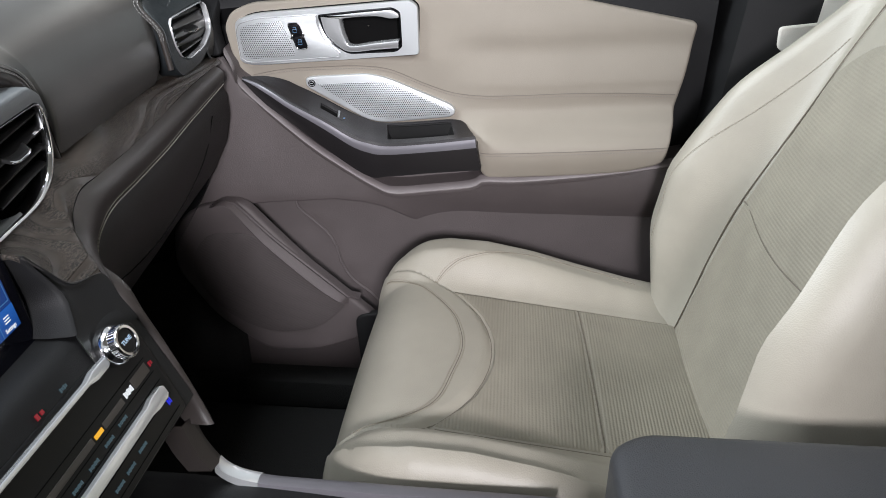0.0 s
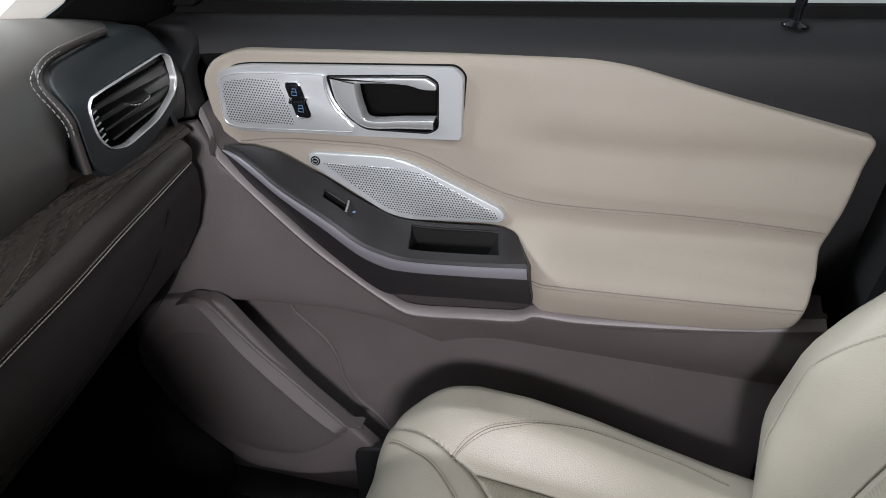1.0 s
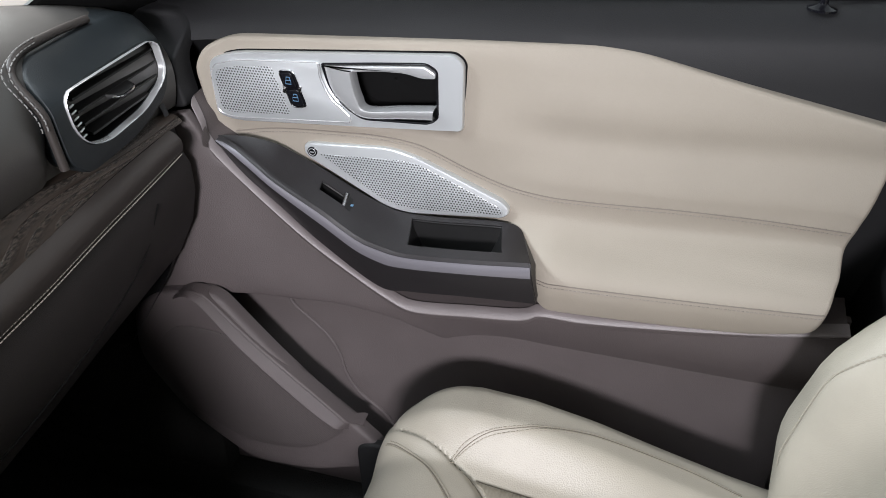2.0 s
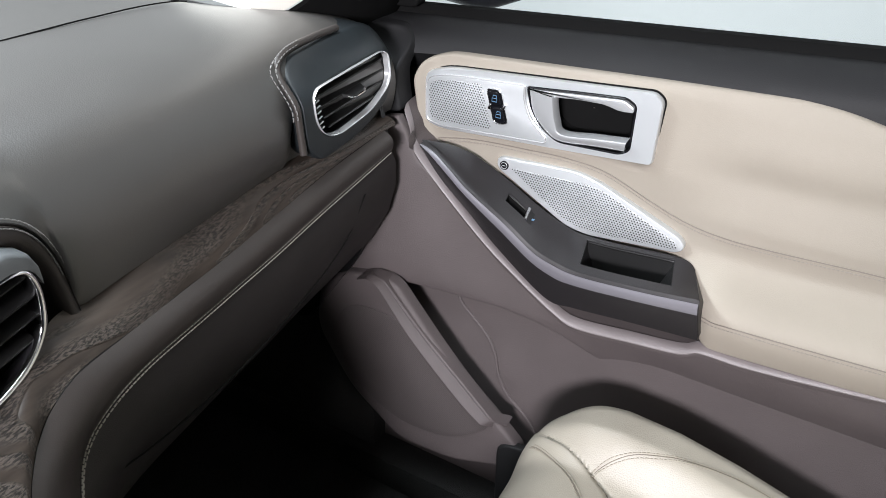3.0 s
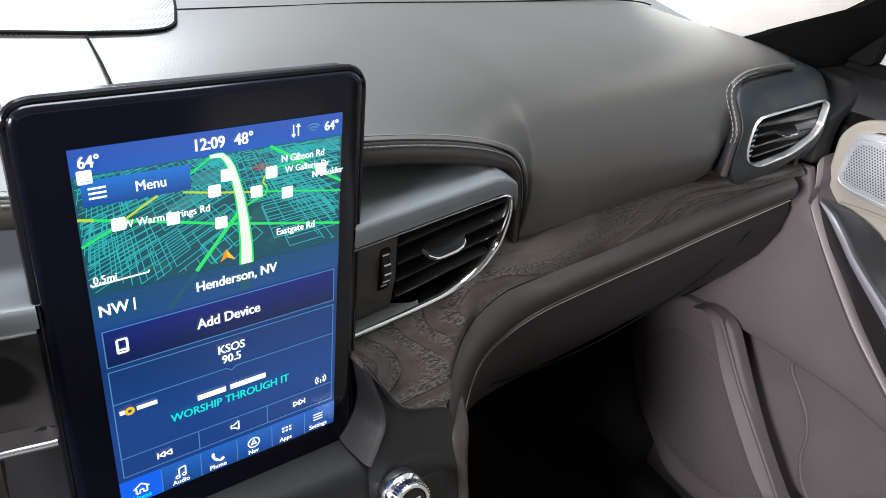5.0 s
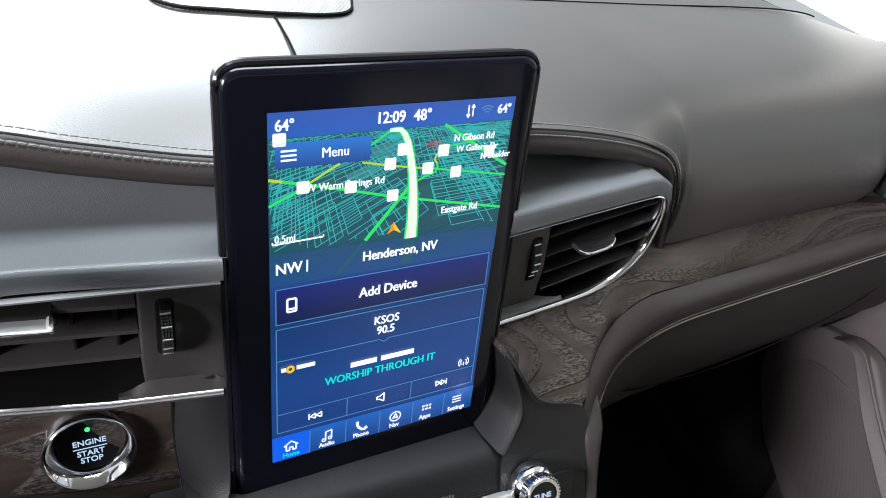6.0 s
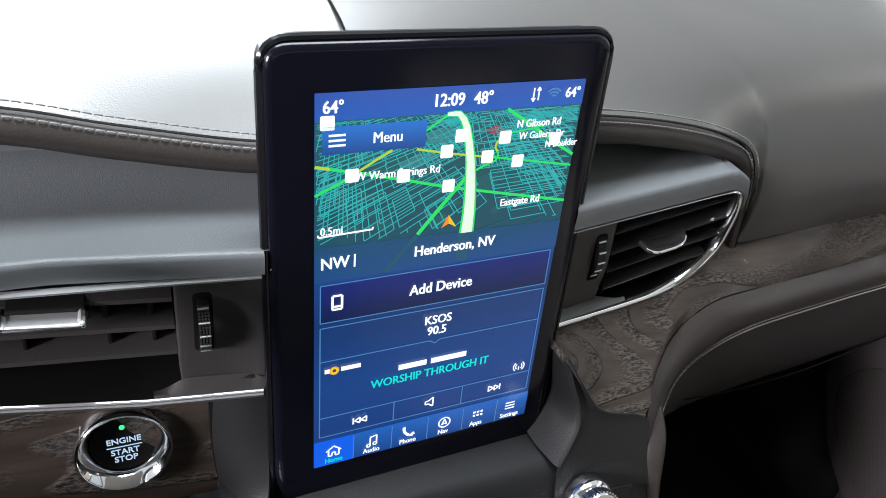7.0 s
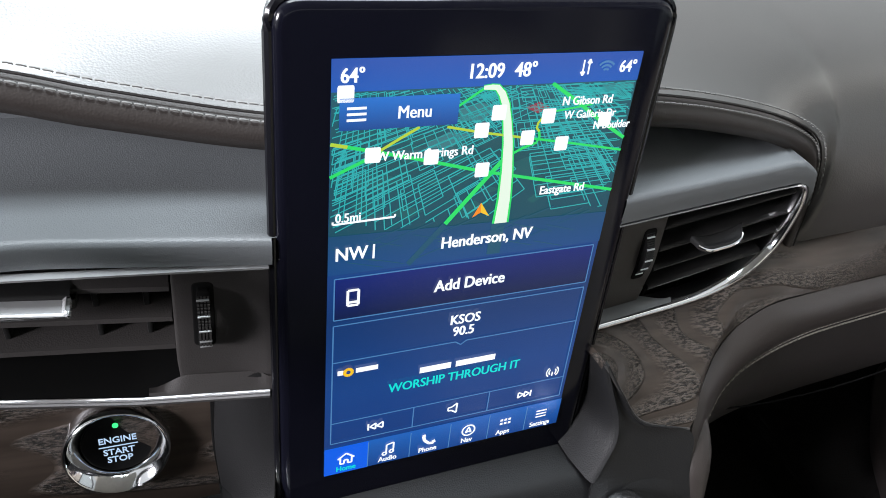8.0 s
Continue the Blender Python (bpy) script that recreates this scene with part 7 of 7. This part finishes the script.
def cushion_row(y, n=170):
    front = smooth01(-0.245, -0.165, y)
    hw = 0.262 - 0.05 * max(0.0, (y + 0.26) / 0.10) ** 2 * (1 if y > -0.26 else 0)
    row = []
    drop = 0.10 * (1 - math.sqrt(max(0.0, 1 - min(1, max(0, (y + 0.245) / 0.085)) ** 2)))
    for i in range(n + 1):
        t = i / n * 2 - 1
        a = abs(t)
        if a < 0.86:
            d = t / 0.86 * (hw - 0.030)
            z = cushion_z(d, y) - drop
        else:
            k = (a - 0.86) / 0.14
            ang = k * math.pi / 2
            d = math.copysign(hw - 0.030 + 0.030 * math.sin(ang), t)
            z = cushion_z(hw - 0.03, y) - drop - 0.045 * (1 - math.cos(ang)) - (0.06 * max(0, k - 0.85) / 0.15)
        row.append(Vector((XC + d, y, z)))
    return [Vector((row[0].x + 0.005, y, 0.18))] + row + [Vector((row[-1].x - 0.005, y, 0.18))]


ys = list(np.linspace(-0.74, -0.345, 40)) + list(np.linspace(-0.342, -0.162, 90))
rows = [cushion_row(y) for y in ys]
rows.append([Vector((p.x, -0.162, min(p.z, 0.30))) for p in rows[-1]])
rows.append([Vector((p.x, -0.17, 0.18)) for p in rows[-1]])
cushion = part("cushion", sheet(rows), M_SEAT, seat, "cream leather seat cushion with raised bolsters", 75)


def on_cushion(pts, n=50, up=0.0006):
    return [Vector((p[0], p[1], cushion_z(p[0] - XC, p[1]) + up - 0.10 * (1 - math.sqrt(max(0.0, 1 - min(1, max(0, (p[1] + 0.245) / 0.085)) ** 2))))) for p in curve_pts(pts, n)]


ins_a = [-0.149 + 0.298 * k / 40 for k in range(41)]
ins = [(XC + d, roll_y(abs(d)) - 0.004) for d in ins_a] + [(XC + 0.150, -0.476), (XC + 0.150, -0.72), (XC - 0.150, -0.72), (XC - 0.150, -0.476)]
part("ribbed_panel", plate_bm(ins, lambda u, v, w: Vector((u, v, cushion_z(u - XC, v, False) + 0.0012 + w - 0.003 * math.exp(-((v + 0.474 - 0.035 * (u - XC)) / 0.003) ** 2) - 0.0025 * smooth01(0.142, 0.152, abs(u - XC)))), 0.004, 0.0016, 0.004), M_RIB, cushion, "ribbed perforated seat centre", 60)
seam_roll = [(XC + d, roll_y(abs(d))) for d in [0.183 - 0.366 * k / 40 for k in range(41)]]
part("seam", tube_bm(on_cushion(seam_roll, 90, 0.0002), 0.0008, 6), M_SEAM, cushion, "dark sewn seam line of the front roll")
for sx in (1, -1):
    part("seam", tube_bm(on_cushion([(XC + sx * 0.1525, -0.72), (XC + sx * 0.1525, -0.50), (XC + sx * 0.1525, -0.285)], 50, 0.0002), 0.0008, 6), M_SEAM, cushion, "dark sewn seam line")
part("seam", tube_bm(on_cushion([(XC - 0.149, -0.479), (XC, -0.474), (XC + 0.149, -0.469)], 30, 0.0006), 0.0009, 6), M_SEAM, cushion, "dark seam across the cushion")
part("seam", tube_bm(on_cushion([(XC - 0.149, -0.622), (XC, -0.62), (XC + 0.149, -0.618)], 30, 0.0016), 0.0011, 6), M_SEAM, cushion, "dark seam at the back of the cushion")
# twin stitching along the bolster
for off in (0.0, 0.0062):
    part("stitching", thread_bm(on_cushion([(XC + 0.158 + off, -0.254), (XC + 0.172 + off, -0.266), (XC + 0.186 + off * 0.7, -0.290), (XC + 0.197 + off * 0.7, -0.328), (XC + 0.212 + off * 0.6, -0.372), (XC + 0.220 + off * 0.6, -0.424), (XC + 0.222 + off * 0.6, -0.503), (XC + 0.216 + off * 0.6, -0.561)], 90, 0.0006), 0.005, 0.0036, 0.0006), M_FOLD, cushion, "row of stitches along the bolster")
part("seam", tube_bm(on_cushion([(XC + 0.161, -0.254), (XC + 0.175, -0.266), (XC + 0.189, -0.290), (XC + 0.200, -0.328), (XC + 0.2145, -0.372), (XC + 0.2225, -0.424), (XC + 0.2245, -0.503), (XC + 0.2185, -0.561)], 90, 0.0001), 0.0005, 5), M_SEAM, cushion, "fine seam along the bolster")
# twin stitching inside the front roll
for off in (0.0, 0.006):
    part("stitching", thread_bm(on_cushion([(XC + 0.180, -0.180 + off), (XC + 0.167, -0.202 + off), (XC + 0.146, -0.235 + off), (XC + 0.122, -0.259 + off), (XC + 0.09, -0.283 + off), (XC + 0.056, -0.299 + off), (XC, -0.3095 + off), (XC - 0.06, -0.300 + off), (XC - 0.112, -0.286 + off), (XC - 0.146, -0.255 + off), (XC - 0.180, -0.200 + off)], 110, 0.0006), 0.005, 0.0038, 0.0006), M_FOLD, cushion, "row of stitches along the front roll")
part("seam", tube_bm(on_cushion([(XC + 0.180, -0.177), (XC + 0.167, -0.199), (XC + 0.146, -0.232), (XC + 0.122, -0.256), (XC + 0.09, -0.280), (XC + 0.056, -0.296), (XC, -0.3065), (XC - 0.06, -0.297), (XC - 0.112, -0.283), (XC - 0.146, -0.252), (XC - 0.180, -0.197)], 110, 0.0002), 0.0006, 5), M_SEAM, cushion, "fine seam inside the front roll")

# backrest: sections stacked up a leaning spine
def back_frame(s):
    """Spine point at s metres up the backrest."""
    y = -0.615 - 0.30 * s - 0.10 * s * s
    z = 0.36 + 0.95 * s
    return y, z


def back_depth(d, s):
    """How far the surface stands forward of the spine."""
    a = abs(d)
    bol = np.interp(s, [0, 0.1, 0.2, 0.35, 0.5, 0.62], [0.032, 0.076, 0.095, 0.078, 0.05, 0.022])
    return bol * (1.0 if d > 0 else 0.68) * smooth01(0.13, 0.20, a) + 0.008 * (1 - min(1, a / 0.14) ** 2)


rows = []
for s in np.linspace(-0.06, 0.66, 44):
    y0, z0 = back_frame(s)
    hw = float(np.interp(s, [-0.06, 0.0, 0.12, 0.25, 0.40, 0.55, 0.66], [0.20, 0.235, 0.264, 0.252, 0.212, 0.178, 0.13]))
    round_top = 0.06 * smooth01(0.54, 0.66, s) ** 2
    row = []
    n = 56
    for i in range(n + 1):
        t = i / n * 2 - 1
        a = abs(t)
        if a < 0.84:
            d = t / 0.84 * (hw - 0.035)
            f = back_depth(d, s) - round_top
        else:
            ang = (a - 0.84) / 0.16 * math.pi / 2
            d = math.copysign(hw - 0.035 + 0.035 * math.sin(ang), t)
            f = back_depth(hw - 0.035, s) - round_top - 0.06 * (1 - math.cos(ang))
        row.append(Vector((XC + d, y0 + f * 0.95, z0 + f * 0.3)))
    row = [Vector((XC - hw + 0.01, y0 - 0.10, z0 - 0.02))] + row + [Vector((XC + hw - 0.01, y0 - 0.10, z0 - 0.02))]
    rows.append(row)
rows.append([Vector((p.x, p.y - 0.05, p.z + 0.006)) for p in rows[-1]])
backrest = part("backrest", sheet(rows), M_SEAT, seat, "cream leather backrest with tall side bolsters", 75)


def on_back(d, s, up=0.001):
    y0, z0 = back_frame(s)
    f = back_depth(d, s) + up
    return Vector((XC + d, y0 + f * 0.95, z0 + f * 0.3))


bo = fillet([(-0.135, -0.02), (0.135, -0.02), (0.14, 0.20), (0.125, 0.40), (0.06, 0.45), (-0.06, 0.45), (-0.125, 0.40), (-0.14, 0.20)], 0.03)
part("ribbed_panel", plate_bm(bo, lambda u, v, w: on_back(u, v, 0.003 + w), 0.005, 0.002, 0.03), M_RIBBACK, backrest, "ribbed perforated backrest centre")
for sx in (1, -1):
    part("seam", tube_bm([on_back(sx * p[0], p[1], 0.002) for p in curve_pts([(0.138, -0.02), (0.143, 0.20), (0.128, 0.40), (0.11, 0.5), (0.105, 0.62)], 40)], 0.0009, 6), M_SEAM, backrest, "dark sewn seam line")
    part("stitching", thread_bm([on_back(sx * p[0], p[1], 0.001) for p in curve_pts([(0.2, 0.08), (0.198, 0.2), (0.168, 0.32), (0.14, 0.44)], 40)], 0.005, 0.0034, 0.0005, (0, 1, 0)), M_FOLD, backrest, "row of stitches along the bolster")
part("seam", tube_bm([on_back(p[0], p[1], 0.003) for p in curve_pts([(-0.14, 0.21), (0, 0.20), (0.14, 0.21)], 20)], 0.001, 6), M_SEAM, backrest, "dark sewn seam line")
part("base_frame", block_bm((0.44, 0.46, 0.14), (XC, -0.44, 0.12), 0.02), M_DARK, seat, "black seat base")


# ---------- steering wheel ----------
wheel_thing = thing("steering_wheel", "dark brown leather steering wheel seen at its rim", "steering wheel", (-0.385, -0.1, 0.70))
WC, WR = Vector((-0.385, -0.115, 0.70)), 0.186
W_U = Vector((0, 0.42, 0.91)).normalized()
ring_pts = [WC + Vector((1, 0, 0)) * (WR * math.cos(a)) + W_U * (WR * math.sin(a)) for a in np.linspace(0, 2 * math.pi, 64, endpoint=False)]
part("rim", tube_bm(ring_pts, 0.0165, 14, True), M_PAD, wheel_thing, "leather-wrapped rim")
W_N = Vector((1, 0, 0)).cross(W_U).normalized()
part("hub", lathe_bm([(0.06, -0.01), (0.062, 0.01), (0.05, 0.022), (0.02, 0.028)], WC - W_N * 0.01, W_N.to_track_quat("Z", "Y").to_matrix(), 36), M_DARK, wheel_thing, "padded black hub")
for a in (0.0, math.pi, -math.pi / 2):
    d = Vector((1, 0, 0)) * math.cos(a) + W_U * math.sin(a)
    part("spoke", tube_bm([WC + d * 0.05, WC + d * 0.12, WC + d * (WR - 0.008)], 0.018, 10, flat=0.5, up=tuple(W_N)), M_DARK, wheel_thing)
part("column", tube_bm([WC - W_N * 0.02, WC + Vector((0, 0.12, -0.05)), WC + Vector((0, 0.30, -0.13))], 0.045, 16), M_DARK, wheel_thing, "steering column shroud")
